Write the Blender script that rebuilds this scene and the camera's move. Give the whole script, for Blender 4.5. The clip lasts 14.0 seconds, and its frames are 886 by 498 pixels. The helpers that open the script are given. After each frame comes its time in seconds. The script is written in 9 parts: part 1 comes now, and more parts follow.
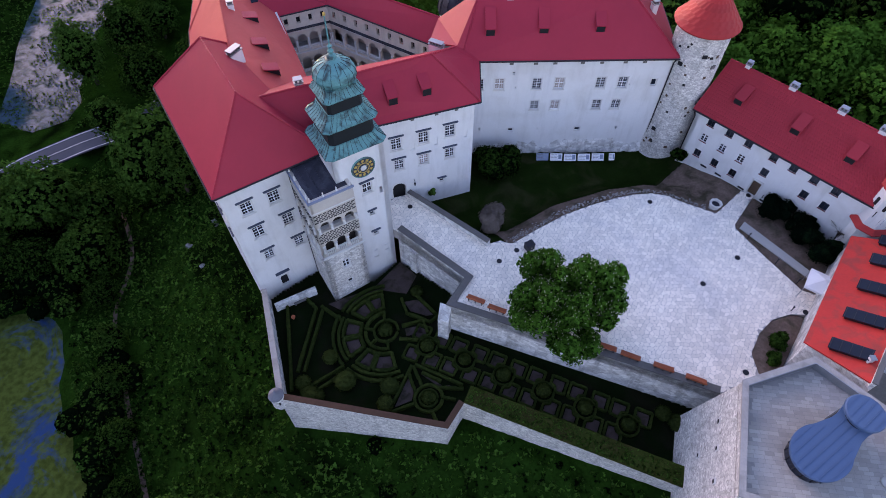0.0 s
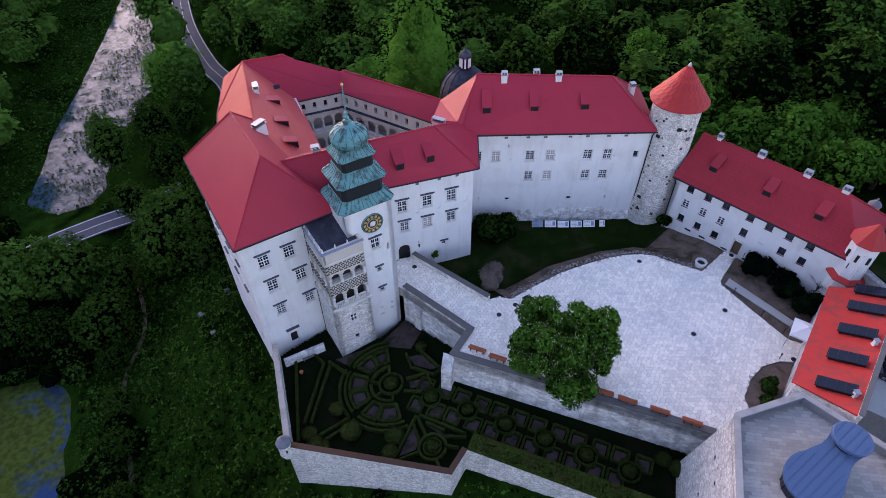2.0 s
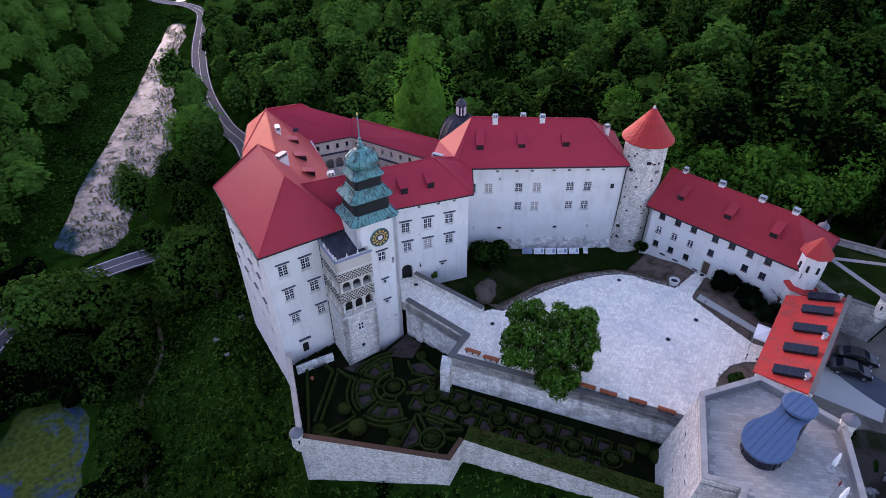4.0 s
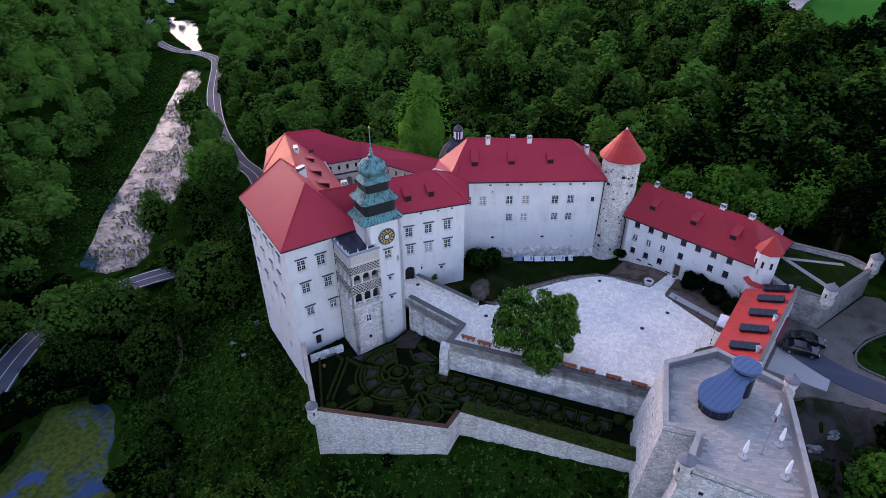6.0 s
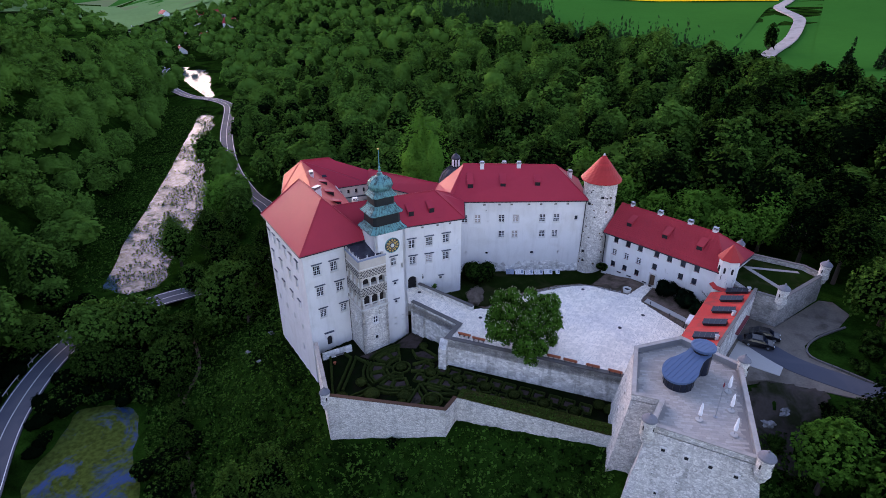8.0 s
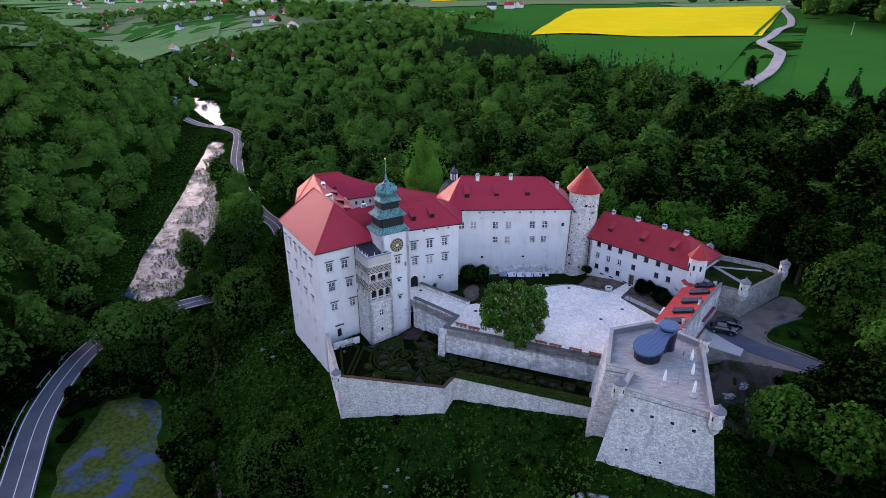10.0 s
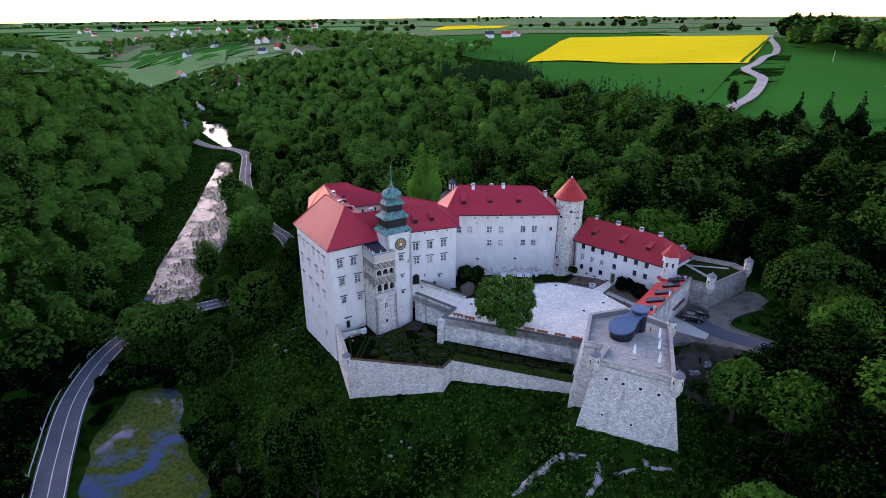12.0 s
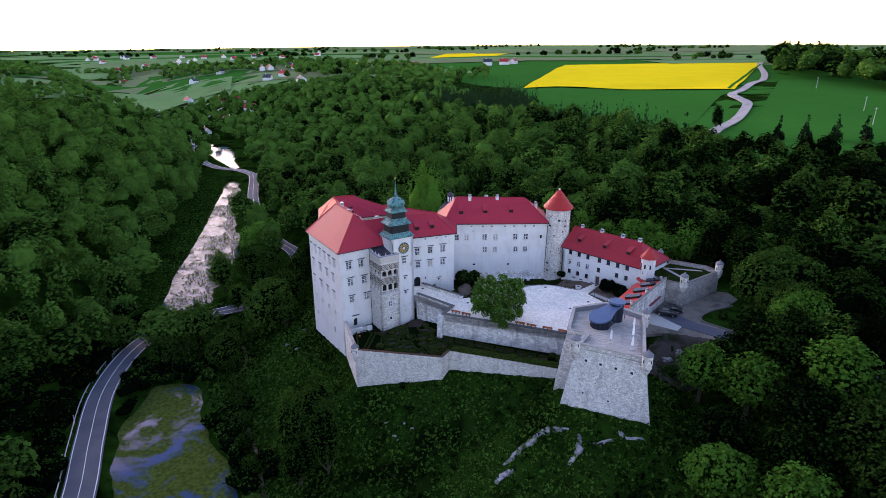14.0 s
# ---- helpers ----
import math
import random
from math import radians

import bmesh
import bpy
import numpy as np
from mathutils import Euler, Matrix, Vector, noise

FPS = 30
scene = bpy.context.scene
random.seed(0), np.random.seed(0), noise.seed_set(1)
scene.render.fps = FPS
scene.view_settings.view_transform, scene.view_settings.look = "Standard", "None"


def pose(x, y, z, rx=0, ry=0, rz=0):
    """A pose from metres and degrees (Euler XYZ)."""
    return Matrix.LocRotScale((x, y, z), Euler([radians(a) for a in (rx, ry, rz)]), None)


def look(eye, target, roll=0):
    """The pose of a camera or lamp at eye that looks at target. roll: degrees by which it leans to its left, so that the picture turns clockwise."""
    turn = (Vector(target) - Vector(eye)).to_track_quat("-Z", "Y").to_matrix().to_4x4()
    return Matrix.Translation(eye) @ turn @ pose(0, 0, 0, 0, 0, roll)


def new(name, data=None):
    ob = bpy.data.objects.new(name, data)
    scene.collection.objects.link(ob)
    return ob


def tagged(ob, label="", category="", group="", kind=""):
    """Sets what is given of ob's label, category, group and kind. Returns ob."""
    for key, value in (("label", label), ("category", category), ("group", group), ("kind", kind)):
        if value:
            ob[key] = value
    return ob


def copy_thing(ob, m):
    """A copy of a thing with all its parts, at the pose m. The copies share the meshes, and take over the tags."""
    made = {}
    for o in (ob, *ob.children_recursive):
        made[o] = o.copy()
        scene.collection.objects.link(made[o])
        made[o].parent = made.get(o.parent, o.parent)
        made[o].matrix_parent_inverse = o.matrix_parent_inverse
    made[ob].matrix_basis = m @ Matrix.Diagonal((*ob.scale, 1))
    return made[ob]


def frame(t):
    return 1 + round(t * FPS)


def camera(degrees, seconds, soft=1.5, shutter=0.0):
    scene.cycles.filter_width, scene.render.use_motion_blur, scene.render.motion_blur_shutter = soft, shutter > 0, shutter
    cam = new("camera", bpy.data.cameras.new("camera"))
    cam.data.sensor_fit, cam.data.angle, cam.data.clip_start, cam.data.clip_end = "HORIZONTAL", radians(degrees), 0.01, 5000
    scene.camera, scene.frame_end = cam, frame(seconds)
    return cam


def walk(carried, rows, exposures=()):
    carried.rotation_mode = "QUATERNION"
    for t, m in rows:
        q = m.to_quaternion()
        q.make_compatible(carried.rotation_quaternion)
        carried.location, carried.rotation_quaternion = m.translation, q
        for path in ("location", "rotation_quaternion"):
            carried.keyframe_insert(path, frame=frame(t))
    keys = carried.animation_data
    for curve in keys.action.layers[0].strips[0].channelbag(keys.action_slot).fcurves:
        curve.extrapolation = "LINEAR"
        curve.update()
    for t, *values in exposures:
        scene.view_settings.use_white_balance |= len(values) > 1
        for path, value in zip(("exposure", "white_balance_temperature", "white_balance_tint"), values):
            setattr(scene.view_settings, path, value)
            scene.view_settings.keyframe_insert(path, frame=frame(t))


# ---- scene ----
cam = camera(74.9, 14.0, 0.9)
METRES, EYE, TILT, LEAN, TURN = 85.0, 56.4, -53.8, 0.0, 0.0
ROWS = [
    (0.0, 0.0, 0.0, 0.0, 0.0, 0.0, -0.0),
    (0.5, -0.0008, -0.0061, -0.0091, 0.07, 2.34, 0.1),
    (1.0, -0.0013, -0.017, -0.0244, 0.12, 4.91, 0.2),
    (1.5, -0.0012, -0.0308, -0.0439, 0.18, 7.33, 0.26),
    (2.0, -0.0016, -0.0485, -0.0688, 0.18, 9.96, 0.3),
    (2.5, -0.002, -0.0668, -0.0944, 0.14, 12.35, 0.31),
    (3.0, -0.0021, -0.0876, -0.1229, 0.11, 14.32, 0.32),
    (5.5, -0.0022, -0.1964, -0.2675, -0.01, 20.64, 0.34),
    (6.0, -0.0021, -0.2201, -0.2986, -0.02, 21.91, 0.33),
    (6.5, -0.0022, -0.2423, -0.3275, -0.05, 23.05, 0.31),
    (7.0, -0.0022, -0.2662, -0.3589, -0.06, 24.24, 0.31),
    (7.5, -0.0016, -0.2887, -0.3884, -0.06, 25.35, 0.3),
    (8.0, -0.0012, -0.313, -0.4204, -0.07, 26.54, 0.29),
    (10.5, -0.0003, -0.4278, -0.5774, -0.12, 30.24, 0.26),
    (11.0, -0.0004, -0.4525, -0.6105, -0.15, 30.88, 0.27),
    (11.5, -0.0004, -0.4752, -0.6413, -0.17, 31.47, 0.26),
    (12.0, -0.0003, -0.4998, -0.6746, -0.19, 32.11, 0.26),
    (12.5, -0.0002, -0.5226, -0.7053, -0.2, 32.69, 0.26),
    (13.0, 0.0001, -0.5473, -0.7388, -0.2, 33.34, 0.26),
    (13.5, 0.0002, -0.5704, -0.7698, -0.21, 33.92, 0.26),
    (14.0, 0.0004, -0.5954, -0.8033, -0.23, 34.55, 0.26),
]
walk(cam, [(t, pose(0, 0, EYE, TILT, LEAN, TURN) @ pose(METRES * x, METRES * y, METRES * z, 90 + pitch, roll, yaw)) for t, x, y, z, yaw, pitch, roll in ROWS],
     exposures=[(0.0, 2.18, 7150, 41), (14.0, 2.22, 7150, 39)])

# ---- world, sun, exposure ----
SUN_AZ, SUN_EL = -38.0, 10.0
world = bpy.data.worlds.new("evening_sky")
scene.world = world
world.use_nodes = True
wn = world.node_tree.nodes
sky = wn.new("ShaderNodeTexSky")
sky.sky_type = "NISHITA"
sky.sun_disc = False
sky.sun_elevation = radians(SUN_EL)
sky.sun_rotation = radians(SUN_AZ)
sky.air_density = 1.0
sky.dust_density = 0.5
sky.ozone_density = 2.0
world.node_tree.links.new(sky.outputs[0], wn["Background"].inputs[0])
wn["Background"].inputs[1].default_value = 0.15
sun_data = bpy.data.lights.new("sun", "SUN")
sun_data.energy = 0.65
sun_data.angle = radians(50)
sun_data.color = (1.0, 0.86, 0.76)
sun = new("sun", sun_data)
az, el = radians(SUN_AZ), radians(SUN_EL)
to_sun = Vector((math.sin(az) * math.cos(el), math.cos(az) * math.cos(el), math.sin(el)))
sun.matrix_world = look(to_sun * 300, (0, 0, 0))

# ---- materials ----
MATS = {}


def material(name, colour, rough=0.8, metal=0.0, vary=0.15, scale=1.0, fine=12.0, bump=0.15, bump_scale=None, second=None, second_scale=0.15,
             second_amount=0.5, island=0.0, spec=0.3, random_objects=0.0, stones=0.0, joint=0.6, streak=0.0):
    """A surface with grain, large patches and relief. second: a stain colour, in patches of its own."""
    m = bpy.data.materials.new(name)
    m.use_nodes = True
    nt = m.node_tree
    n, link = nt.nodes, nt.links.new
    b = n["Principled BSDF"]
    b.inputs["Roughness"].default_value = rough
    b.inputs["Metallic"].default_value = metal
    b.inputs["Specular IOR Level"].default_value = spec
    geo = n.new("ShaderNodeNewGeometry")
    pos = geo.outputs["Position"]

    def tex(s, detail=4.0, dist=0.0):
        t = n.new("ShaderNodeTexNoise")
        t.inputs["Scale"].default_value = s
        t.inputs["Detail"].default_value = detail
        t.inputs["Distortion"].default_value = dist
        link(pos, t.inputs["Vector"])
        return t.outputs["Fac"]

    def maths(op, a, c):
        k = n.new("ShaderNodeMath")
        k.operation = op
        for i, v in enumerate((a, c)):
            if isinstance(v, (int, float)):
                k.inputs[i].default_value = v
            else:
                link(v, k.inputs[i])
        return k.outputs[0]

    def mix(f, a, c):
        k = n.new("ShaderNodeMix")
        k.data_type = "RGBA"
        for i, v in ((0, f), (6, a), (7, c)):
            if isinstance(v, (int, float)):
                k.inputs[i].default_value = v
            elif isinstance(v, tuple):
                k.inputs[i].default_value = (*v, 1)
            else:
                link(v, k.inputs[i])
        return k.outputs[2]

    col = tuple(colour)
    if second:
        ramp = n.new("ShaderNodeMapRange")
        link(tex(second_scale, 6.0, 0.6), ramp.inputs[0])
        ramp.inputs[1].default_value, ramp.inputs[2].default_value = 0.48, 0.66
        ramp.inputs[4].default_value = second_amount
        col = mix(ramp.outputs[0], col, tuple(second))
    edge = None
    if stones:  # rubble masonry: stones of uneven tone with recessed joints
        vo = n.new("ShaderNodeTexVoronoi")
        ve = n.new("ShaderNodeTexVoronoi")
        ve.feature = "DISTANCE_TO_EDGE"
        st = n.new("ShaderNodeVectorMath")
        st.operation = "MULTIPLY"
        st.inputs[1].default_value = (1.0, 1.0, 1.5)
        link(pos, st.inputs[0])
        for q in (vo, ve):
            q.inputs["Scale"].default_value = stones
            link(st.outputs[0], q.inputs["Vector"])
        er = n.new("ShaderNodeMapRange")
        link(ve.outputs["Distance"], er.inputs[0])
        er.inputs[1].default_value, er.inputs[2].default_value = 0.02, 0.09
        er.inputs[3].default_value = joint
        edge = er.outputs[0]
        sep = n.new("ShaderNodeSeparateColor")
        link(vo.outputs["Color"], sep.inputs[0])
        tone = sep.outputs[0]
    # brightness variation at two scales, per piece and per object
    f = maths("ADD", maths("MULTIPLY", maths("SUBTRACT", tex(scale), 0.5), vary * 2), 1.0)
    f = maths("ADD", f, maths("MULTIPLY", maths("SUBTRACT", tex(fine), 0.5), vary * 1.4))
    if island:
        f = maths("ADD", f, maths("MULTIPLY", maths("SUBTRACT", geo.outputs["Random Per Island"], 0.5), island * 2))
    if random_objects:
        oi = n.new("ShaderNodeObjectInfo")
        f = maths("ADD", f, maths("MULTIPLY", maths("SUBTRACT", oi.outputs["Random"], 0.5), random_objects * 2))
    if edge is not None:
        f = maths("MULTIPLY", maths("ADD", f, maths("MULTIPLY", maths("SUBTRACT", tone, 0.5), 0.5)), edge)
    if streak:  # rain streaks, long down the wall and narrow across it
        sv = n.new("ShaderNodeVectorMath")
        sv.operation = "MULTIPLY"
        sv.inputs[1].default_value = (1.0, 1.0, 0.14)
        link(pos, sv.inputs[0])
        sn = n.new("ShaderNodeTexNoise")
        sn.inputs["Scale"].default_value = 0.9
        sn.inputs["Detail"].default_value = 7.0
        sn.inputs["Roughness"].default_value = 0.65
        link(sv.outputs[0], sn.inputs["Vector"])
        sr = n.new("ShaderNodeMapRange")
        link(sn.outputs["Fac"], sr.inputs[0])
        sr.inputs[1].default_value, sr.inputs[2].default_value = 0.5, 0.72
        sr.inputs[3].default_value, sr.inputs[4].default_value = 1.0, 1.0 - streak
        f = maths("MULTIPLY", f, sr.outputs[0])
    k = n.new("ShaderNodeVectorMath")
    k.operation = "SCALE"
    if isinstance(col, tuple):
        k.inputs[0].default_value = col
    else:
        link(col, k.inputs[0])
    link(f, k.inputs["Scale"])
    link(k.outputs[0], b.inputs["Base Color"])
    if bump:
        bn = n.new("ShaderNodeBump")
        bn.inputs["Strength"].default_value = bump
        bn.inputs["Distance"].default_value = 0.08
        link(maths("ADD", tex(bump_scale or fine), edge) if edge is not None else tex(bump_scale or fine), bn.inputs["Height"])
        link(bn.outputs[0], b.inputs["Normal"])
    MATS[name] = m
    return m


def leaf_material(name, dark, light, through_leaf=0.35, speckle=1.7):
    """Foliage: the hue runs from dark to light with each tree's tint, and each leaf differs a little."""
    m = bpy.data.materials.new(name)
    m.use_nodes = True
    nt = m.node_tree
    n, link = nt.nodes, nt.links.new
    b = n["Principled BSDF"]
    b.inputs["Roughness"].default_value = 0.75
    b.inputs["Specular IOR Level"].default_value = 0.0
    at = n.new("ShaderNodeAttribute")
    at.attribute_name = "tint"
    geo = n.new("ShaderNodeNewGeometry")
    add = n.new("ShaderNodeMath")
    add.operation = "MULTIPLY_ADD"
    link(geo.outputs["Random Per Island"], add.inputs[0])
    add.inputs[1].default_value = 0.22
    oi = n.new("ShaderNodeObjectInfo")
    sh = n.new("ShaderNodeMath")
    sh.operation = "MULTIPLY_ADD"
    link(oi.outputs["Random"], sh.inputs[0])
    sh.inputs[1].default_value = 0.25
    link(at.outputs["Fac"], sh.inputs[2])
    link(sh.outputs[0], add.inputs[2])
    grain = n.new("ShaderNodeTexNoise")
    grain.inputs["Scale"].default_value = 1.7
    grain.inputs["Detail"].default_value = 9
    grain.inputs["Roughness"].default_value = 0.7
    link(geo.outputs["Position"], grain.inputs["Vector"])
    # this noise paints dark gaps between the leaves into the colour
    speck = n.new("ShaderNodeMath")
    speck.operation = "MULTIPLY_ADD"
    link(grain.outputs["Fac"], speck.inputs[0])
    speck.inputs[1].default_value = speckle
    speck.inputs[2].default_value = -0.5 * speckle
    both = n.new("ShaderNodeMath")
    both.operation = "ADD"
    link(add.outputs[0], both.inputs[0])
    link(speck.outputs[0], both.inputs[1])
    bn = n.new("ShaderNodeBump")
    bn.inputs["Strength"].default_value = 0.9
    bn.inputs["Distance"].default_value = 1.0
    link(grain.outputs["Fac"], bn.inputs["Height"])
    link(bn.outputs[0], b.inputs["Normal"])
    ramp = n.new("ShaderNodeValToRGB")
    ramp.color_ramp.elements[0].position, ramp.color_ramp.elements[1].position = 0.12, 0.85
    ramp.color_ramp.elements[0].color = (*dark, 1)
    ramp.color_ramp.elements[1].color = (*light, 1)
    link(both.outputs[0], ramp.inputs[0])
    link(ramp.outputs[0], b.inputs["Base Color"])
    tr = n.new("ShaderNodeBsdfTranslucent")
    link(ramp.outputs[0], tr.inputs["Color"])
    mx = n.new("ShaderNodeMixShader")
    mx.inputs[0].default_value = through_leaf
    link(b.outputs[0], mx.inputs[1])
    link(tr.outputs[0], mx.inputs[2])
    link(mx.outputs[0], n["Material Output"].inputs["Surface"])
    MATS[name] = m
    return m


PLASTER = material("white_plaster", (0.65, 0.64, 0.64), 0.9, vary=0.05, scale=0.35, fine=3.0, bump=0.08, second=(0.57, 0.55, 0.535), second_scale=0.3, second_amount=0.6, streak=0.14)
PLASTER_OLD = material("weathered_plaster", (0.62, 0.6, 0.58), 0.92, vary=0.12, scale=0.5, fine=3.5, bump=0.3, second=(0.4, 0.375, 0.35), second_scale=0.7, second_amount=0.65, stones=1.6, joint=0.82, streak=0.5)
LIMESTONE = material("limestone", (0.62, 0.585, 0.55), 0.9, vary=0.14, scale=0.6, fine=6.0, bump=0.4, second=(0.42, 0.39, 0.365), second_scale=0.9, second_amount=0.4, stones=3.3, joint=0.62, streak=0.3)
TRIM_STONE = material("trim_stone", (0.6, 0.58, 0.56), 0.85, vary=0.1, fine=5, bump=0.15)
COPING = material("coping_stone", (0.125, 0.115, 0.11), 0.9, vary=0.18, scale=1.2, fine=6, bump=0.2)
COPING_LIGHT = material("pale_coping", (0.33, 0.305, 0.285), 0.9, vary=0.18, scale=1.2, fine=6, bump=0.2, second=(0.2, 0.185, 0.17), second_scale=0.7, second_amount=0.5)
HOOD = material("slate_hood", (0.05, 0.065, 0.1), 0.6, vary=0.2, bump=0.05)
ROOF_RED = material("red_sheet_roof", (0.38, 0.03, 0.05), 0.5, vary=0.06, scale=0.3, fine=2.0, bump=0.03, second=(0.33, 0.026, 0.045), second_scale=0.2, second_amount=0.4, spec=0.12)
# the red sheet brightened: the northern sky's glow is put into the colour
ROOF_RED_LIT = material("lit_red_sheet", (0.5, 0.08, 0.072), 0.55, vary=0.08, scale=0.3, fine=2.0, bump=0.03, second=(0.44, 0.065, 0.06), second_scale=0.25, second_amount=0.5, spec=0.06)
ROOF_TILE = material("red_tile_roof", (0.36, 0.022, 0.034), 0.7, vary=0.1, scale=0.5, fine=5, bump=0.05, island=0.1, random_objects=0.06)
ROOF_ORANGE = material("vermilion_tile", (0.4, 0.024, 0.022), 0.6, vary=0.1, scale=0.6, fine=5, bump=0.05, random_objects=0.1)
ROOF_FELT = material("red_painted_felt", (0.56, 0.035, 0.025), 0.65, vary=0.12, scale=0.5, fine=4, bump=0.1, second=(0.2, 0.05, 0.04), second_scale=0.7, second_amount=0.55)
COPPER = material("green_copper", (0.07, 0.235, 0.235), 0.6, vary=0.22, scale=1.6, fine=7, bump=0.08, second=(0.02, 0.03, 0.035), second_scale=1.1, second_amount=0.85, island=0.1, spec=0.35)
COPPER_DARK = material("dark_copper", (0.01, 0.013, 0.015), 0.6, vary=0.25, fine=5, bump=0.05)
LEAD = material("dark_lead", (0.02, 0.023, 0.035), 0.55, vary=0.3, scale=1.0, fine=4, bump=0.1, second=(0.07, 0.075, 0.095), second_scale=0.8, second_amount=0.5, spec=0.3)
ZINC = material("blue_zinc", (0.045, 0.095, 0.19), 0.5, vary=0.06, scale=0.8, fine=3, bump=0.02, spec=0.5)
GLASS = material("window_glass", (0.012, 0.018, 0.03), 0.06, vary=0.2, fine=2, bump=0.02, spec=0.5, random_objects=0.5)
GLASS_BLUE = material("skylight_glass", (0.012, 0.016, 0.028), 0.12, vary=0.1, fine=2, bump=0.0, spec=0.25)
# stands in for the dark inside openings, which are drawn as black blocks
BLACK = material("black_void", (0.012, 0.012, 0.014), 0.9, vary=0.1, bump=0.0)
WHITE_PAINT = material("white_paint", (0.72, 0.72, 0.74), 0.6, vary=0.04, bump=0.02)
DARK_METAL = material("dark_metal", (0.03, 0.03, 0.035), 0.45, 0.6, vary=0.15, bump=0.02)
GREY_METAL = material("grey_metal", (0.3, 0.31, 0.33), 0.4, 0.6, vary=0.1, bump=0.02)
GOLD = material("gilding", (0.62, 0.4, 0.1), 0.4, 0.25, vary=0.1, bump=0.02)
DIAL = material("dial_face", (0.035, 0.045, 0.06), 0.6, vary=0.25, fine=6, bump=0.05)
SGRAFFITO_DARK = material("sgraffito_dark", (0.07, 0.065, 0.065), 0.9, vary=0.2, fine=6, bump=0.1, random_objects=0.2)
ARCADE_PLASTER = material("cream_plaster", (0.62, 0.53, 0.43), 0.9, vary=0.1, scale=0.5, fine=4, bump=0.1, second=(0.42, 0.38, 0.34), second_scale=0.4, second_amount=0.5, streak=0.2)
SGRAFFITO_LIGHT = material("sgraffito_light", (0.5, 0.45, 0.4), 0.9, vary=0.1, fine=5, bump=0.1)
FLAGSTONE = material("flagstone", (0.84, 0.75, 0.645), 0.85, vary=0.06, scale=0.25, fine=5, bump=0.08, second=(0.5, 0.48, 0.48), second_scale=0.12, second_amount=0.4, island=0.12, random_objects=0.12)
JOINT = material("sand_joint", (0.38, 0.35, 0.33), 0.95, vary=0.15, fine=8, bump=0.2)
TERRACE_SLAB = material("terrace_slab", (0.34, 0.31, 0.28), 0.85, vary=0.12, scale=0.4, fine=5, bump=0.06, island=0.16, random_objects=0.16, second=(0.25, 0.25, 0.26), second_scale=0.2, second_amount=0.5)
SOIL = material("bare_soil", (0.15, 0.105, 0.085), 0.95, vary=0.5, scale=0.9, fine=4, bump=0.7, second=(0.03, 0.032, 0.016), second_scale=0.45, second_amount=0.75, spec=0.0)
BED_SOIL = material("bed_gravel", (0.062, 0.045, 0.042), 0.95, vary=0.35, scale=0.8, fine=9, bump=0.5, second=(0.014, 0.018, 0.008), second_scale=0.7, second_amount=0.7, spec=0.0)
# darker than the lawn, so that the hedges stand out
GARDEN_TURF = material("dark_turf", (0.004, 0.009, 0.003), 0.95, vary=0.4, scale=0.5, fine=8, bump=0.6, bump_scale=12, second=(0.012, 0.01, 0.007), second_scale=0.4, second_amount=0.6, spec=0.0)
LAWN = material("lawn", (0.008, 0.019, 0.004), 0.95, vary=0.5, scale=0.4, fine=9, bump=0.6, bump_scale=14, second=(0.03, 0.032, 0.014), second_scale=0.3, second_amount=0.7, spec=0.0)
# its near-black second patches put deep shadow into the grass colour
MEADOW = material("hill_grass", (0.008, 0.031, 0.004), 0.95, vary=0.95, scale=0.4, fine=3.2, bump=1.0, bump_scale=1.6, second=(0.0016, 0.005, 0.0012), second_scale=0.08, second_amount=0.95, spec=0.0)
ASPHALT = material("asphalt", (0.058, 0.067, 0.09), 0.85, vary=0.12, scale=0.2, fine=6, bump=0.15, second=(0.11, 0.11, 0.125), second_scale=0.1, second_amount=0.5)
FORECOURT = material("worn_forecourt", (0.16, 0.138, 0.118), 0.95, vary=0.4, scale=0.35, fine=4, bump=0.3, second=(0.07, 0.062, 0.052), second_scale=0.3, second_amount=0.7, spec=0.05)
GRAVEL = material("gravel", (0.3, 0.27, 0.26), 0.95, vary=0.2, scale=0.3, fine=7, bump=0.4, second=(0.16, 0.14, 0.13), second_scale=0.2, second_amount=0.5)
CONCRETE = material("concrete", (0.4, 0.385, 0.365), 0.85, vary=0.1, scale=0.4, fine=5, bump=0.15)
ROAD_PAINT = material("road_paint", (0.65, 0.65, 0.65), 0.7, vary=0.15, fine=4, bump=0.0)
RUST_WOOD = material("orange_wood", (0.4, 0.1, 0.045), 0.6, vary=0.12, scale=2, fine=12, bump=0.1, random_objects=0.1)
BROWN_WOOD = material("dark_wood", (0.1, 0.06, 0.04), 0.7, vary=0.2, fine=10, bump=0.15)
BARK = material("bark", (0.06, 0.045, 0.035), 0.95, vary=0.3, fine=6, bump=0.5)
ROCK = material("pale_rock", (0.27, 0.265, 0.285), 0.95, vary=0.45, scale=0.5, fine=2.5, bump=0.9, bump_scale=2.0, second=(0.012, 0.02, 0.006), second_scale=0.5, second_amount=0.95)
RAPE = material("rapeseed_bloom", (0.72, 0.52, 0.012), 0.9, vary=0.12, scale=0.05, fine=0.5, bump=0.3, bump_scale=0.6, spec=0.0)
CROP_A = material("green_wheat", (0.018, 0.115, 0.018), 0.95, vary=0.12, scale=0.03, fine=0.3, bump=0.2, bump_scale=0.5, spec=0.0)
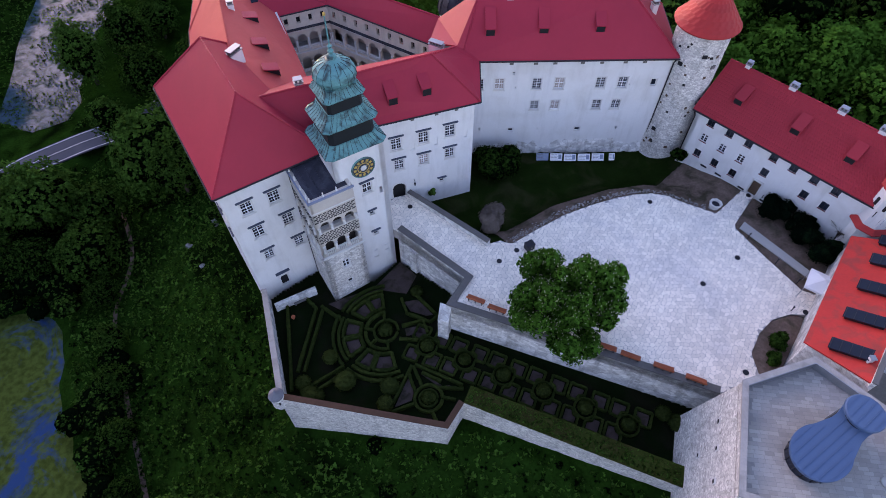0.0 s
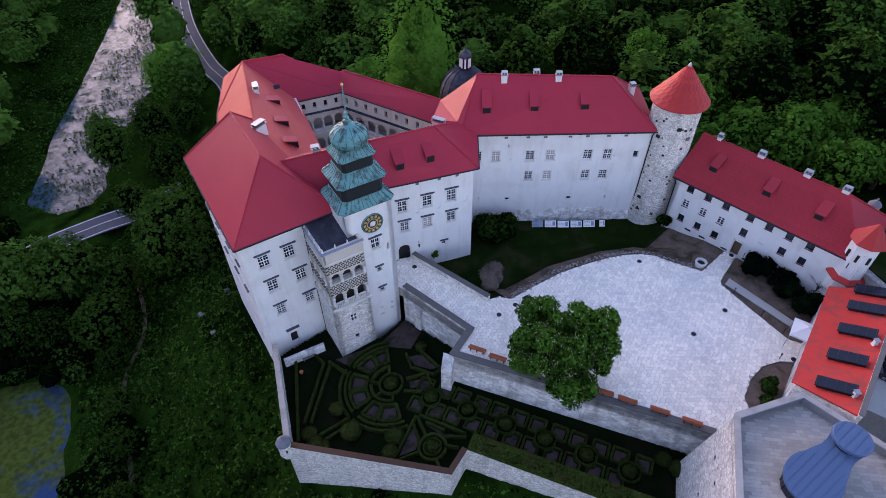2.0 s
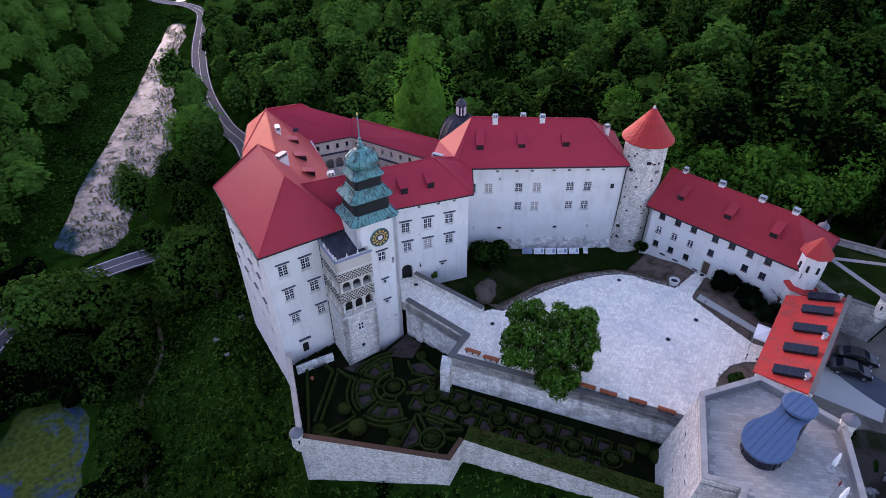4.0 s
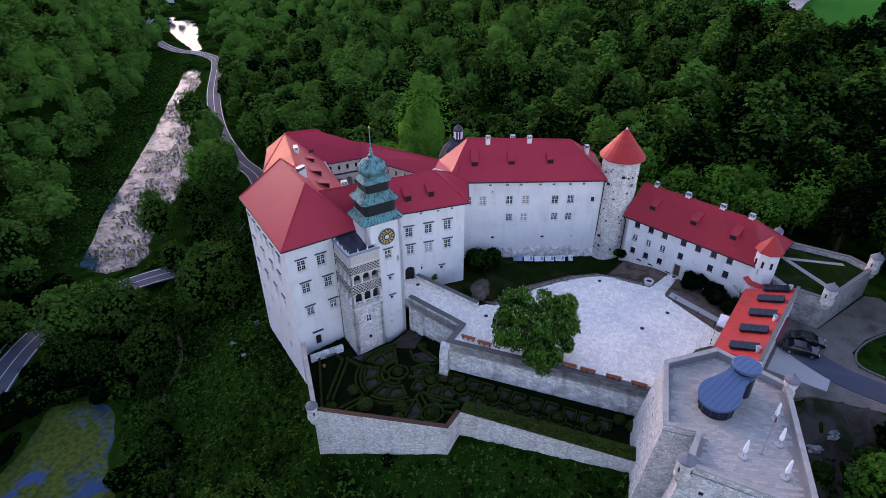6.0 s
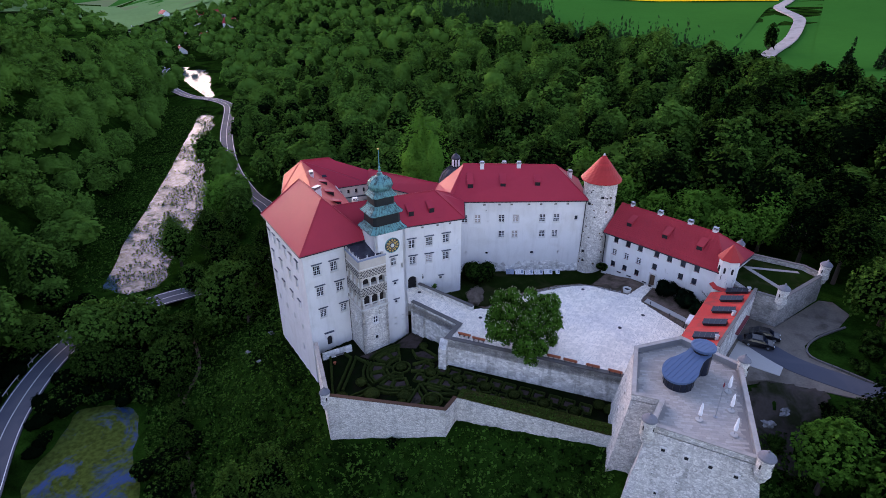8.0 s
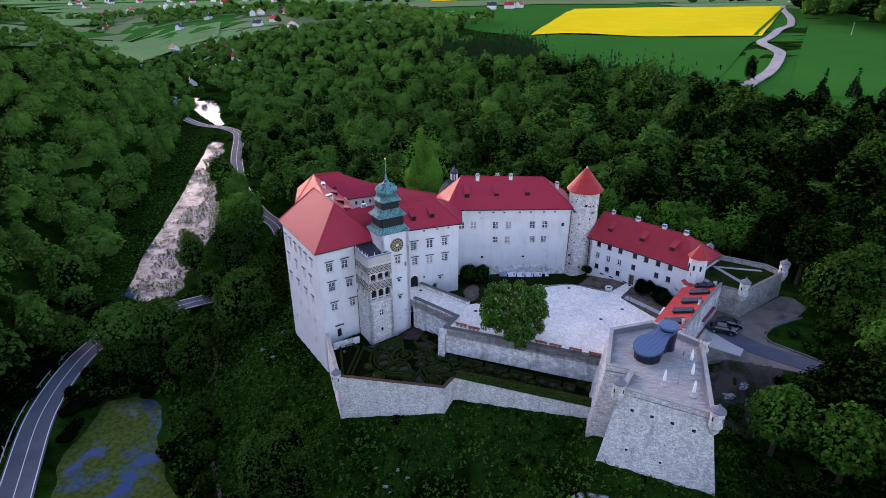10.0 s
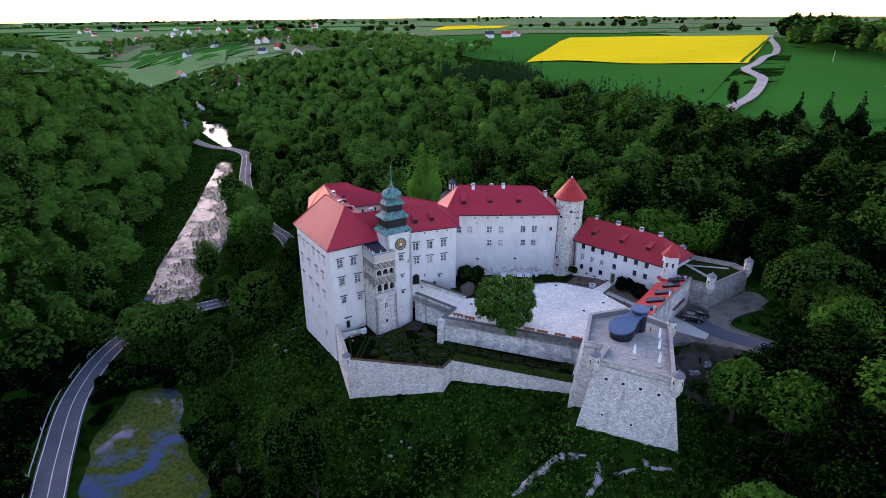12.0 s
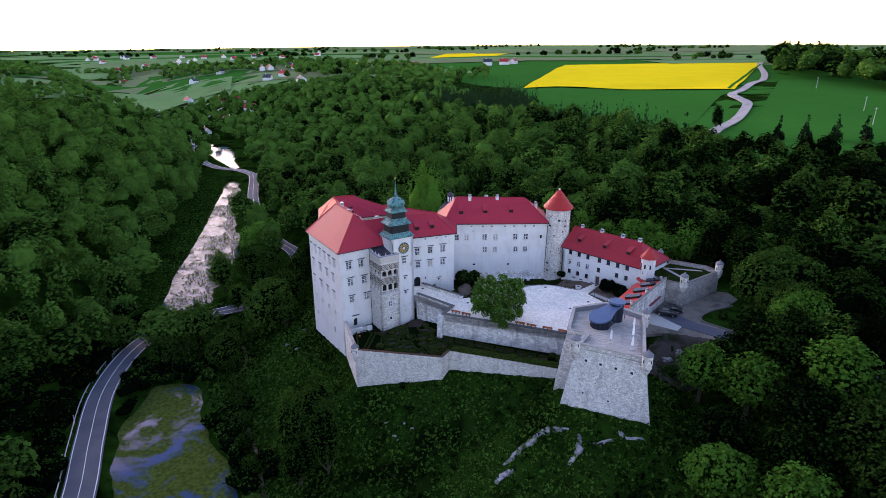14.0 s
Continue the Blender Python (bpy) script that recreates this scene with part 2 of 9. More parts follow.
# the haze over the far land is put into this pale colour
CROP_B = material("hazy_meadow", (0.11, 0.21, 0.08), 0.95, vary=0.15, scale=0.02, fine=0.2, bump=0.2, bump_scale=0.4, spec=0.0)
CROP_C = material("ploughed_field", (0.14, 0.18, 0.085), 0.95, vary=0.1, scale=0.02, fine=0.2, bump=0.1, spec=0.0)
CAR_PAINT = material("black_car_paint", (0.008, 0.008, 0.01), 0.2, vary=0.05, bump=0.0, spec=0.6)
TYRE = material("tyre_rubber", (0.02, 0.02, 0.02), 0.85, vary=0.1, bump=0.05)
FABRIC = material("white_fabric", (0.72, 0.72, 0.74), 0.9, vary=0.05, fine=5, bump=0.15)
POSTER = material("blue_poster", (0.2, 0.25, 0.33), 0.6, vary=0.2, fine=4, bump=0.0)
RUST_TILE = material("rusty_tile_coping", (0.075, 0.034, 0.02), 0.8, vary=0.3, scale=1.0, fine=5, bump=0.2)
CAP_STONE = material("dark_turret_cap", (0.15, 0.15, 0.17), 0.85, vary=0.25, fine=5, bump=0.15)
OLD_RUBBLE = material("old_rubble_wall", (0.33, 0.305, 0.29), 0.95, vary=0.22, scale=0.5, fine=4, bump=0.4, second=(0.2, 0.19, 0.185), second_scale=0.4, second_amount=0.7, stones=2.6, joint=0.75)
TERRACE_JOINT = material("terrace_joint", (0.24, 0.225, 0.215), 0.9, vary=0.15, fine=6, bump=0.05)
RUBBLE = material("dark_rubble_bank", (0.055, 0.045, 0.04), 0.95, vary=0.4, scale=0.5, fine=3, bump=0.8, bump_scale=2.5, second=(0.012, 0.018, 0.006), second_scale=0.3, second_amount=0.9, spec=0.05)
MOSS = material("mossy_turf", (0.03, 0.042, 0.009), 0.95, vary=0.6, scale=0.8, fine=8, bump=0.5, second=(0.055, 0.035, 0.016), second_scale=0.6, second_amount=0.55, spec=0.0)
RED_PAINT = material("dark_red_paint", (0.17, 0.022, 0.03), 0.5, vary=0.1, bump=0.02)
BLIND = material("drawn_blind", (0.33, 0.27, 0.25), 0.8, vary=0.1, fine=6, bump=0.05)
# near-black colour that paints the shaded inside of the loggia
LOGGIA_SHADE = material("loggia_shade", (0.02, 0.016, 0.015), 0.8, vary=0.2, fine=6, bump=0.1)
LEAD_EDGE = material("blue_lead_edge", (0.2, 0.24, 0.33), 0.5, vary=0.15, fine=5, bump=0.05)
HEDGE = leaf_material("box_hedge", (0.028, 0.045, 0.012), (0.08, 0.11, 0.026), 0.1, 1.2)
LEAVES = leaf_material("leaves", (0.0015, 0.005, 0.002), (0.068, 0.18, 0.028), 0.1)
LEAVES_FRESH = leaf_material("fresh_leaves", (0.002, 0.012, 0.0018), (0.075, 0.23, 0.028), 0.12)
LEAVES_DARK = leaf_material("conifer_needles", (0.002, 0.007, 0.004), (0.02, 0.055, 0.02), 0.12)
TWIGGY = leaf_material("twiggy_shrub", (0.06, 0.045, 0.04), (0.24, 0.19, 0.165), 0.1, 1.2)
BLOSSOM = leaf_material("blossom", (0.42, 0.46, 0.28), (0.6, 0.6, 0.42), 0.3, 0.3)


def water_material(name, deep, rough, weed=None, weed_scale=0.07, reeds=0.0, ripple=0.25, gloss=0.32, soft_edge=0.065, waves=0.5):
    m = bpy.data.materials.new(name)
    m.use_nodes = True
    nt = m.node_tree
    n, link = nt.nodes, nt.links.new
    b = n["Principled BSDF"]
    b.inputs["Base Color"].default_value = (*deep, 1)
    b.inputs["Roughness"].default_value = rough
    b.inputs["Specular IOR Level"].default_value = gloss
    geo = n.new("ShaderNodeNewGeometry")
    t = n.new("ShaderNodeTexNoise")
    t.inputs["Scale"].default_value = waves
    t.inputs["Detail"].default_value = 3
    link(geo.outputs["Position"], t.inputs["Vector"])
    bn = n.new("ShaderNodeBump")
    bn.inputs["Strength"].default_value = ripple
    bn.inputs["Distance"].default_value = 0.1
    link(t.outputs["Fac"], bn.inputs["Height"])
    link(bn.outputs[0], b.inputs["Normal"])
    if weed:
        w = n.new("ShaderNodeTexNoise")
        w.inputs["Scale"].default_value = weed_scale
        w.inputs["Detail"].default_value = 12
        w.inputs["Roughness"].default_value = 0.7
        w.inputs["Distortion"].default_value = 0.8
        link(geo.outputs["Position"], w.inputs["Vector"])
        r = n.new("ShaderNodeMapRange")
        link(w.outputs["Fac"], r.inputs[0])
        r.inputs[1].default_value, r.inputs[2].default_value = 0.505 - soft_edge - reeds, 0.505 + soft_edge - reeds
        d = n.new("ShaderNodeBsdfDiffuse")
        g = n.new("ShaderNodeTexNoise")
        g.inputs["Scale"].default_value = 1.2
        g.inputs["Detail"].default_value = 5
        link(geo.outputs["Position"], g.inputs["Vector"])
        ramp = n.new("ShaderNodeValToRGB")
        ramp.color_ramp.elements[0].position, ramp.color_ramp.elements[1].position = 0.35, 0.65
        ramp.color_ramp.elements[0].color = (*[c * 0.55 for c in weed], 1)
        ramp.color_ramp.elements[1].color = (*weed, 1)
        link(g.outputs["Fac"], ramp.inputs[0])
        link(ramp.outputs[0], d.inputs["Color"])
        mx = n.new("ShaderNodeMixShader")
        link(r.outputs[0], mx.inputs[0])
        link(b.outputs[0], mx.inputs[1])
        link(d.outputs[0], mx.inputs[2])
        link(mx.outputs[0], n["Material Output"].inputs["Surface"])
    MATS[name] = m
    return m


# blue in both base colours stands in for the sky's reflection
POND = water_material("weedy_pond_water", (0.016, 0.05, 0.14), 0.08, (0.064, 0.094, 0.02), 0.09, 0.055, 0.04, 0.07, 0.05)
RIVER = water_material("river_water", (0.06, 0.12, 0.2), 0.1, (0.035, 0.07, 0.05), 0.5, 0.058, 0.012, 0.2, 0.2, 1.6)

# ---- building helpers ----
ORIGIN = {}


def thing(name, x, y, z, label, category, group="", kind=""):
    ob = tagged(new(name), label, category, group, kind)
    ob.location = (x, y, z)
    ORIGIN[ob] = Vector((x, y, z))
    return ob


def attach(ob, parent):
    """Parts of one thing share that thing's origin."""
    ob.parent = parent
    ORIGIN[ob] = ORIGIN[parent]


def part(name, bm, mat, parent=None, label="", smooth=False, recalc=True):
    """Links a bmesh, built in world places, as one mesh object under a thing or a part."""
    if recalc:
        bmesh.ops.recalc_face_normals(bm, faces=bm.faces)
    me = bpy.data.meshes.new(name)
    o = ORIGIN[parent] if parent else Vector()
    if parent:
        bmesh.ops.translate(bm, verts=bm.verts, vec=-o)
    bm.to_mesh(me)
    bm.free()
    for p in me.polygons:
        p.use_smooth = smooth
    for mm in (mat if isinstance(mat, (list, tuple)) else [mat]):
        me.materials.append(mm)
    ob = new(name, me)
    if parent:
        attach(ob, parent)
    else:
        ORIGIN[ob] = Vector()
    if label:
        ob["label"] = label
    return ob


def shared(name, me, parent, m):
    """Another object on a mesh that is there already, at the world pose m."""
    ob = new(name, me)
    attach(ob, parent)
    ob.matrix_basis = Matrix.Translation(-ORIGIN[parent]) @ m
    return ob


def raw_mesh(name, verts, faces, mat, tint=None, flat=False):
    """A mesh from arrays: verts n x 3, faces n x 3 or n x 4."""
    me = bpy.data.meshes.new(name)
    verts = np.asarray(verts, dtype=np.float32)
    faces = np.asarray(faces, dtype=np.int32)
    k = faces.shape[1]
    me.vertices.add(len(verts))
    me.vertices.foreach_set("co", verts.ravel())
    me.loops.add(faces.size)
    me.loops.foreach_set("vertex_index", faces.ravel())
    me.polygons.add(len(faces))
    me.polygons.foreach_set("loop_start", np.arange(0, faces.size, k, dtype=np.int32))
    me.polygons.foreach_set("loop_total", np.full(len(faces), k, dtype=np.int32))
    if tint is not None:
        a = me.attributes.new("tint", "FLOAT", "POINT")
        a.data.foreach_set("value", np.asarray(tint, dtype=np.float32))
    me.materials.append(mat)
    if flat:
        me.polygons.foreach_set("use_smooth", np.zeros(len(faces), bool))
    me.update(calc_edges=True)
    return me


def box(bm, x0, x1, y0, y1, z0, z1, m=None):
    """An axis-aligned block, or one in the frame m."""
    p = [Vector((x, y, z)) for z in (z0, z1) for y in (y0, y1) for x in (x0, x1)]
    v = [bm.verts.new(m @ q if m else q) for q in p]
    for f in ((0, 2, 3, 1), (4, 5, 7, 6), (0, 1, 5, 4), (2, 6, 7, 3), (0, 4, 6, 2), (1, 3, 7, 5)):
        bm.faces.new([v[i] for i in f])


def prism(bm, ring, z0, z1):
    """An upright prism over a ring of (x, y); z0 and z1 may be lists, one height a corner."""
    k = len(ring)
    lo = z0 if isinstance(z0, (list, tuple)) else [z0] * k
    hi = z1 if isinstance(z1, (list, tuple)) else [z1] * k
    a = [bm.verts.new((x, y, lo[i])) for i, (x, y) in enumerate(ring)]
    b = [bm.verts.new((x, y, hi[i])) for i, (x, y) in enumerate(ring)]
    for i in range(k):
        j = (i + 1) % k
        bm.faces.new((a[i], a[j], b[j], b[i]))
    bm.faces.new(b)
    bm.faces.new(a[::-1])


def lathe(bm, profile, cx, cy, sides=24, phase=0.0, sx=1.0, sy=1.0, m=None):
    """A turned body: profile of (radius, z) from the bottom up."""
    rings = []
    for r, z in profile:
        ring = []
        for i in range(sides):
            t = phase + 2 * math.pi * i / sides
            q = Vector((r * math.cos(t) * sx, r * math.sin(t) * sy, z))
            q = m @ q if m else q + Vector((cx, cy, 0))
            ring.append(bm.verts.new(q))
        rings.append(ring)
    for a, b in zip(rings, rings[1:]):
        for i in range(sides):
            j = (i + 1) % sides
            bm.faces.new((a[i], a[j], b[j], b[i]))
    bm.faces.new(rings[0][::-1])
    bm.faces.new(rings[-1])


LAST_SLAB = []


def slab(bm, polys, thick=0.22):
    """Roof planes with thickness: polygons of 3D points that share corners."""
    seen = {}
    LAST_SLAB[:] = [polys]

    def vert(p, low):
        key = (round(p[0], 2), round(p[1], 2), round(p[2], 2), low)
        if key not in seen:
            seen[key] = bm.verts.new((p[0], p[1], p[2] - (thick if low else 0)))
        return seen[key]

    edges = {}
    for poly in polys:
        top = [vert(p, False) for p in poly]
        low = [vert(p, True) for p in poly]
        bm.faces.new(top)
        bm.faces.new(low[::-1])
        for i in range(len(poly)):
            j = (i + 1) % len(poly)
            k = frozenset((top[i], top[j]))
            edges.setdefault(k, []).append((top[i], top[j], low[j], low[i]))
    for k, e in edges.items():
        if len(e) == 1:
            bm.faces.new(e[0])


def tube(bm, pts, r, sides=6):
    """A round bar along points."""
    rings = []
    for i, p in enumerate(pts):
        p = Vector(p)
        d = (Vector(pts[min(i + 1, len(pts) - 1)]) - Vector(pts[max(i - 1, 0)])).normalized()
        a = d.orthogonal().normalized()
        b = d.cross(a)
        rr = r[i] if isinstance(r, (list, tuple)) else r
        rings.append([bm.verts.new(p + rr * (math.cos(t) * a + math.sin(t) * b)) for t in (2 * math.pi * k / sides for k in range(sides))])
    for a, b in zip(rings, rings[1:]):
        for i in range(sides):
            j = (i + 1) % sides
            bm.faces.new((a[i], a[j], b[j], b[i]))
    bm.faces.new(rings[0][::-1])
    bm.faces.new(rings[-1])


def roof_trim(ob, mat, gutter=True):
    """Ridge and hip caps where two roof planes meet, and dark gutters along the eaves."""
    edges = {}
    for poly in LAST_SLAB[0]:
        c = sum((Vector(p) for p in poly), Vector()) / len(poly)
        for p, q in zip(poly, list(poly[1:]) + [poly[0]]):
            k = frozenset((tuple(round(v, 2) for v in p), tuple(round(v, 2) for v in q)))
            edges.setdefault(k, []).append((Vector(p), Vector(q), c))
    for e in edges.values():
        p, q, c = e[0]
        middle = (p + q) / 2
        if len(e) == 2 and middle.z > (c.z + e[1][2].z) / 2 + 0.2:
            bm = bmesh.new()
            n = max(2, int((q - p).length / 0.42))
            tube(bm, [p.lerp(q, (i + f) / n) + Vector((0, 0, 0.03)) for i in range(n) for f in (0.04, 0.96)], [0.09, 0.14] * n, 6)
            part("ridge_cap", bm, mat, ob)
        elif len(e) == 1 and gutter and abs(p.z - q.z) < 0.5 and middle.z < c.z - 0.5:
            bm = bmesh.new()
            out = Vector((middle.x - c.x, middle.y - c.y, 0))
            d = (q - p).normalized()
            out = (out - d * out.dot(d)).normalized() * 0.06
            tube(bm, [p + out - Vector((0, 0, 0.14)), q + out - Vector((0, 0, 0.14))], 0.1, 6)
            part("gutter", bm, DARK_METAL, ob, "dark metal gutter")
    return ob


def on_wall(A, B):
    """The frame of a wall from A to B: x along it, y into it, z up; its outside is on the right of the way from A to B."""
    d = Vector((B[0] - A[0], B[1] - A[1], 0)).normalized()
    n = Vector((-d.y, d.x, 0))
    m = Matrix.Identity(4)
    m.col[0][:3], m.col[1][:3], m.col[2][:3], m.col[3][:3] = d, n, (0, 0, 1), (A[0], A[1], 0)
    return m, math.hypot(B[0] - A[0], B[1] - A[1])


def wall(name, parent, A, B, z0, z1, holes, mat, thick=0.6, label="", ends=(0, 0)):
    """A wall with openings through it. holes: (u, z, width, height, arched), by their middles."""
    m, length = on_wall(A, B)
    bm = bmesh.new()
    us = sorted({-ends[0], length + ends[1], *[round(h[0] + s * h[2] / 2, 3) for h in holes for s in (-1, 1)]})
    zs = sorted({z0, z1, *[round(h[1] + s * h[3] / 2, 3) for h in holes for s in (-1, 1)]})
    us = [u for u in us if -ends[0] <= u <= length + ends[1]]
    zs = [z for z in zs if z0 <= z <= z1]
    cache = {}

    def v(u, d, z):
        k = (round(u, 3), d, round(z, 3))
        if k not in cache:
            cache[k] = bm.verts.new(m @ Vector((u, d, z)))
        return cache[k]

    def inside(u, z):
        return any(abs(u - h[0]) < h[2] / 2 and abs(z - h[1]) < h[3] / 2 for h in holes)

    solid = {(i, j) for i in range(len(us) - 1) for j in range(len(zs) - 1) if not inside((us[i] + us[i + 1]) / 2, (zs[j] + zs[j + 1]) / 2)}
    for i, j in solid:
        a, b, c, d = us[i], us[i + 1], zs[j], zs[j + 1]
        bm.faces.new((v(a, 0, c), v(b, 0, c), v(b, 0, d), v(a, 0, d)))
        bm.faces.new((v(a, thick, c), v(a, thick, d), v(b, thick, d), v(b, thick, c)))
        for di, dj, p, q in ((-1, 0, (a, c), (a, d)), (1, 0, (b, d), (b, c)), (0, -1, (b, c), (a, c)), (0, 1, (a, d), (b, d))):
            if (i + di, j + dj) not in solid:
                bm.faces.new((v(p[0], 0, p[1]), v(q[0], 0, q[1]), v(q[0], thick, q[1]), v(p[0], thick, p[1])))
    # round heads: fill the corners above the arch
    for h in holes:
        if len(h) > 4 and h[4]:
            r, top = h[2] / 2, h[1] + h[3] / 2
            cz = top - r
            for s in (-1, 1):
                arc = [(h[0] + s * r * math.cos(k * math.pi / 12), cz + r * math.sin(k * math.pi / 12)) for k in range(7)]
                front = [bm.verts.new(m @ Vector((u, 0.0, z))) for u, z in arc]
                back = [bm.verts.new(m @ Vector((u, thick, z))) for u, z in arc]
                cf, cb = bm.verts.new(m @ Vector((h[0] + s * r, 0.0, top))), bm.verts.new(m @ Vector((h[0] + s * r, thick, top)))
                for k in range(6):
                    bm.faces.new((cf, front[k], front[k + 1]))
                    bm.faces.new((cb, back[k + 1], back[k]))
                    bm.faces.new((front[k], back[k], back[k + 1], front[k + 1]))
    return part(name, bm, mat, parent, label, recalc=True)


WINDOW_MESH = {}


def window_meshes(w, h, cols, rows, surround, hood, sill, dark, blind):
    key = (w, h, cols, rows, surround, hood, sill, dark, blind)
    if key in WINDOW_MESH:
        return WINDOW_MESH[key]
    bm = bmesh.new()
    s = surround
    if s:  # stone surround, proud of the wall
        for a, b, c, d in ((-w / 2 - s, -w / 2, -h / 2 - s, h / 2 + s), (w / 2, w / 2 + s, -h / 2 - s, h / 2 + s), (-w / 2, w / 2, h / 2, h / 2 + s), (-w / 2, w / 2, -h / 2 - s, -h / 2)):
            box(bm, a, b, -0.05, 0.12, c, d)
    if sill:
        box(bm, -w / 2 - s - 0.06, w / 2 + s + 0.06, -0.14 if s else -0.08, 0.05, -h / 2 - s - (0.09 if s else 0.06), -h / 2 - s)
    stone = bpy.data.meshes.new("surround")
    bmesh.ops.recalc_face_normals(bm, faces=bm.faces)
    bm.to_mesh(stone)
    bm.free()
    stone.materials.append(TRIM_STONE if s else RED_PAINT)
    bm = bmesh.new()
    f = 0.05
    for a, b, c, d in ((-w / 2, -w / 2 + f, -h / 2, h / 2), (w / 2 - f, w / 2, -h / 2, h / 2), (-w / 2 + f, w / 2 - f, h / 2 - f, h / 2), (-w / 2 + f, w / 2 - f, -h / 2, -h / 2 + f)):
        box(bm, a, b, 0.1, 0.17, c, d)
    for i in range(1, cols):
        u = -w / 2 + w * i / cols
        t = 0.05 if i * 2 == cols else 0.011
        box(bm, u - t, u + t, 0.105, 0.165, -h / 2 + f, h / 2 - f)
    for j in range(1, rows):
        z = -h / 2 + h * j / rows
        t = 0.045 if j == (rows + 1) // 2 else 0.011
        box(bm, -w / 2 + f, w / 2 - f, 0.11, 0.16, z - t, z + t)
    sash = bpy.data.meshes.new("frame")
    bmesh.ops.recalc_face_normals(bm, faces=bm.faces)
    bm.to_mesh(sash)
    bm.free()
    sash.materials.append(DARK_METAL if dark else WHITE_PAINT)
    bm = bmesh.new()
    box(bm, -w / 2 + 0.02, w / 2 - 0.02, 0.17, 0.2, -h / 2 + 0.02, h / 2 - 0.02)
    pane = bpy.data.meshes.new("pane")
    bmesh.ops.recalc_face_normals(bm, faces=bm.faces)
    bm.to_mesh(pane)
    bm.free()
    pane.materials.append(BLIND if blind else GLASS)
    cap = None
    if hood:
        bm = bmesh.new()
        hw = w / 2 + s + 0.22
        zt = h / 2 + s + 0.22
        box(bm, -hw, hw, -0.24, 0.05, zt, zt + 0.07)
        box(bm, -hw + 0.08, hw - 0.08, -0.2, 0.05, zt - 0.08, zt)
        bmesh.ops.recalc_face_normals(bm, faces=bm.faces)
        cap = bpy.data.meshes.new("hood")
        bm.to_mesh(cap)
        bm.free()
        cap.materials.append(HOOD)
    WINDOW_MESH[key] = (stone, sash, pane, cap)
    return WINDOW_MESH[key]


def window(parent, m, u, z, w, h, cols=4, rows=4, surround=0.16, hood=True, sill=True, dark=False, blind=False):
    """A window in an opening of a wall with the frame m: stone surround > sash, pane, hood."""
    stone, sash, pane, cap = window_meshes(w, h, cols, rows, surround, hood, sill, dark, blind)
    at = m @ Matrix.Translation((u, 0, z))
    top = shared("window", stone, parent, at)
    for nm, me in (("frame", sash), ("pane", pane), ("hood", cap)):
        if me:
            ob = new(nm, me)
            ob.parent = top
            ORIGIN[ob] = ORIGIN[parent]
    return top


def windowed_wall(parent, A, B, z0, z1, wins, mat, extra=(), name="wall", label="", **kw):
    """A wall and its windows. wins: (u, z, w, h, options)."""
    m, _ = on_wall(A, B)
    holes = [(w[0], w[1], w[2], w[3]) for w in wins] + list(extra)
    ob = wall(name, parent, A, B, z0, z1, holes, mat, label=label, **kw)
    for u, z, w, h, opt in wins:
        window(parent, m, u, z, w, h, **opt)
    return m

# ---- the land ----
RIM = [(-18.1, 23.4, -12.7), (0.7, 20.4, -8.9), (2.3, 23.0, -8.2), (23.3, 14.2, -4.9), (22.0, 5.0, -3.8), (35.6, -1.1, -3.9), (41.5, 15.0, -0.5), (46, 20.0, 1.4),
       (53, 17.2, 1.8), (60, 14.2, 1.8), (76, 5.5, 1.2), (84, 15, 1.4), (74, 40, 1.9), (66.5, 43.0, 1.9), (58, 51, -1.0), (38, 66, -2.5), (28, 70, -4), (4, 74, -6), (-17, 80, -12), (-25, 84, -14),
       (-36, 81, -15), (-33.4, 55.2, -14.7), (-22.8, 38.7, -13.4)]
ROAD = [(-40, -100), (-50, -60), (-60, -20), (-69.5, 5.3), (-76.3, 20.6), (-84.0, 40.4), (-86.7, 60.4), (-83.0, 75.0), (-73.2, 84.2), (-62, 92), (-54, 106), (-54, 125),
        (-61.1, 144.1), (-72.2, 159.2), (-88.8, 190.4), (-106, 235.9), (-121.5, 288.7), (-129, 304), (-141, 315), (-156, 322), (-173, 340), (-192, 368), (-208, 400), (-214, 423)]


def spline(pts, step=2.0):
    """A smooth line through the points, at even steps."""
    pts = [np.array(p, float) for p in pts]
    out = []
    for i in range(len(pts) - 1):
        p0, p1, p2, p3 = pts[max(i - 1, 0)], pts[i], pts[i + 1], pts[min(i + 2, len(pts) - 1)]
        n = max(2, int(np.linalg.norm(p2 - p1) / step))
        for k in range(n):
            t = k / n
            out.append(0.5 * (2 * p1 + (p2 - p0) * t + (2 * p0 - 5 * p1 + 4 * p2 - p3) * t * t + (3 * p1 - p0 - 3 * p2 + p3) * t ** 3))
    out.append(pts[-1])
    return np.array(out)


ROAD_LINE = spline(ROAD)
ROAD_Z, WATER_Z = -24.0, -26.9


def near_line(x, y, line):
    """Distance from each place to a line of points."""
    best = np.full(x.shape, 1e9)
    for a, b in zip(line[:-1], line[1:]):
        dx, dy = b[0] - a[0], b[1] - a[1]
        t = np.clip(((x - a[0]) * dx + (y - a[1]) * dy) / (dx * dx + dy * dy), 0, 1)
        best = np.minimum(best, np.hypot(x - a[0] - t * dx, y - a[1] - t * dy))
    return best


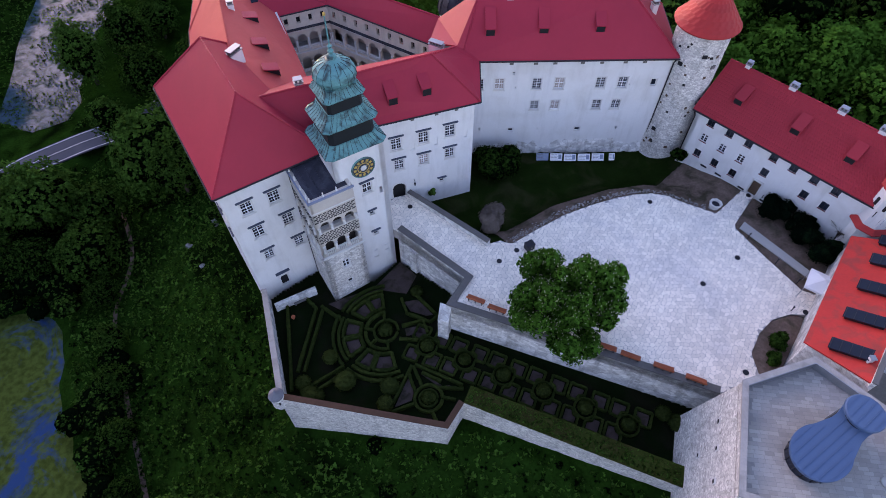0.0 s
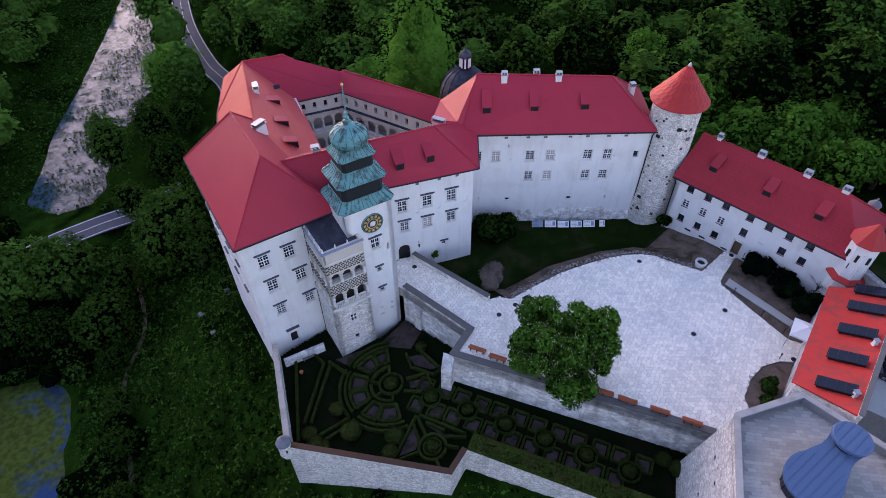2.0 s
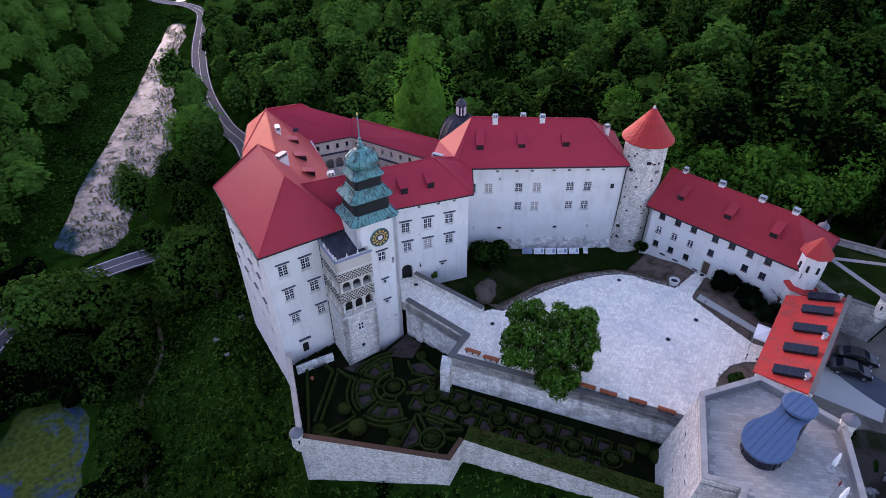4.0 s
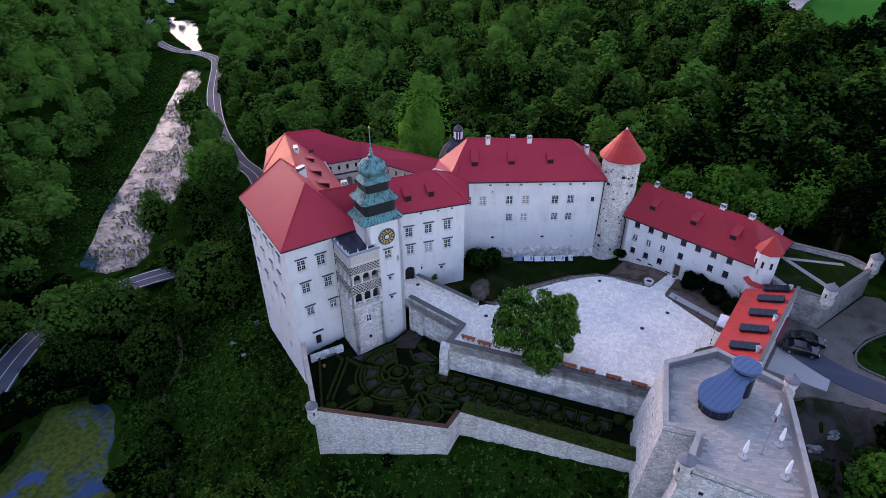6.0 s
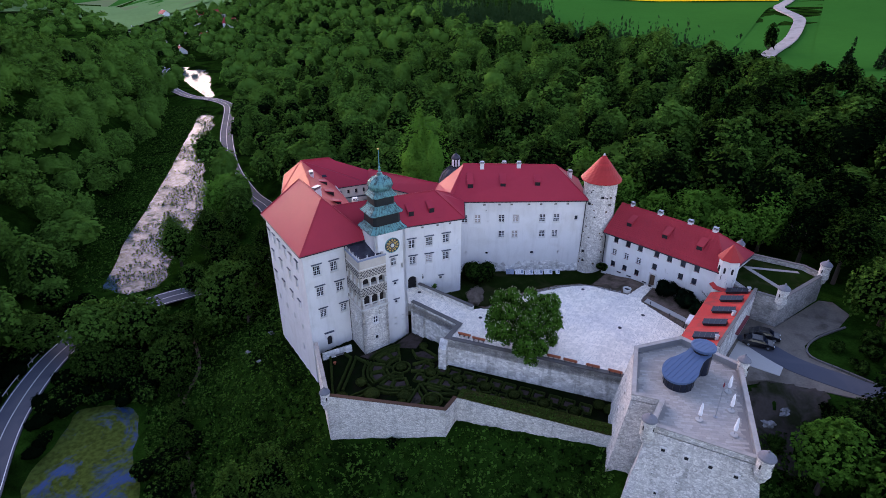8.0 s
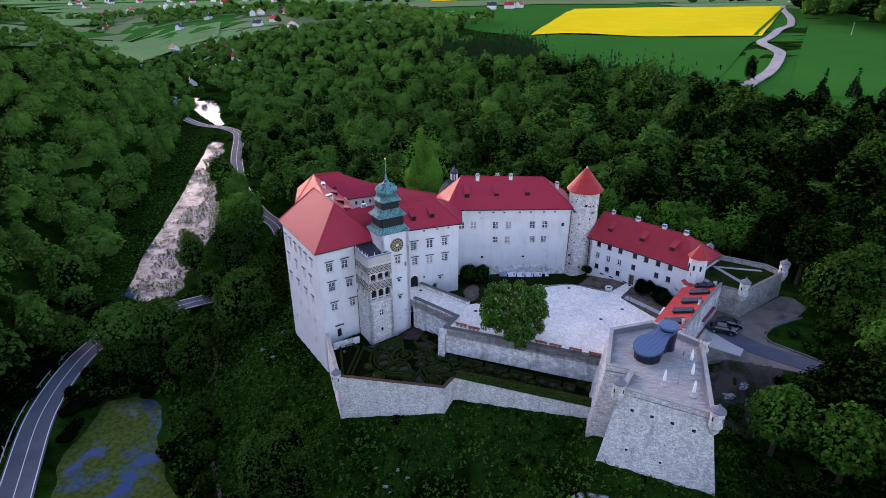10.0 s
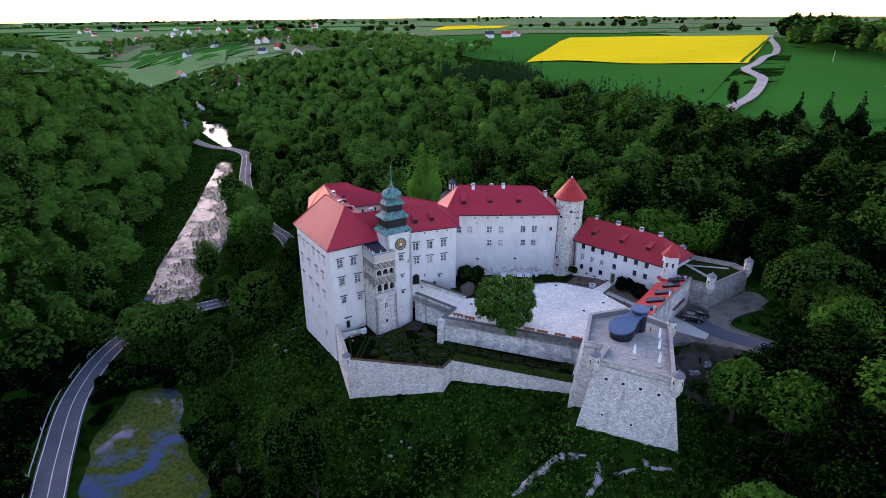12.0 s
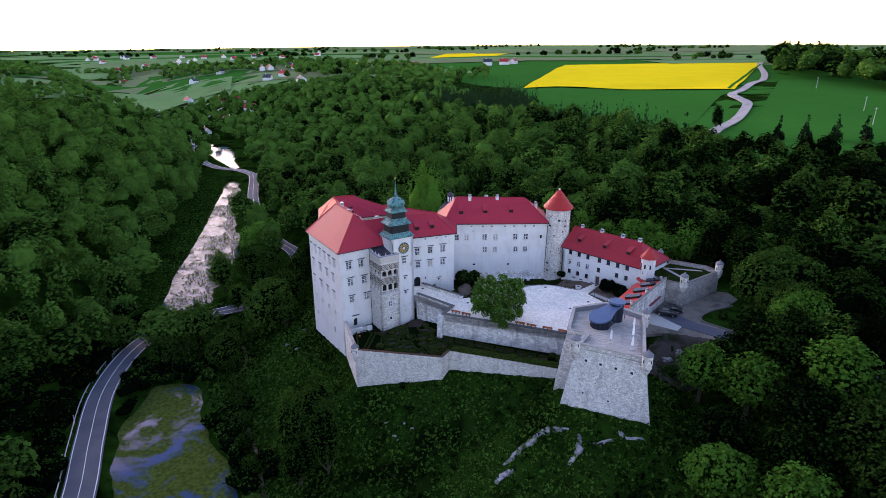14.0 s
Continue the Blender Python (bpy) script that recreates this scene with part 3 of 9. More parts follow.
def rough(x, y, s, seed=0.0):
    """Cheap smooth noise of about +-1."""
    a = np.sin(x / s + seed + 1.3 * np.sin(y / s * 0.7 + seed)) * np.cos(y / s * 1.1 - seed + 0.9 * np.sin(x / s * 0.6))
    b = np.sin(x / s * 2.3 - y / s * 1.7 + seed * 2) * np.cos(y / s * 2.1 + x / s * 0.8)
    return 0.65 * a + 0.35 * b


def valley_x(y):
    return np.interp(y, [-300, -100, 0, 47, 98, 150, 240, 288, 400, 440, 526, 900, 5000], [-20, -38, -55, -69, -88, -100, -122, -138, -172, -195, -258, -560, -4200])


def rim_near(x, y):
    best, base = np.full(x.shape, 1e9), np.zeros(x.shape)
    inside = np.zeros(x.shape, bool)
    for (ax, ay, az), (bx, by, bz) in zip(RIM, RIM[1:] + RIM[:1]):
        dx, dy = bx - ax, by - ay
        t = np.clip(((x - ax) * dx + (y - ay) * dy) / (dx * dx + dy * dy), 0, 1)
        d = np.hypot(x - ax - t * dx, y - ay - t * dy)
        base = np.where(d < best, az + t * (bz - az), base)
        best = np.minimum(best, d)
        cross = ((ay > y) != (by > y)) & (x < dx * (y - ay) / (dy if dy else 1e-9) + ax)
        inside ^= cross
    return best, base, inside


def ground_z(x, y, water=True):
    """The height of the land: valley, wooded slopes, plateau and the castle's rock."""
    x, y = np.asarray(x, float), np.asarray(y, float)
    d = x - valley_x(y)
    west_cap = np.interp(y, [-300, 130, 200, 260, 320, 380, 420, 600, 1500], [66, 69, 66, 46, 25, 9, 6, 14, 42])
    w = np.clip(-d - 24, 0, None)
    e = np.clip(d - 24, 0, None)
    plateau = np.interp(np.hypot(x, y), [0, 150, 350, 900, 1800, 3000, 4800], [0, 0, 7, 16, 26, 40, 52]) * np.interp(x / (np.abs(y) + 200), [-0.7, -0.3, 0.1], [0.1, 0.6, 1.0])
    z = -25.6 + west_cap * (1 - np.exp(-w / np.maximum(west_cap, 15) * 1.2)) + (46 + plateau) * (1 - np.exp(-e / 150.0))
    z = np.where(d < 0, z + np.interp(np.hypot(x, y), [400, 900, 3000], [0, 8, 22]), z)
    z = z + rough(x, y, 45.0, 2.0) * np.clip((np.abs(d) - 30) / 60, 0, 1) * np.interp(np.hypot(x, y), [450, 800], [3.0, 0.0])
    k = np.interp(np.hypot(x, y), [900, 1600], [0, 1])
    z = z * (1 - k) + (20.4 + plateau) * k
    dist, base, inside = rim_near(x, y)
    slope = np.interp(d, [0, 60, 110, 160], [0.85, 0.62, 0.5, 0.4])
    hill = base - slope * dist + 0.5 * rough(x, y, 6.0, 1.0) * np.clip(dist / 6, 0, 1)
    soft = np.sqrt((z - hill) ** 2 + 12.0)
    out = (z + hill + soft) / 2 - 0.6
    k = np.clip(dist / 10, 0, 1)
    out = hill * (1 - k) + out * k
    outer_yard = ((x - 38.6) * 15.4 - (y - 20.6) * 12.8 > 0) & (x > 43.5) & (y < 45)
    z = np.where(inside, np.where(outer_yard, np.minimum(base, 1.8) - 0.06, base - np.clip(dist - 1.6, 0, 1.5) * 1.4), out)
    z = z + 0.25 * rough(x, y, 2.6, 3.0) * np.clip(dist / 4, 0, 1) * (np.abs(d) < 260) * ~inside
    # the road's embankment
    rd = near_line(x, y, ROAD_LINE[::3])
    k = np.clip((rd - 4.2) / 7.0, 0, 1)
    z = np.where(inside, z, (ROAD_Z - 0.25) * (1 - k) + z * k)
    if water:
        e = np.maximum(pond_edge(x, y), river_edge(x, y))
        z = np.where(e > -3.2, np.minimum(z, WATER_Z - 0.4 * np.clip(e, -9, 3)), z)
    return z


def pond_edge(x, y):
    """Positive within the pond."""
    cx = np.interp(y, [-60, -20, 8, 30, 48], [-36, -45, -52.5, -65, -69])
    hw = np.interp(y, [-62, -55, -20, 8, 30, 46, 49], [-2, 8, 13, 13, 9.5, 6, -2])
    return hw + 1.1 * rough(x, y, 4.0, 5.0) - np.abs(x - cx)


def river_edge(x, y):
    cx = np.interp(y, [90, 98, 108, 120, 147, 195, 225, 257, 285, 325, 338, 364, 402, 425, 440], [-86, -88, -90, -93, -96, -109.5, -119, -126.5, -134, -148, -151, -165.5, -185, -197, -211])
    hw = np.interp(y, [90, 95, 108, 120, 147, 195, 225, 257, 285, 292, 326, 333, 364, 402, 425, 438, 444], [-2, 8.0, 8.0, 9.0, 11.0, 7.5, 5.5, 5.0, 4.5, -2, -2, 2.5, 6.0, 11.5, 10.5, 6, -2])
    return hw + (0.3 + 1.8 * (x > cx)) * rough(x, y, 5.0, 7.0) * np.clip(hw / 6, 0, 1) - np.abs(x - cx)


def spaced(lo, hi, fine_lo, fine_hi, step, grow=1.13):
    c = list(np.arange(fine_lo, fine_hi, step))
    s = step
    while c[-1] < hi:
        s *= grow
        c.append(min(c[-1] + s, hi))
    s = step
    while c[0] > lo:
        s *= grow
        c.insert(0, max(c[0] - s, lo))
    return np.array(c)


def sheet(name, xs, ys, height, mat, keep=None, whole=False):
    """A ground sheet over a grid of places."""
    X, Y = np.meshgrid(xs, ys)
    Z = height(X.ravel(), Y.ravel())
    v = np.stack([X.ravel(), Y.ravel(), Z], 1)
    n = len(xs)
    i, j = np.meshgrid(np.arange(n - 1), np.arange(len(ys) - 1))
    a = (j * n + i).ravel()
    f = np.stack([a, a + 1, a + n + 1, a + n], 1)
    if keep is not None:
        k = keep(X.ravel(), Y.ravel())
        f = f[k[f].all(axis=1) if whole else k[f].any(axis=1)]
        used = np.unique(f)
        back = np.zeros(len(v), int)
        back[used] = np.arange(len(used))
        v, f = v[used], back[f]
    me = raw_mesh(name, v, f, mat)
    me.polygons.foreach_set("use_smooth", np.ones(len(me.polygons), bool))
    ob = new(name, me)
    ORIGIN[ob] = Vector()
    return ob


ground = tagged(sheet("ground", spaced(-4700, 4700, -150, 110, 1.6), spaced(-1500, 4700, -60, 330, 1.8), ground_z, MEADOW),
                "rough green grass on the steep castle hill and valley", "ground", kind="structure")
pond = tagged(sheet("pond_water", np.arange(-85, -20, 1.0), np.arange(-64, 52, 1.0), lambda x, y: np.full(x.shape, WATER_Z), POND, lambda x, y: pond_edge(x, y) > -2.6),
              "still dark pond with floating yellow-green weed", "pond", kind="structure")
river = tagged(sheet("river_water", np.arange(-230, -60, 2.0), np.arange(88, 456, 2.0), lambda x, y: np.full(x.shape, WATER_Z), RIVER, lambda x, y: river_edge(x, y) > -2.8),
               "shallow river pool with reeds reflecting the evening sky", "river", kind="structure")


def ribbon(name, line, half, z, mat, parent=None, shift=0.0, dash=None, follow=None, lift=0.0):
    """A strip along a line; dash: (on, off) metres."""
    d = np.gradient(line, axis=0)
    n = np.stack([-d[:, 1], d[:, 0]], 1) / np.linalg.norm(d, axis=1)[:, None]
    c = line + n * shift
    a, b = c - n * half, c + n * half
    za = follow(a[:, 0], a[:, 1]) + lift if follow else np.full(len(a), z)
    zb = follow(b[:, 0], b[:, 1]) + lift if follow else np.full(len(b), z)
    s = np.concatenate([[0], np.cumsum(np.linalg.norm(np.diff(line, axis=0), axis=1))])
    bm = bmesh.new()
    th = 0.25 if follow is None else 0.6
    va = [bm.verts.new((*a[i], za[i])) for i in range(len(a))]
    vb = [bm.verts.new((*b[i], zb[i])) for i in range(len(a))]
    la = [bm.verts.new((*a[i], za[i] - (th if mat is not ROAD_PAINT else 0.004))) for i in range(len(a))]
    lb = [bm.verts.new((*b[i], zb[i] - (th if mat is not ROAD_PAINT else 0.004))) for i in range(len(a))]
    for i in range(len(a) - 1):
        if dash and (s[i] % sum(dash)) > dash[0]:
            continue
        bm.faces.new((va[i], va[i + 1], vb[i + 1], vb[i]))
        bm.faces.new((la[i], la[i + 1], va[i + 1], va[i]))
        bm.faces.new((vb[i], vb[i + 1], lb[i + 1], lb[i]))
    for v in [v for v in bm.verts if not v.link_faces]:
        bm.verts.remove(v)
    return part(name, bm, mat, parent)


road = tagged(ribbon("road", ROAD_LINE, 3.1, ROAD_Z, ASPHALT), "winding grey asphalt road with white edge lines", "road", kind="structure")
for off in (-2.75, 2.75):
    ribbon("edge_line", ROAD_LINE, 0.08, ROAD_Z + 0.012, ROAD_PAINT, road, off)
ribbon("centre_line", ROAD_LINE, 0.07, ROAD_Z + 0.012, ROAD_PAINT, road, 0.0)

# ---- fields on the plateau ----


def field(name, ring, mat, label, lift=0.5, step=14.0):
    """A crop field over a four-cornered piece of land, following it."""
    p = [np.array(q, float) for q in ring]
    nu = max(3, int(np.linalg.norm(p[1] - p[0]) / step))
    nv = max(3, int(np.linalg.norm(p[3] - p[0]) / step))
    u, v = np.meshgrid(np.linspace(0, 1, nu), np.linspace(0, 1, nv))
    P = (p[0][None, None] * ((1 - u) * (1 - v))[..., None] + p[1] * (u * (1 - v))[..., None] + p[2] * (u * v)[..., None] + p[3] * ((1 - u) * v)[..., None]).reshape(-1, 2)
    z = ground_z(P[:, 0], P[:, 1], False) + lift
    i, j = np.meshgrid(np.arange(nu - 1), np.arange(nv - 1))
    a = (j * nu + i).ravel()
    f = np.stack([a, a + 1, a + nu + 1, a + nu], 1)
    ob = new(name, raw_mesh(name, np.column_stack([P, z]), f, mat))
    ORIGIN[ob] = Vector()
    return tagged(ob, label, "field", kind="structure")

# ---- castle ----
BIG = dict(cols=4, rows=4, surround=0.14, hood=True, sill=True)
PLAIN = dict(cols=4, rows=4, surround=0.12, hood=False, sill=True)
SMALL = dict(cols=1, rows=1, surround=0.1, hood=False, sill=False)
SMALL_HOOD = dict(cols=1, rows=1, surround=0.1, hood=True, sill=False)
E1, E2 = Vector((0.834, 0.552)), Vector((-0.532, 0.847))
EF, EN = Vector((0.853, 0.522)), Vector((-0.522, 0.853))


def along(p, a, s, b, t):
    return (p[0] + a.x * s + b.x * t, p[1] + a.y * s + b.y * t)


# south-west range
SW = (-22.8, 38.7)
SE, NE, NW = along(SW, E1, 11.8, E2, 0), along(SW, E1, 11.8, E2, 19.6), along(SW, E1, 0, E2, 19.6)
range_west = thing("castle_range", *SW, -14, "white plastered corner range with crimson hipped sheet roof", "castle wing", "castle ranges")
w_wins = [(2.25, 9.2, 1.25, 1.75, BIG), (5.35, 9.15, 1.25, 1.75, BIG), (2.45, 5.05, 1.25, 1.75, BIG), (6.05, 4.95, 1.25, 1.75, BIG), (2.6, 0.65, 1.1, 1.5, BIG), (6.45, 0.5, 1.1, 1.5, BIG)]
m_ws = windowed_wall(range_west, SW, SE, -16, 12.7, w_wins, PLASTER, extra=[(3.2, -5.35, 0.95, 1.9, True)])
ww = [(19.6 - u, z, 0.95, h, BIG if z > 0 else SMALL) for us, z, h in (((3.2, 6.25, 9.3, 12.4, 15.3, 18.2), 9.25, 1.6), ((4.6, 8.4, 12.8, 17.3), 5.2, 1.6), ((4.5, 8.4, 12.9, 17.3), 0.8, 1.4), ((4.6, 8.65, 12.8, 17.0), -3.8, 1.0)) for u in us]
windowed_wall(range_west, NW, SW, -18, 12.7, [(u, z, w if z > 0 else 0.6, h, o) for u, z, w, h, o in ww], PLASTER, extra=[(2.8, -8.6, 0.7, 1.2, True), (14.1, -9.0, 1.1, 1.8, True)])
wall("wall", range_west, SE, NE, 0, 12.7, [], PLASTER)
wall("wall", range_west, NE, NW, -6, 12.7, [], PLASTER)
bm = bmesh.new()
c = [along(SW, E1, -0.55, E2, -0.55), along(SW, E1, 12.35, E2, -0.55), along(SW, E1, 12.35, E2, 20.15), along(SW, E1, -0.55, E2, 20.15)]
r0, r1 = along(SW, E1, 5.8, E2, 3.9), along(SW, E1, 5.8, E2, 14.6)
ez, rz = 12.85, 20.2
e = [(*p, ez) for p in c]
R0, R1 = (*r0, rz), (*r1, rz)
slab(bm, [(e[0], e[1], R0), (e[1], e[2], R1, R0), (e[2], e[3], R1), (e[3], e[0], R0, R1)], 0.25)
roof_trim(part("roof", bm, ROOF_RED, range_west, "crimson hipped sheet roof"), ROOF_RED)
# toothed frieze below the eaves
for A, B in ((SW, SE), (NW, SW)):
    m, length = on_wall(A, B)
    bm = bmesh.new()
    box(bm, -0.02, length, -0.14, 0, 12.4, 12.62, m)
    box(bm, -0.02, length, -0.06, 0, 11.82, 11.9, m)
    k = 0.0
    while k < length - 0.2:
        box(bm, k, k + 0.2, -0.1, 0, 12.12, 12.4, m)
        k += 0.36
    part("frieze", bm, TRIM_STONE, range_west)
# little garden door with its gable hood
bm = bmesh.new()
for a, b, z0, z1 in ((2.55, 2.72, -6.4, -4.4), (3.68, 3.85, -6.4, -4.4), (2.45, 3.95, -4.4, -4.2)):
    box(bm, a, b, -0.08, 0.1, z0, z1, m_ws)
box(bm, 2.72, 3.68, 0.25, 0.33, -6.4, -4.4, m_ws)
part("door_frame", bm, TRIM_STONE, range_west)
bm = bmesh.new()
prism(bm, [(0, 0)] * 0 or [(2.3, -0.4), (4.1, -0.4), (4.1, 0), (2.3, 0)], -3.6, -3.5)
bmesh.ops.transform(bm, matrix=m_ws, verts=bm.verts)
part("door_hood", bm, HOOD, range_west)
bm = bmesh.new()
box(bm, 2.74, 3.66, 0.2, 0.28, -6.35, -4.42, m_ws)
part("door", bm, BLACK, range_west)

# west range beyond, round the inner court
range_nw = thing("castle_range", -30, 70, -14, "long western range round the arcaded court, red sheet roof", "castle wing", "castle ranges")
W0, W1, W2 = (-30.0, 60.8), (-32.4, 67.6), (-34.6, 78.2)
NWB, NEB = (-25, 83.5), (-19.5, 79.5)
IN_S, IN_W, IN_N, IN_E = (-16.9, 58.6), (-22.7, 72.8), (-16.3, 75.6), (-1.6, 66.3)
ring = [W0, W1, W2, NWB, NEB, IN_N, IN_W, IN_S, (-22, 56)]
for a, b in ((W1, W0), (W2, W1), (NWB, W2), (NEB, NWB)):
    wall("wall", range_nw, a, b, -18, 12.2, [], PLASTER)
wall("wall", range_nw, IN_S, IN_W, -0.5, 11.8, [(u, z, 0.8, 1.3) for u in (3, 7, 11) for z in (9, 4.5)], PLASTER)
FA, FB, RS = (-30.1, 74.4, 16.9), (-24.6, 77.0, 16.7), (-24.0, 56.4, 17.2)
bm = bmesh.new()
oW0, oW1, oW2 = (-31.0, 60.0, 12.2), (-33.1, 67.5, 12.3), (-35.2, 78.6, 12.3)
slab(bm, [(oW0, oW1, FA, RS), (oW1, oW2, FA), (FA, (-22.4, 72.5, 11.4), (-16.6, 58.6, 12.0), RS), (RS, (-16.6, 58.6, 12.0), (-14.6, 53.9, 12.2), (-22.0, 50.5, 17.3))], 0.25)
roof_trim(part("roof", bm, ROOF_RED_LIT, range_nw, "red sheet slope brightened to salmon for the sky's glow"), ROOF_RED_LIT)
bm = bmesh.new()
slab(bm, [(oW2, (-25.2, 84.1, 12.0), FB, FA), ((-25.2, 84.1, 12.0), (-18.9, 79.6, 12.0), FB),
          (FB, (-18.9, 79.6, 12.0), (-16.0, 78.0, 13.6), (-16.2, 75.3, 11.4), (-22.4, 72.5, 11.4), FA)], 0.25)
roof_trim(part("roof", bm, ROOF_RED, range_nw, "red sheet roof in several slopes"), ROOF_RED)

# arcaded gallery range
gallery = thing("arcade_range", -9, 72, 0, "cream arcaded courtyard range with two tiers of arches", "castle wing", "castle ranges")


def arcade(A, B, n, windows):
    m, length = on_wall(A, B)
    bay = length / n
    holes = []
    for k in range(n):
        u = (k + 0.5) * bay
        holes += [(u, 6.55, bay * 0.78, 2.3, True), (u, 2.6, bay * 0.78, 2.7, True)]
    for k in range(windows):
        holes.append(((k + 0.5) * length / windows, 9.9, 0.55, 1.0))
    wall("arcade_wall", gallery, A, B, -0.5, 11.2, holes, ARCADE_PLASTER, thick=0.45)
    # black strip that stands in for the dark behind the top windows
    bm = bmesh.new()
    box(bm, 0.2, length - 0.2, 0.5, 0.6, 9.2, 10.6, m)
    part("dark_casement", bm, BLACK, gallery)
    for z0, z1, d in ((8.6, 8.75, 0.4), (8.2, 8.28, 0.07), (4.7, 4.9, 0.16), (5.35, 5.45, 0.08)):
        bm = bmesh.new()
        box(bm, 0, length, -d, 0, z0, z1, m)
        part("string_course", bm, LEAD if d > 0.3 else TRIM_STONE, gallery)
    for z in (4.9, 1.0):
        bm = bmesh.new()
        box(bm, 0, length, 0.1, 0.3, z, z + 0.75, m)
        part("balustrade", bm, TRIM_STONE, gallery)
    for k in range(n + 1):
        u = min(max(k * bay, 0.2), length - 0.2)
        for z0, h in ((4.9, 2.0), (1.0, 2.2)):
            bm = bmesh.new()
            lathe(bm, [(0.16, z0), (0.13, z0 + 0.2), (0.12, z0 + h - 0.2), (0.18, z0 + h)], 0, 0, 8, m=m @ Matrix.Translation((u, -0.06, 0)))
            part("column", bm, TRIM_STONE, gallery)
    bm = bmesh.new()
    box(bm, -1.5, length + 1.5, 2.6, 2.8, -0.5, 11.2, m)
    part("rear_wall", bm, SGRAFFITO_LIGHT, gallery)
    for z in (8.0, 4.6):
        bm = bmesh.new()
        box(bm, -1.5, length + 1.5, 0.45, 2.6, z, z + 0.2, m)
        part("gallery_floor", bm, CONCRETE, gallery)


arcade(IN_W, IN_N, 4, 4)
arcade(IN_N, IN_E, 8, 9)
bm = bmesh.new()
slab(bm, [((-16.2, 75.3, 11.4), (-1.4, 65.9, 11.4), (-0.2, 67.8, 14.0), (-16.0, 78.0, 13.6)), ((-16.0, 78.0, 13.6), (-0.2, 67.8, 14.0), (1.2, 70.2, 11.4), (-14.6, 80.4, 11.4))], 0.22)
roof_trim(part("roof", bm, ROOF_RED, gallery, "narrow red sheet roof"), ROOF_RED)
bm = bmesh.new()
prism(bm, [(-22.5, 56), (-2, 60), IN_E, IN_N, IN_W], -0.9, -0.5)
tagged(part("inner_court_floor", bm, FLAGSTONE), "pale paved floor of the inner court", "pavement", kind="structure")

# gate range
range_s = thing("castle_range", -6, 50, -4, "white gate range with crimson roof beside the bridge", "castle wing", "castle ranges")
S0, S1 = (-13.0, 47.15), (3.65, 52.88)
o = 6.87
sw = [(o + 1.1, 9.15, 1.2, 1.7, BIG), (o + 4.45, 9.2, 1.2, 1.7, BIG), (o + 7.75, 9.3, 1.2, 1.7, BIG), (o + 1.25, 5.75, 1.15, 1.55, BIG), (o + 4.4, 5.7, 1.15, 1.5, dict(BIG, blind=True)), (o + 7.75, 5.7, 1.15, 1.55, BIG),
      (o + 6.7, 1.15, 0.6, 0.55, SMALL_HOOD)]
m_s = windowed_wall(range_s, S0, S1, -6, 13.0, sw, PLASTER, extra=[(o + 1.0, 0.95, 1.7, 3.1, True)] + [(o + u, z, 0.45, 1.3, True) for u, z in ((3.07, 8.2), (6.0, 8.2), (9.75, 8.3))])
wall("wall", range_s, S1, (3.85, 60.4), -6, 13.0, [(3.5, 9.3, 1.0, 1.5)], PLASTER)
for u, z in ((3.07, 8.2), (6.0, 8.2), (9.75, 8.3)):
    bm = bmesh.new()
    box(bm, o + u - 0.24, o + u + 0.24, 0.12, 0.3, z - 0.66, z + 0.66, m_s)
    part("niche", bm, PLASTER, range_s)
bm = bmesh.new()
for a, b in ((0.0, 0.15), (1.85, 2.0)):
    box(bm, o + a, o + b, -0.08, 0.2, -0.6, 1.7, m_s)
for k in range(8):
    a0, a1 = math.pi * k / 8, math.pi * (k + 1) / 8
    v = [(o + 1.0 + r * math.cos(a), 1.65 + r * math.sin(a)) for r, a in ((0.85, a0), (1.05, a0), (1.05, a1), (0.85, a1))]
    prism(bm, v, -0.2, 0.08)
    bmesh.ops.transform(bm, matrix=m_s @ Matrix(((1, 0, 0, 0), (0, 0, -1, 0), (0, 1, 0, 0), (0, 0, 0, 1))), verts=bm.verts[-8:])
part("gate_arch", bm, TRIM_STONE, range_s)
bm = bmesh.new()
box(bm, o + 0.1, o + 1.9, 0.5, 0.6, -0.6, 2.55, m_s)
part("gate", bm, BLACK, range_s, "black panel set deep in the gate arch")
for u in (3.0, 5.9, 8.3):
    bm = bmesh.new()
    box(bm, o + u, o + u + 0.42, -0.03, 0.1, 12.1, 12.42, m_s)
    part("vent_block", bm, COPING, range_s)
sl, sr = (-18.9, 47.8, 17.6), (-1.3, 55.1, 17.6)
bm = bmesh.new()
d = Vector((S1[0] - S0[0], S1[1] - S0[1], 0)).normalized()
n = Vector((d.y, -d.x, 0))
ea, eb = Vector((-15.5, 46.3, 13.1)) + n * 0.5, Vector((3.65, 52.88, 13.1)) + n * 0.5 + d * 0.5
slab(bm, [(tuple(ea), tuple(eb), sr, sl), (tuple(eb), (4.4, 60.2, 13.4), (1.7, 60.6, 14.8), sr), (sr, (1.7, 60.6, 14.8), (-1.5, 61.8, 12.6), (-17.2, 57.5, 12.6), (-21.5, 53.5, 14.0), sl)], 0.22)
roof_trim(part("roof", bm, ROOF_RED, range_s, "crimson sheet roof"), ROOF_RED)
wall("wall", range_s, (-1.7, 61.2), (-16.9, 57.0), -0.5, 12.4, [], PLASTER)

# north range
range_n = thing("castle_range", 15, 62, -4, "long white range with crimson roof and two window rows", "castle wing", "castle ranges")
N0, N1 = (3.0, 60.3), (28.4, 60.9)
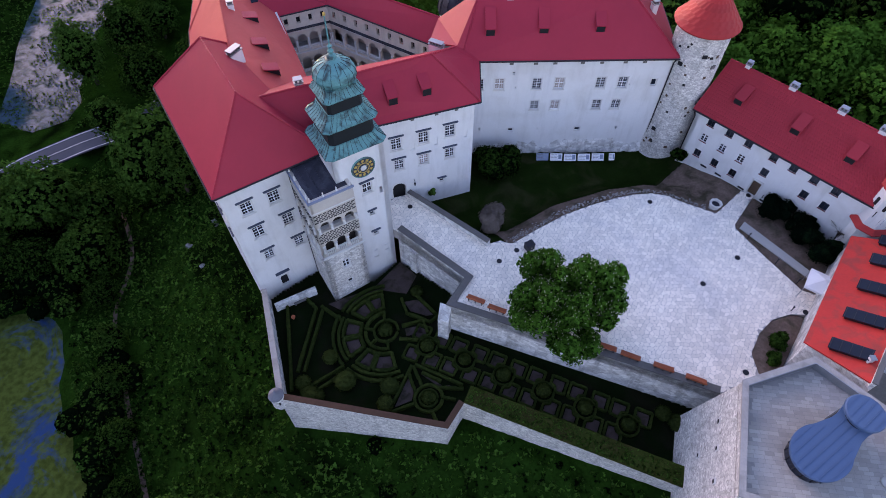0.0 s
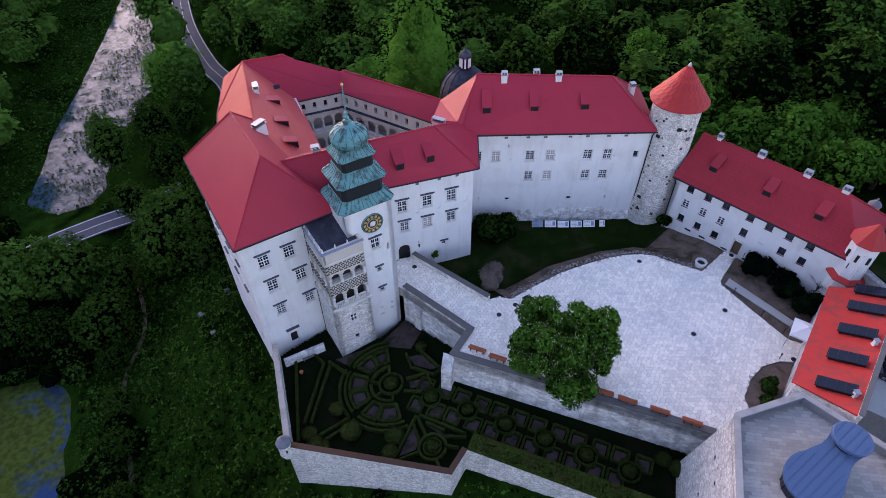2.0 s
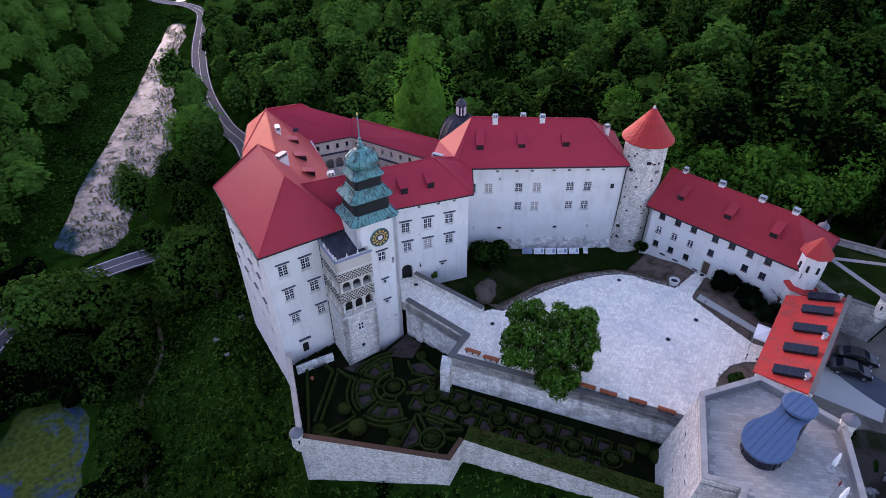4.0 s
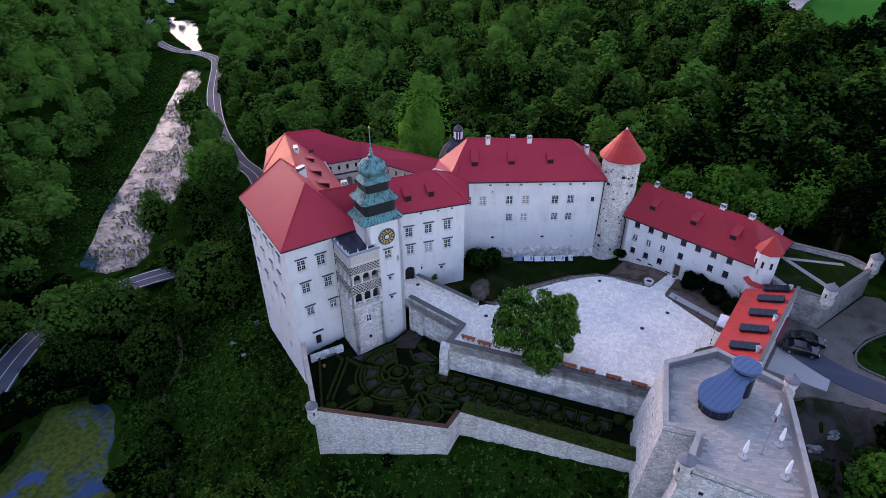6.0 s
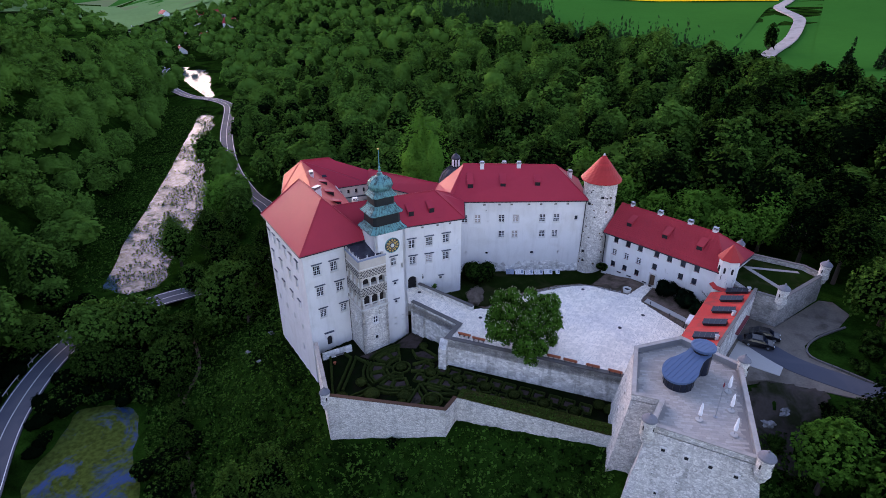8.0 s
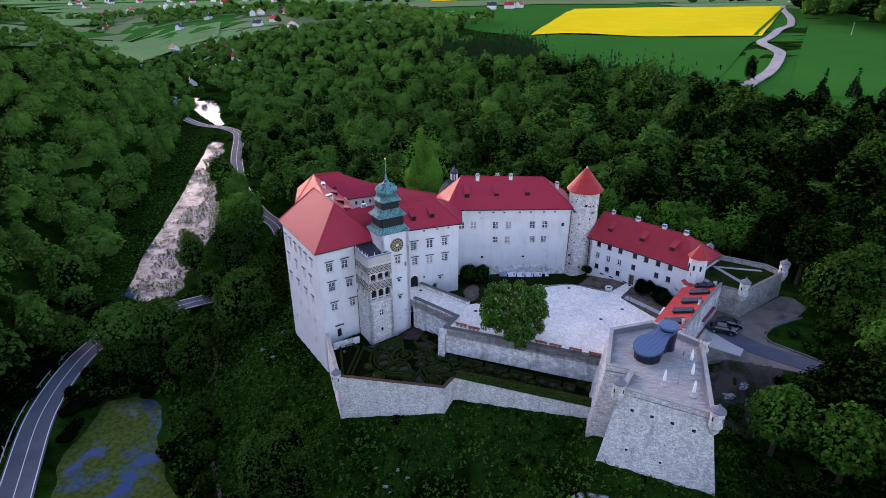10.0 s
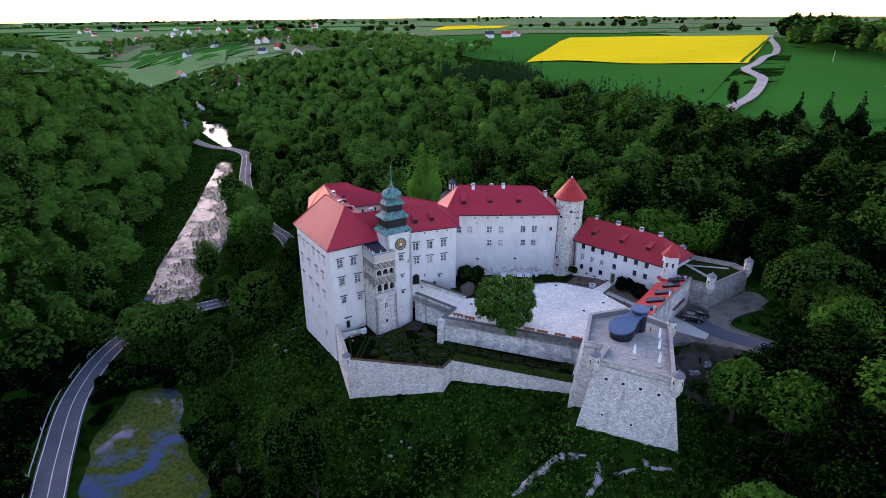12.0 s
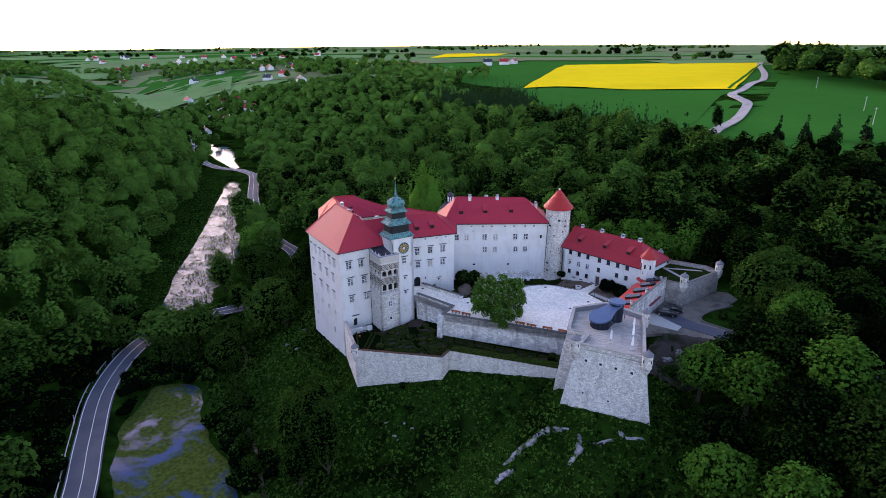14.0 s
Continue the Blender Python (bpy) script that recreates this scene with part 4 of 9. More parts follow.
nw = [(u, 9.4, 1.15, 1.6, dict(PLAIN, blind=u in (4.17, 11.84))) for u in (1.57, 4.17, 8.97, 11.84, 17.12, 19.92)] + [(23.91, 9.35, 0.7, 1.0, SMALL)]
nw += [(u, 5.95, 1.1, 1.45, dict(PLAIN, blind=u == 11.77)) for u in (9.07, 11.77, 17.3, 19.86)] + [(6.26, 1.7, 0.7, 0.55, SMALL), (15.5, 1.7, 0.7, 0.6, SMALL), (5.88, 11.06, 0.3, 0.4, SMALL)]
m_n = windowed_wall(range_n, N0, N1, -6, 13.2, nw, PLASTER, extra=[(12.6, 9.3, 0.16, 0.16), (20.9, 9.1, 0.16, 0.16), (6.3, 8.8, 0.16, 0.16), (2.0, 1.9, 0.2, 0.5), (10.0, 1.9, 0.15, 0.2), (20.9, 1.8, 0.2, 0.5)])
wall("wall", range_n, N1, (28.8, 71.5), -6, 13.2, [], PLASTER)
wall("wall", range_n, (28.8, 71.5), (3.5, 71.5), -8, 13.2, [], PLASTER)
for u in (5.2, 8.2, 10.6, 14.0, 16.4, 19.3, 21.7):
    bm = bmesh.new()
    box(bm, u, u + 0.5, -0.03, 0.1, 12.25, 12.55, m_n)
    part("vent_block", bm, COPING, range_n)
nl, nr = (4.5, 65.9, 19.0), (22.6, 65.0, 19.0)
bm = bmesh.new()
slab(bm, [((2.2, 59.7, 13.35), (28.9, 60.3, 13.35), nr, nl), ((28.9, 60.3, 13.35), (29.3, 72.1, 13.35), nr), ((29.3, 72.1, 13.35), (2.5, 72.1, 13.35), nl, nr),
          (nl, (2.5, 72.1, 13.35), (-0.6, 67.6, 14.1), (-1.7, 63.2, 13.6), (1.7, 60.6, 14.85), (2.2, 59.7, 13.35))], 0.22)
roof_trim(part("roof", bm, ROOF_RED, range_n, "crimson hipped sheet roof"), ROOF_RED)
# rough old plaster and bedrock at the foot of the wall
bm = bmesh.new()
rows = []
for k in range(86):
    u = 0.1 + k * 0.297
    top = -1.0 + 0.9 * noise.noise(Vector((u * 0.45, 3.0, 0))) + 0.5 * noise.noise(Vector((u * 1.5, 8.0, 0))) + (0.7 if 12 < u < 21 else 0.2) - (0.9 if 5.6 < u < 7.4 or 10.0 < u < 11.2 else 0)
    row = []
    for f, d in ((0.0, 0.5), (0.35, 0.4), (0.65, 0.3), (0.88, 0.2), (1.0, 0.02)):
        z = -5.0 + (top + 5.0) * f
        row.append(bm.verts.new(m_n @ Vector((u, -d * (1 + 0.5 * noise.noise(Vector((u * 1.2, z * 1.2, 5)))) + 0.0, z))))
    rows.append(row)
for a, b in zip(rows, rows[1:]):
    for k in range(4):
        bm.faces.new((a[k], b[k], b[k + 1], a[k + 1]))
part("rough_footing", bm, PLASTER_OLD, range_n, "bare rough plaster over bedrock")

# round tower
tower = thing("round_tower", 31.35, 62.2, -4, "round rubble-stone tower with a red conical tile roof", "tower")
bm = bmesh.new()
lathe(bm, [(3.75, -7.0), (3.55, -2), (3.3, 4), (3.2, 12), (3.2, 16.6), (3.3, 16.7), (3.3, 17.1)], 31.35, 62.2, 48)
part("shaft", bm, LIMESTONE, tower, smooth=False)
bm = bmesh.new()
lathe(bm, [(3.3, 17.0), (3.82, 17.05), (3.82, 17.2), (3.3, 17.85), (0.12, 22.0)], 31.35, 62.2, 36)
part("roof", bm, ROOF_ORANGE, tower, "red tile cone")
bm = bmesh.new()
lathe(bm, [(0.3, 21.7), (0.22, 22.0), (0.05, 22.3)], 31.35, 62.2, 10)
part("finial", bm, GREY_METAL, tower)

rgt = random.Random(4)
for k in range(26):
    a, z = math.radians(rgt.uniform(185, 345)), rgt.uniform(-1.5, 16.0)
    r = 3.18 if z > 8 else 3.3 + 0.012 * (8 - z) * 2
    bm = bmesh.new()
    w = rgt.uniform(0.1, 0.2)
    box(bm, r - 0.3, r + 0.06, -w, w, -w, w, Matrix.Translation((31.35, 62.2, z)) @ Matrix.Rotation(a, 4, "Z"))
    part("putlog_hole", bm, BROWN_WOOD, tower)

# east range
range_e = thing("castle_range", 40, 50, -2, "low white east range with three window rows and red tile roof", "castle wing", "castle ranges")
D = Vector((0.6905, -0.7233))
V = Vector((0.7233, 0.6905))
E0 = (32.4, 57.8)
EA, EB, EC, ED = E0, along(E0, D, 23.2, V, 0), along(E0, D, 23.2, V, 10.6), along(E0, D, 0, V, 10.6)
EOPT = dict(cols=2, rows=1, surround=0.0, hood=False, sill=True, dark=True)
EOPT2 = dict(cols=2, rows=3, surround=0.0, hood=False, sill=True)
ew = [(u, 6.8, 0.95, 1.25, EOPT) for u in (2.31, 4.92, 7.47, 10.8, 13.3, 15.87, 18.41)] + [(u, 4.15, 0.9, 1.15, EOPT2 if u < 8 else EOPT) for u in (2.28, 4.9, 7.5, 10.77, 15.85, 18.36)]
ew += [(u, 1.57, 0.9, 1.1, EOPT) for u in (2.32, 4.89, 7.48, 15.82, 18.3)]
m_e = windowed_wall(range_e, EA, EB, -3, 7.6, ew, PLASTER, extra=[(10.75, 1.2, 1.1, 2.4, False), (13.27, 4.16, 0.7, 0.9), (13.3, 1.7, 0.75, 0.9)])
for u, z, w, h in ((13.27, 4.16, 0.7, 0.9), (13.3, 1.7, 0.75, 0.9)):
    bm = bmesh.new()
    box(bm, u - w / 2, u + w / 2, 0.12, 0.4, z - h / 2, z + h / 2, m_e)
    part("blind_window", bm, PLASTER, range_e)
bm = bmesh.new()
for a, b, z0, z1 in ((10.0, 10.2, -0.2, 2.6), (11.3, 11.5, -0.2, 2.6), (10.0, 11.5, 2.4, 2.65)):
    box(bm, a, b, -0.1, 0.3, z0, z1, m_e)
part("door_frame", bm, TRIM_STONE, range_e)
bm = bmesh.new()
box(bm, 10.2, 11.3, 0.3, 0.38, -0.2, 2.4, m_e)
part("door", bm, BROWN_WOOD, range_e, "dark brown panel in the doorway")
for u in (3.4, 5.6, 8.9, 12.0):
    bm = bmesh.new()
    box(bm, u, u + 0.9, -0.05, 0.06, 0.05, 0.3, m_e)
    part("cellar_vent", bm, DARK_METAL, range_e)
for a, b in ((EB, EC), (EC, ED), (ED, EA)):
    wall("wall", range_e, a, b, -4, 7.6, [], PLASTER)
bm = bmesh.new()
q = [along(E0, D, s, V, t) for s, t in ((-0.4, -0.5), (23.7, -0.5), (23.7, 11.1), (-0.4, 11.1))]
q = [(*p, 7.75) for p in q]
ra, rb = (*along(E0, D, -0.4, V, 5.3), 12.15), (*along(E0, D, 18.6, V, 5.3), 12.15)
slab(bm, [(q[0], q[1], rb, ra), (q[1], q[2], rb), (q[2], q[3], ra, rb)], 0.2)
roof_trim(part("roof", bm, ROOF_TILE, range_e, "dark red pantile roof"), ROOF_TILE)

# pantile rolls and courses on its front and end slopes
east_roof = [ob for ob in range_e.children if ob.name.startswith("roof")][0]
bot, top = Vector(q[0]), Vector(ra)
for k in range(64):
    t = k / 64 * 24.1
    a = Vector(q[0]).lerp(Vector(q[1]), (k + 0.5) / 64)
    reach = 1.0 if t < 19.0 else max(0.02, (24.1 - t) / 5.1)
    b = a + (top - bot) * reach
    bm = bmesh.new()
    tube(bm, [a + Vector((0, 0, 0.02)), b + Vector((0, 0, 0.02))], 0.07, 4)
    part("tile_roll", bm, ROOF_TILE, east_roof)
for k in range(1, 19):
    f = k / 19
    a, b = Vector(q[0]).lerp(Vector(ra), f), Vector(q[1]).lerp(Vector(rb), f)
    bm = bmesh.new()
    tube(bm, [a + Vector((0, 0, 0.01)), b + Vector((0, 0, 0.01))], 0.045, 4)
    part("tile_course", bm, ROOF_TILE, east_roof)

# stair turret at the end of the east range
turret = thing("stair_turret", 48.9, 41.5, 0, "white octagonal stair turret with orange-red tile cap", "turret")
bm = bmesh.new()
lathe(bm, [(1.75, -1), (1.75, 5.2), (1.62, 5.4), (1.62, 10.6)], 48.9, 41.5, 8, math.pi / 8)
part("shaft", bm, PLASTER, turret)
bm = bmesh.new()
lathe(bm, [(1.62, 10.45), (2.05, 10.5), (2.05, 10.6), (0.08, 13.0)], 48.9, 41.5, 8, math.pi / 8)
part("roof", bm, ROOF_ORANGE, turret)
bm = bmesh.new()
lathe(bm, [(1.8, 5.4), (2.3, 5.0), (2.3, 4.9), (1.7, 4.85)], 48.9, 41.5, 8, math.pi / 8)
part("skirt_roof", bm, ROOF_ORANGE, turret)

for k, z in ((4, 8.6), (5, 8.6), (6, 8.6), (5, 2.2)):
    a = math.pi / 4 * k
    bm = bmesh.new()
    box(bm, 1.3, 1.64, -0.15, 0.15, z - 0.5, z + 0.5, Matrix.Translation((48.9, 41.5, 0)) @ Matrix.Rotation(a, 4, "Z"))
    part("loophole", bm, BLACK, turret)

# loggia tower
L0 = (-13.6, 38.1)
L1, L2, L3 = along(L0, EF, 4.95, EN, 0), along(L0, EF, 4.95, EN, 5.4), along(L0, EF, 0, EN, 5.4)
loggia = thing("loggia_tower", *L0, -7, "square stone tower with two open arched loggias and dark sgraffito", "tower")
bm = bmesh.new()
v = [bm.verts.new(q) for d in (-0.012, 0.01) for q in ((0, d, 0), (0.42, d, 0), (0.52, d, 0.19), (0.1, d, 0.19))]
for f in ((0, 1, 2, 3), (7, 6, 5, 4), (0, 4, 5, 1), (1, 5, 6, 2), (2, 6, 7, 3), (3, 7, 4, 0)):
    bm.faces.new([v[i] for i in f])
wedge = bpy.data.meshes.new("sgraffito_wedge")
bm.to_mesh(wedge)
bm.free()
wedge.materials.append(SGRAFFITO_DARK)
for A, B, arches in ((L0, L1, 3), (L3, L0, 3), (L1, L2, 0)):
    m, length = on_wall(A, B)
    holes = []
    if arches:
        a0 = 0.95 if A == L0 else 0.9
        step = 1.45 if A == L0 else 1.6
        for k in range(3):
            u = a0 + 0.15 + k * step
            holes += [(u, 7.55, 1.1, 1.5, True), (u, 3.75, 1.1, 2.5, True)]
    wall("loggia_wall", loggia, A, B, 2.4, 12.0, holes, SGRAFFITO_LIGHT, thick=0.35)
    lower = [(2.45, -0.2, 0.8, 1.35, dict(cols=2, rows=2, surround=0.14, hood=False, sill=True)), (2.5, -3.9, 0.62, 0.8, SMALL)] if A == L0 else []
    if A == L3:
        lower = [(2.6, -0.2, 0.8, 1.35, dict(cols=2, rows=2, surround=0.14, hood=False, sill=True))]
    windowed_wall(loggia, A, B, -9, 2.4, lower, LIMESTONE, name="base_wall")
    if arches:
        for over, out, z0, z1 in ((0.2, 0.22, 2.3, 2.5), (0.05, 0.08, 10.1, 10.22), (0.1, 0.14, 11.8, 12.05)):
            bm = bmesh.new()
            box(bm, -over, length + over, -out, 0.02, z0, z1, m)
            part("cornice", bm, LEAD_EDGE if z0 > 11 else TRIM_STONE, loggia)
        # dark wedges of the sgraffito, in leaning rows
        for z0, rows in ((5.05, 6), (8.55, 5)):
            for r in range(rows):
                k = 0.06 + (r % 2) * 0.27
                while k < length - 0.45:
                    shared("sgraffito_wedge", wedge, loggia, m @ Matrix.Translation((k, 0, z0 + r * 0.27)))
                    k += 0.54
        # balustrades and columns
        for k in range(3):
            u = a0 + 0.15 + k * step
            for z in (2.5, 6.85):
                n_b = 5 if z < 5 else 0
                for b in range(n_b):
                    bm = bmesh.new()
                    lathe(bm, [(0.05, z), (0.085, z + 0.25), (0.04, z + 0.6), (0.06, z + 0.75)], 0, 0, 8, m=m @ Matrix.Translation((u - 0.44 + b * 0.22, 0.12, 0)))
                    part("baluster", bm, TRIM_STONE, loggia)
                if n_b:
                    bm = bmesh.new()
                    box(bm, u - 0.55, u + 0.55, 0.03, 0.22, z + 0.75, z + 0.88, m)
                    part("handrail", bm, TRIM_STONE, loggia)
        for k in range(4):
            u = a0 + 0.15 + (k - 0.5) * step
            for z0, h in ((3.35, 1.1), (6.85, 0.85)):
                bm = bmesh.new()
                lathe(bm, [(0.2, z0), (0.15, z0 + 0.12), (0.13, z0 + h - 0.12), (0.2, z0 + h)], 0, 0, 10, m=m @ Matrix.Translation((u, -0.04, 0)))
                part("column", bm, TRIM_STONE, loggia)
        # attic panels and crest
        k = 0.3
        while k < length - 0.3:
            bm = bmesh.new()
            box(bm, k, k + 0.5, -0.03, 0.05, 10.4, 11.6, m)
            part("attic_panel", bm, SGRAFFITO_LIGHT, loggia)
            k += 0.68
        k = 0.2
        while k < length:
            bm = bmesh.new()
            lathe(bm, [(0.12, 12.05), (0.14, 12.2), (0.06, 12.35), (0.09, 12.5), (0.02, 12.7)], 0, 0, 8, m=m @ Matrix.Translation((k, 0.12, 0)))
            part("crest_finial", bm, TRIM_STONE, loggia)
            k += 1.5
for z in (2.3, 6.7, 11.3):
    bm = bmesh.new()
    prism(bm, [along(L0, EF, 0.4, EN, 0.4), along(L0, EF, 4.5, EN, 0.4), along(L0, EF, 4.5, EN, 5.6), along(L0, EF, 0.4, EN, 5.6)], z, z + 0.15)
    part("loggia_floor", bm, CONCRETE, loggia)
# dark block added so that the arches look shaded inside
bm = bmesh.new()
prism(bm, [along(L0, EF, a, EN, b) for a, b in ((0.85, 0.85), (4.5, 0.85), (4.5, 5.3), (0.85, 5.3))], 2.45, 11.3)
part("inner_wall", bm, LOGGIA_SHADE, loggia, "dark block standing in for the shade behind the arches")
bm = bmesh.new()
q = [along(L0, EF, s, EN, t) for s, t in ((0.3, 0.3), (4.7, 0.3), (4.7, 6.0), (0.3, 6.0))]
slab(bm, [((*q[0], 11.7), (*q[1], 11.7), (*q[2], 12.6), (*q[3], 12.6))], 0.1)
lead_roof = part("roof", bm, LEAD, loggia, "sunken dark lead roof")
for a in (0.9, 1.7, 2.5, 3.3, 4.1):
    bm = bmesh.new()
    tube(bm, [(*along(L0, EF, a, EN, 0.35), 11.73), (*along(L0, EF, a, EN, 5.9), 12.6)], 0.03, 4)
    part("lead_roll", bm, LEAD, lead_roof)

# clock tower
C0 = (-11.1, 41.0)
CW, CD = 5.8, 5.6
clock_tower = thing("clock_tower", *C0, -7, "white clock tower with tiered green copper helm", "tower")
C1, C2, C3 = along(C0, EF, CW, EN, 0), along(C0, EF, CW, EN, CD), along(C0, EF, 0, EN, CD)
CWIN = dict(cols=2, rows=2, surround=0.12, hood=True, sill=False)
windowed_wall(clock_tower, C0, C1, -9, 15.3, [(3.3, 9.4, 1.05, 1.5, dict(cols=4, rows=2, surround=0.14, hood=True, sill=True)), (3.45, 5.0, 0.55, 0.6, SMALL_HOOD), (3.55, 1.25, 0.6, 0.6, SMALL_HOOD)], PLASTER,
              extra=[(4.9, 8.2, 0.35, 1.0, True), (3.2, -2.1, 0.4, 0.2), (3.2, -3.4, 0.5, 0.25), (4.7, -1.9, 0.4, 0.2), (4.7, -2.9, 0.5, 0.2)])
for A, B in ((C1, C2), (C2, C3), (C3, C0)):
    wall("wall", clock_tower, A, B, -9, 15.3, [], PLASTER)


def tier(name, z0, z1, w0, d0, w1, d1, mat, lip=0.12, seams=0):
    """One stage of the helm: a rectangular frustum with seams on its slopes."""
    mid = along(C0, EF, CW / 2, EN, CD / 2)
    bm = bmesh.new()

    def ring(w, d, z, ch=0.18):
        pts = [(-w + ch * w, -d), (w - ch * w, -d), (w, -d + ch * d), (w, d - ch * d), (w - ch * w, d), (-w + ch * w, d), (-w, d - ch * d), (-w, -d + ch * d)]
        return [bm.verts.new((*along(mid, EF, a, EN, b), z)) for a, b in pts]
    prof = [(w0, d0, z0), (w0, d0, z0 + lip)] if lip else [(w0, d0, z0)]
    for k in range(1, 6):
        t = k / 5
        s = 1 - (1 - t) ** 1.7
        prof.append((w0 + (w1 - w0) * s, d0 + (d1 - d0) * s, z0 + lip + (z1 - z0 - lip) * t))
    if not lip:
        prof = [(w0, d0, z0), (w1, d1, z1)]
    rings = [ring(*p) for p in prof]
    for a, b in zip(rings, rings[1:]):
        for i in range(8):
            bm.faces.new((a[i], a[(i + 1) % 8], b[(i + 1) % 8], b[i]))
    bm.faces.new(rings[0][::-1])
    bm.faces.new(rings[-1])
    ob = part(name, bm, mat, clock_tower)
    if seams:
        bm = bmesh.new()
        for side in range(4):
            a = (EF, EN, -EF, -EN)[side]
            b = (EN, -EF, -EN, EF)[side]
            wide, deep = (0, 1) if side % 2 == 0 else (1, 0)
            for k in range(seams + 1):
                f = -0.94 + 1.88 * k / seams
                pts = []
                for p in prof[1:]:
                    q = along(mid, a, f * p[wide] * (1 if abs(f) < 0.83 else 0.88), b, -p[deep])
                    pts.append((*q, p[2] + 0.02))
                tube(bm, pts, 0.022, 4)
        part("seams", bm, COPPER_DARK, ob)
    return ob


tier("lower_skirt", 15.15, 16.25, 3.45, 3.05, 2.6, 2.3, COPPER, seams=12)
tier("lower_lantern", 16.1, 18.35, 2.5, 2.2, 2.45, 2.15, COPPER_DARK, 0)
tier("middle_skirt", 18.15, 19.55, 3.0, 2.55, 1.95, 1.75, COPPER, seams=10)
tier("upper_lantern", 19.4, 21.15, 1.85, 1.65, 1.8, 1.6, COPPER_DARK, 0)
tier("upper_skirt", 21.0, 22.0, 2.2, 1.95, 1.6, 1.5, COPPER, seams=8)
mid = along(C0, EF, CW / 2, EN, CD / 2)
bm = bmesh.new()
lathe(bm, [(1.5, 21.9), (1.95, 22.3), (2.1, 22.8), (1.95, 23.35), (1.45, 23.85), (0.8, 24.15), (0.4, 24.35)], mid[0], mid[1], 16)
dome = part("dome", bm, COPPER, clock_tower, "green copper onion dome", smooth=False)
bm = bmesh.new()
for k in range(16):
    t = 2 * math.pi * k / 16
    tube(bm, [(mid[0] + r * math.cos(t), mid[1] + r * math.sin(t), z) for r, z in ((1.97, 22.3), (2.12, 22.8), (1.97, 23.35), (1.47, 23.87), (0.8, 24.18))], 0.024, 4)
part("ribs", bm, COPPER_DARK, dome)
bm = bmesh.new()
lathe(bm, [(0.35, 24.3), (0.5, 24.5), (0.42, 24.7), (0.15, 24.85), (0.3, 25.1), (0.12, 25.35), (0.22, 25.6), (0.07, 25.8), (0.06, 28.6)], mid[0], mid[1], 10)
part("spire", bm, COPPER, clock_tower)
bm = bmesh.new()
lathe(bm, [(0.02, 28.5), (0.14, 28.6), (0.14, 28.75), (0.02, 28.9)], mid[0], mid[1], 8)
part("spire_ball", bm, GOLD, clock_tower)
# clock
m, _ = on_wall(C0, C1)
mc = m @ Matrix.Translation((3.2, 0, 12.6)) @ Matrix(((1, 0, 0, 0), (0, 0, -1, 0), (0, 1, 0, 0), (0, 0, 0, 1)))
bm = bmesh.new()
lathe(bm, [(1.38, 0), (1.38, 0.1), (1.3, 0.14), (1.24, 0.1)], 0, 0, 40, m=mc)
clock = part("clock", bm, COPPER, clock_tower, "round dial with gilded numerals and green rim")
bm = bmesh.new()
lathe(bm, [(1.24, 0.0), (1.24, 0.115)], 0, 0, 40, m=mc)
part("dial", bm, DIAL, clock)
bm = bmesh.new()
for k in range(12):
    mk = mc @ Matrix.Rotation(2 * math.pi * k / 12, 4, "Z")
    box(bm, -0.07, 0.07, 0.82, 1.12, 0.11, 0.14, mk)
    box(bm, -0.15, -0.1, 0.82, 1.12, 0.11, 0.135, mk)
    box(bm, 0.1, 0.15, 0.82, 1.12, 0.11, 0.135, mk)
part("numerals", bm, GOLD, clock)
bm = bmesh.new()
lathe(bm, [(0.7, 0.08), (0.7, 0.13)], 0, 0, 28, m=mc)
part("gilt_ring", bm, GOLD, clock)
bm = bmesh.new()
lathe(bm, [(0.6, 0.08), (0.6, 0.138)], 0, 0, 28, m=mc)
part("inner_dial", bm, DIAL, clock)
bm = bmesh.new()
lathe(bm, [(0.36, 0.1), (0.33, 0.19), (0.1, 0.26)], 0, 0, 16, m=mc)
part("sun_boss", bm, TRIM_STONE, clock)
for ang, ln in ((2.2, 0.7), (-1.0, 1.0)):
    bm = bmesh.new()
    box(bm, -0.035, 0.035, 0, ln, 0.145, 0.165, mc @ Matrix.Rotation(ang, 4, "Z"))
    part("clock_pointer", bm, GOLD, clock)

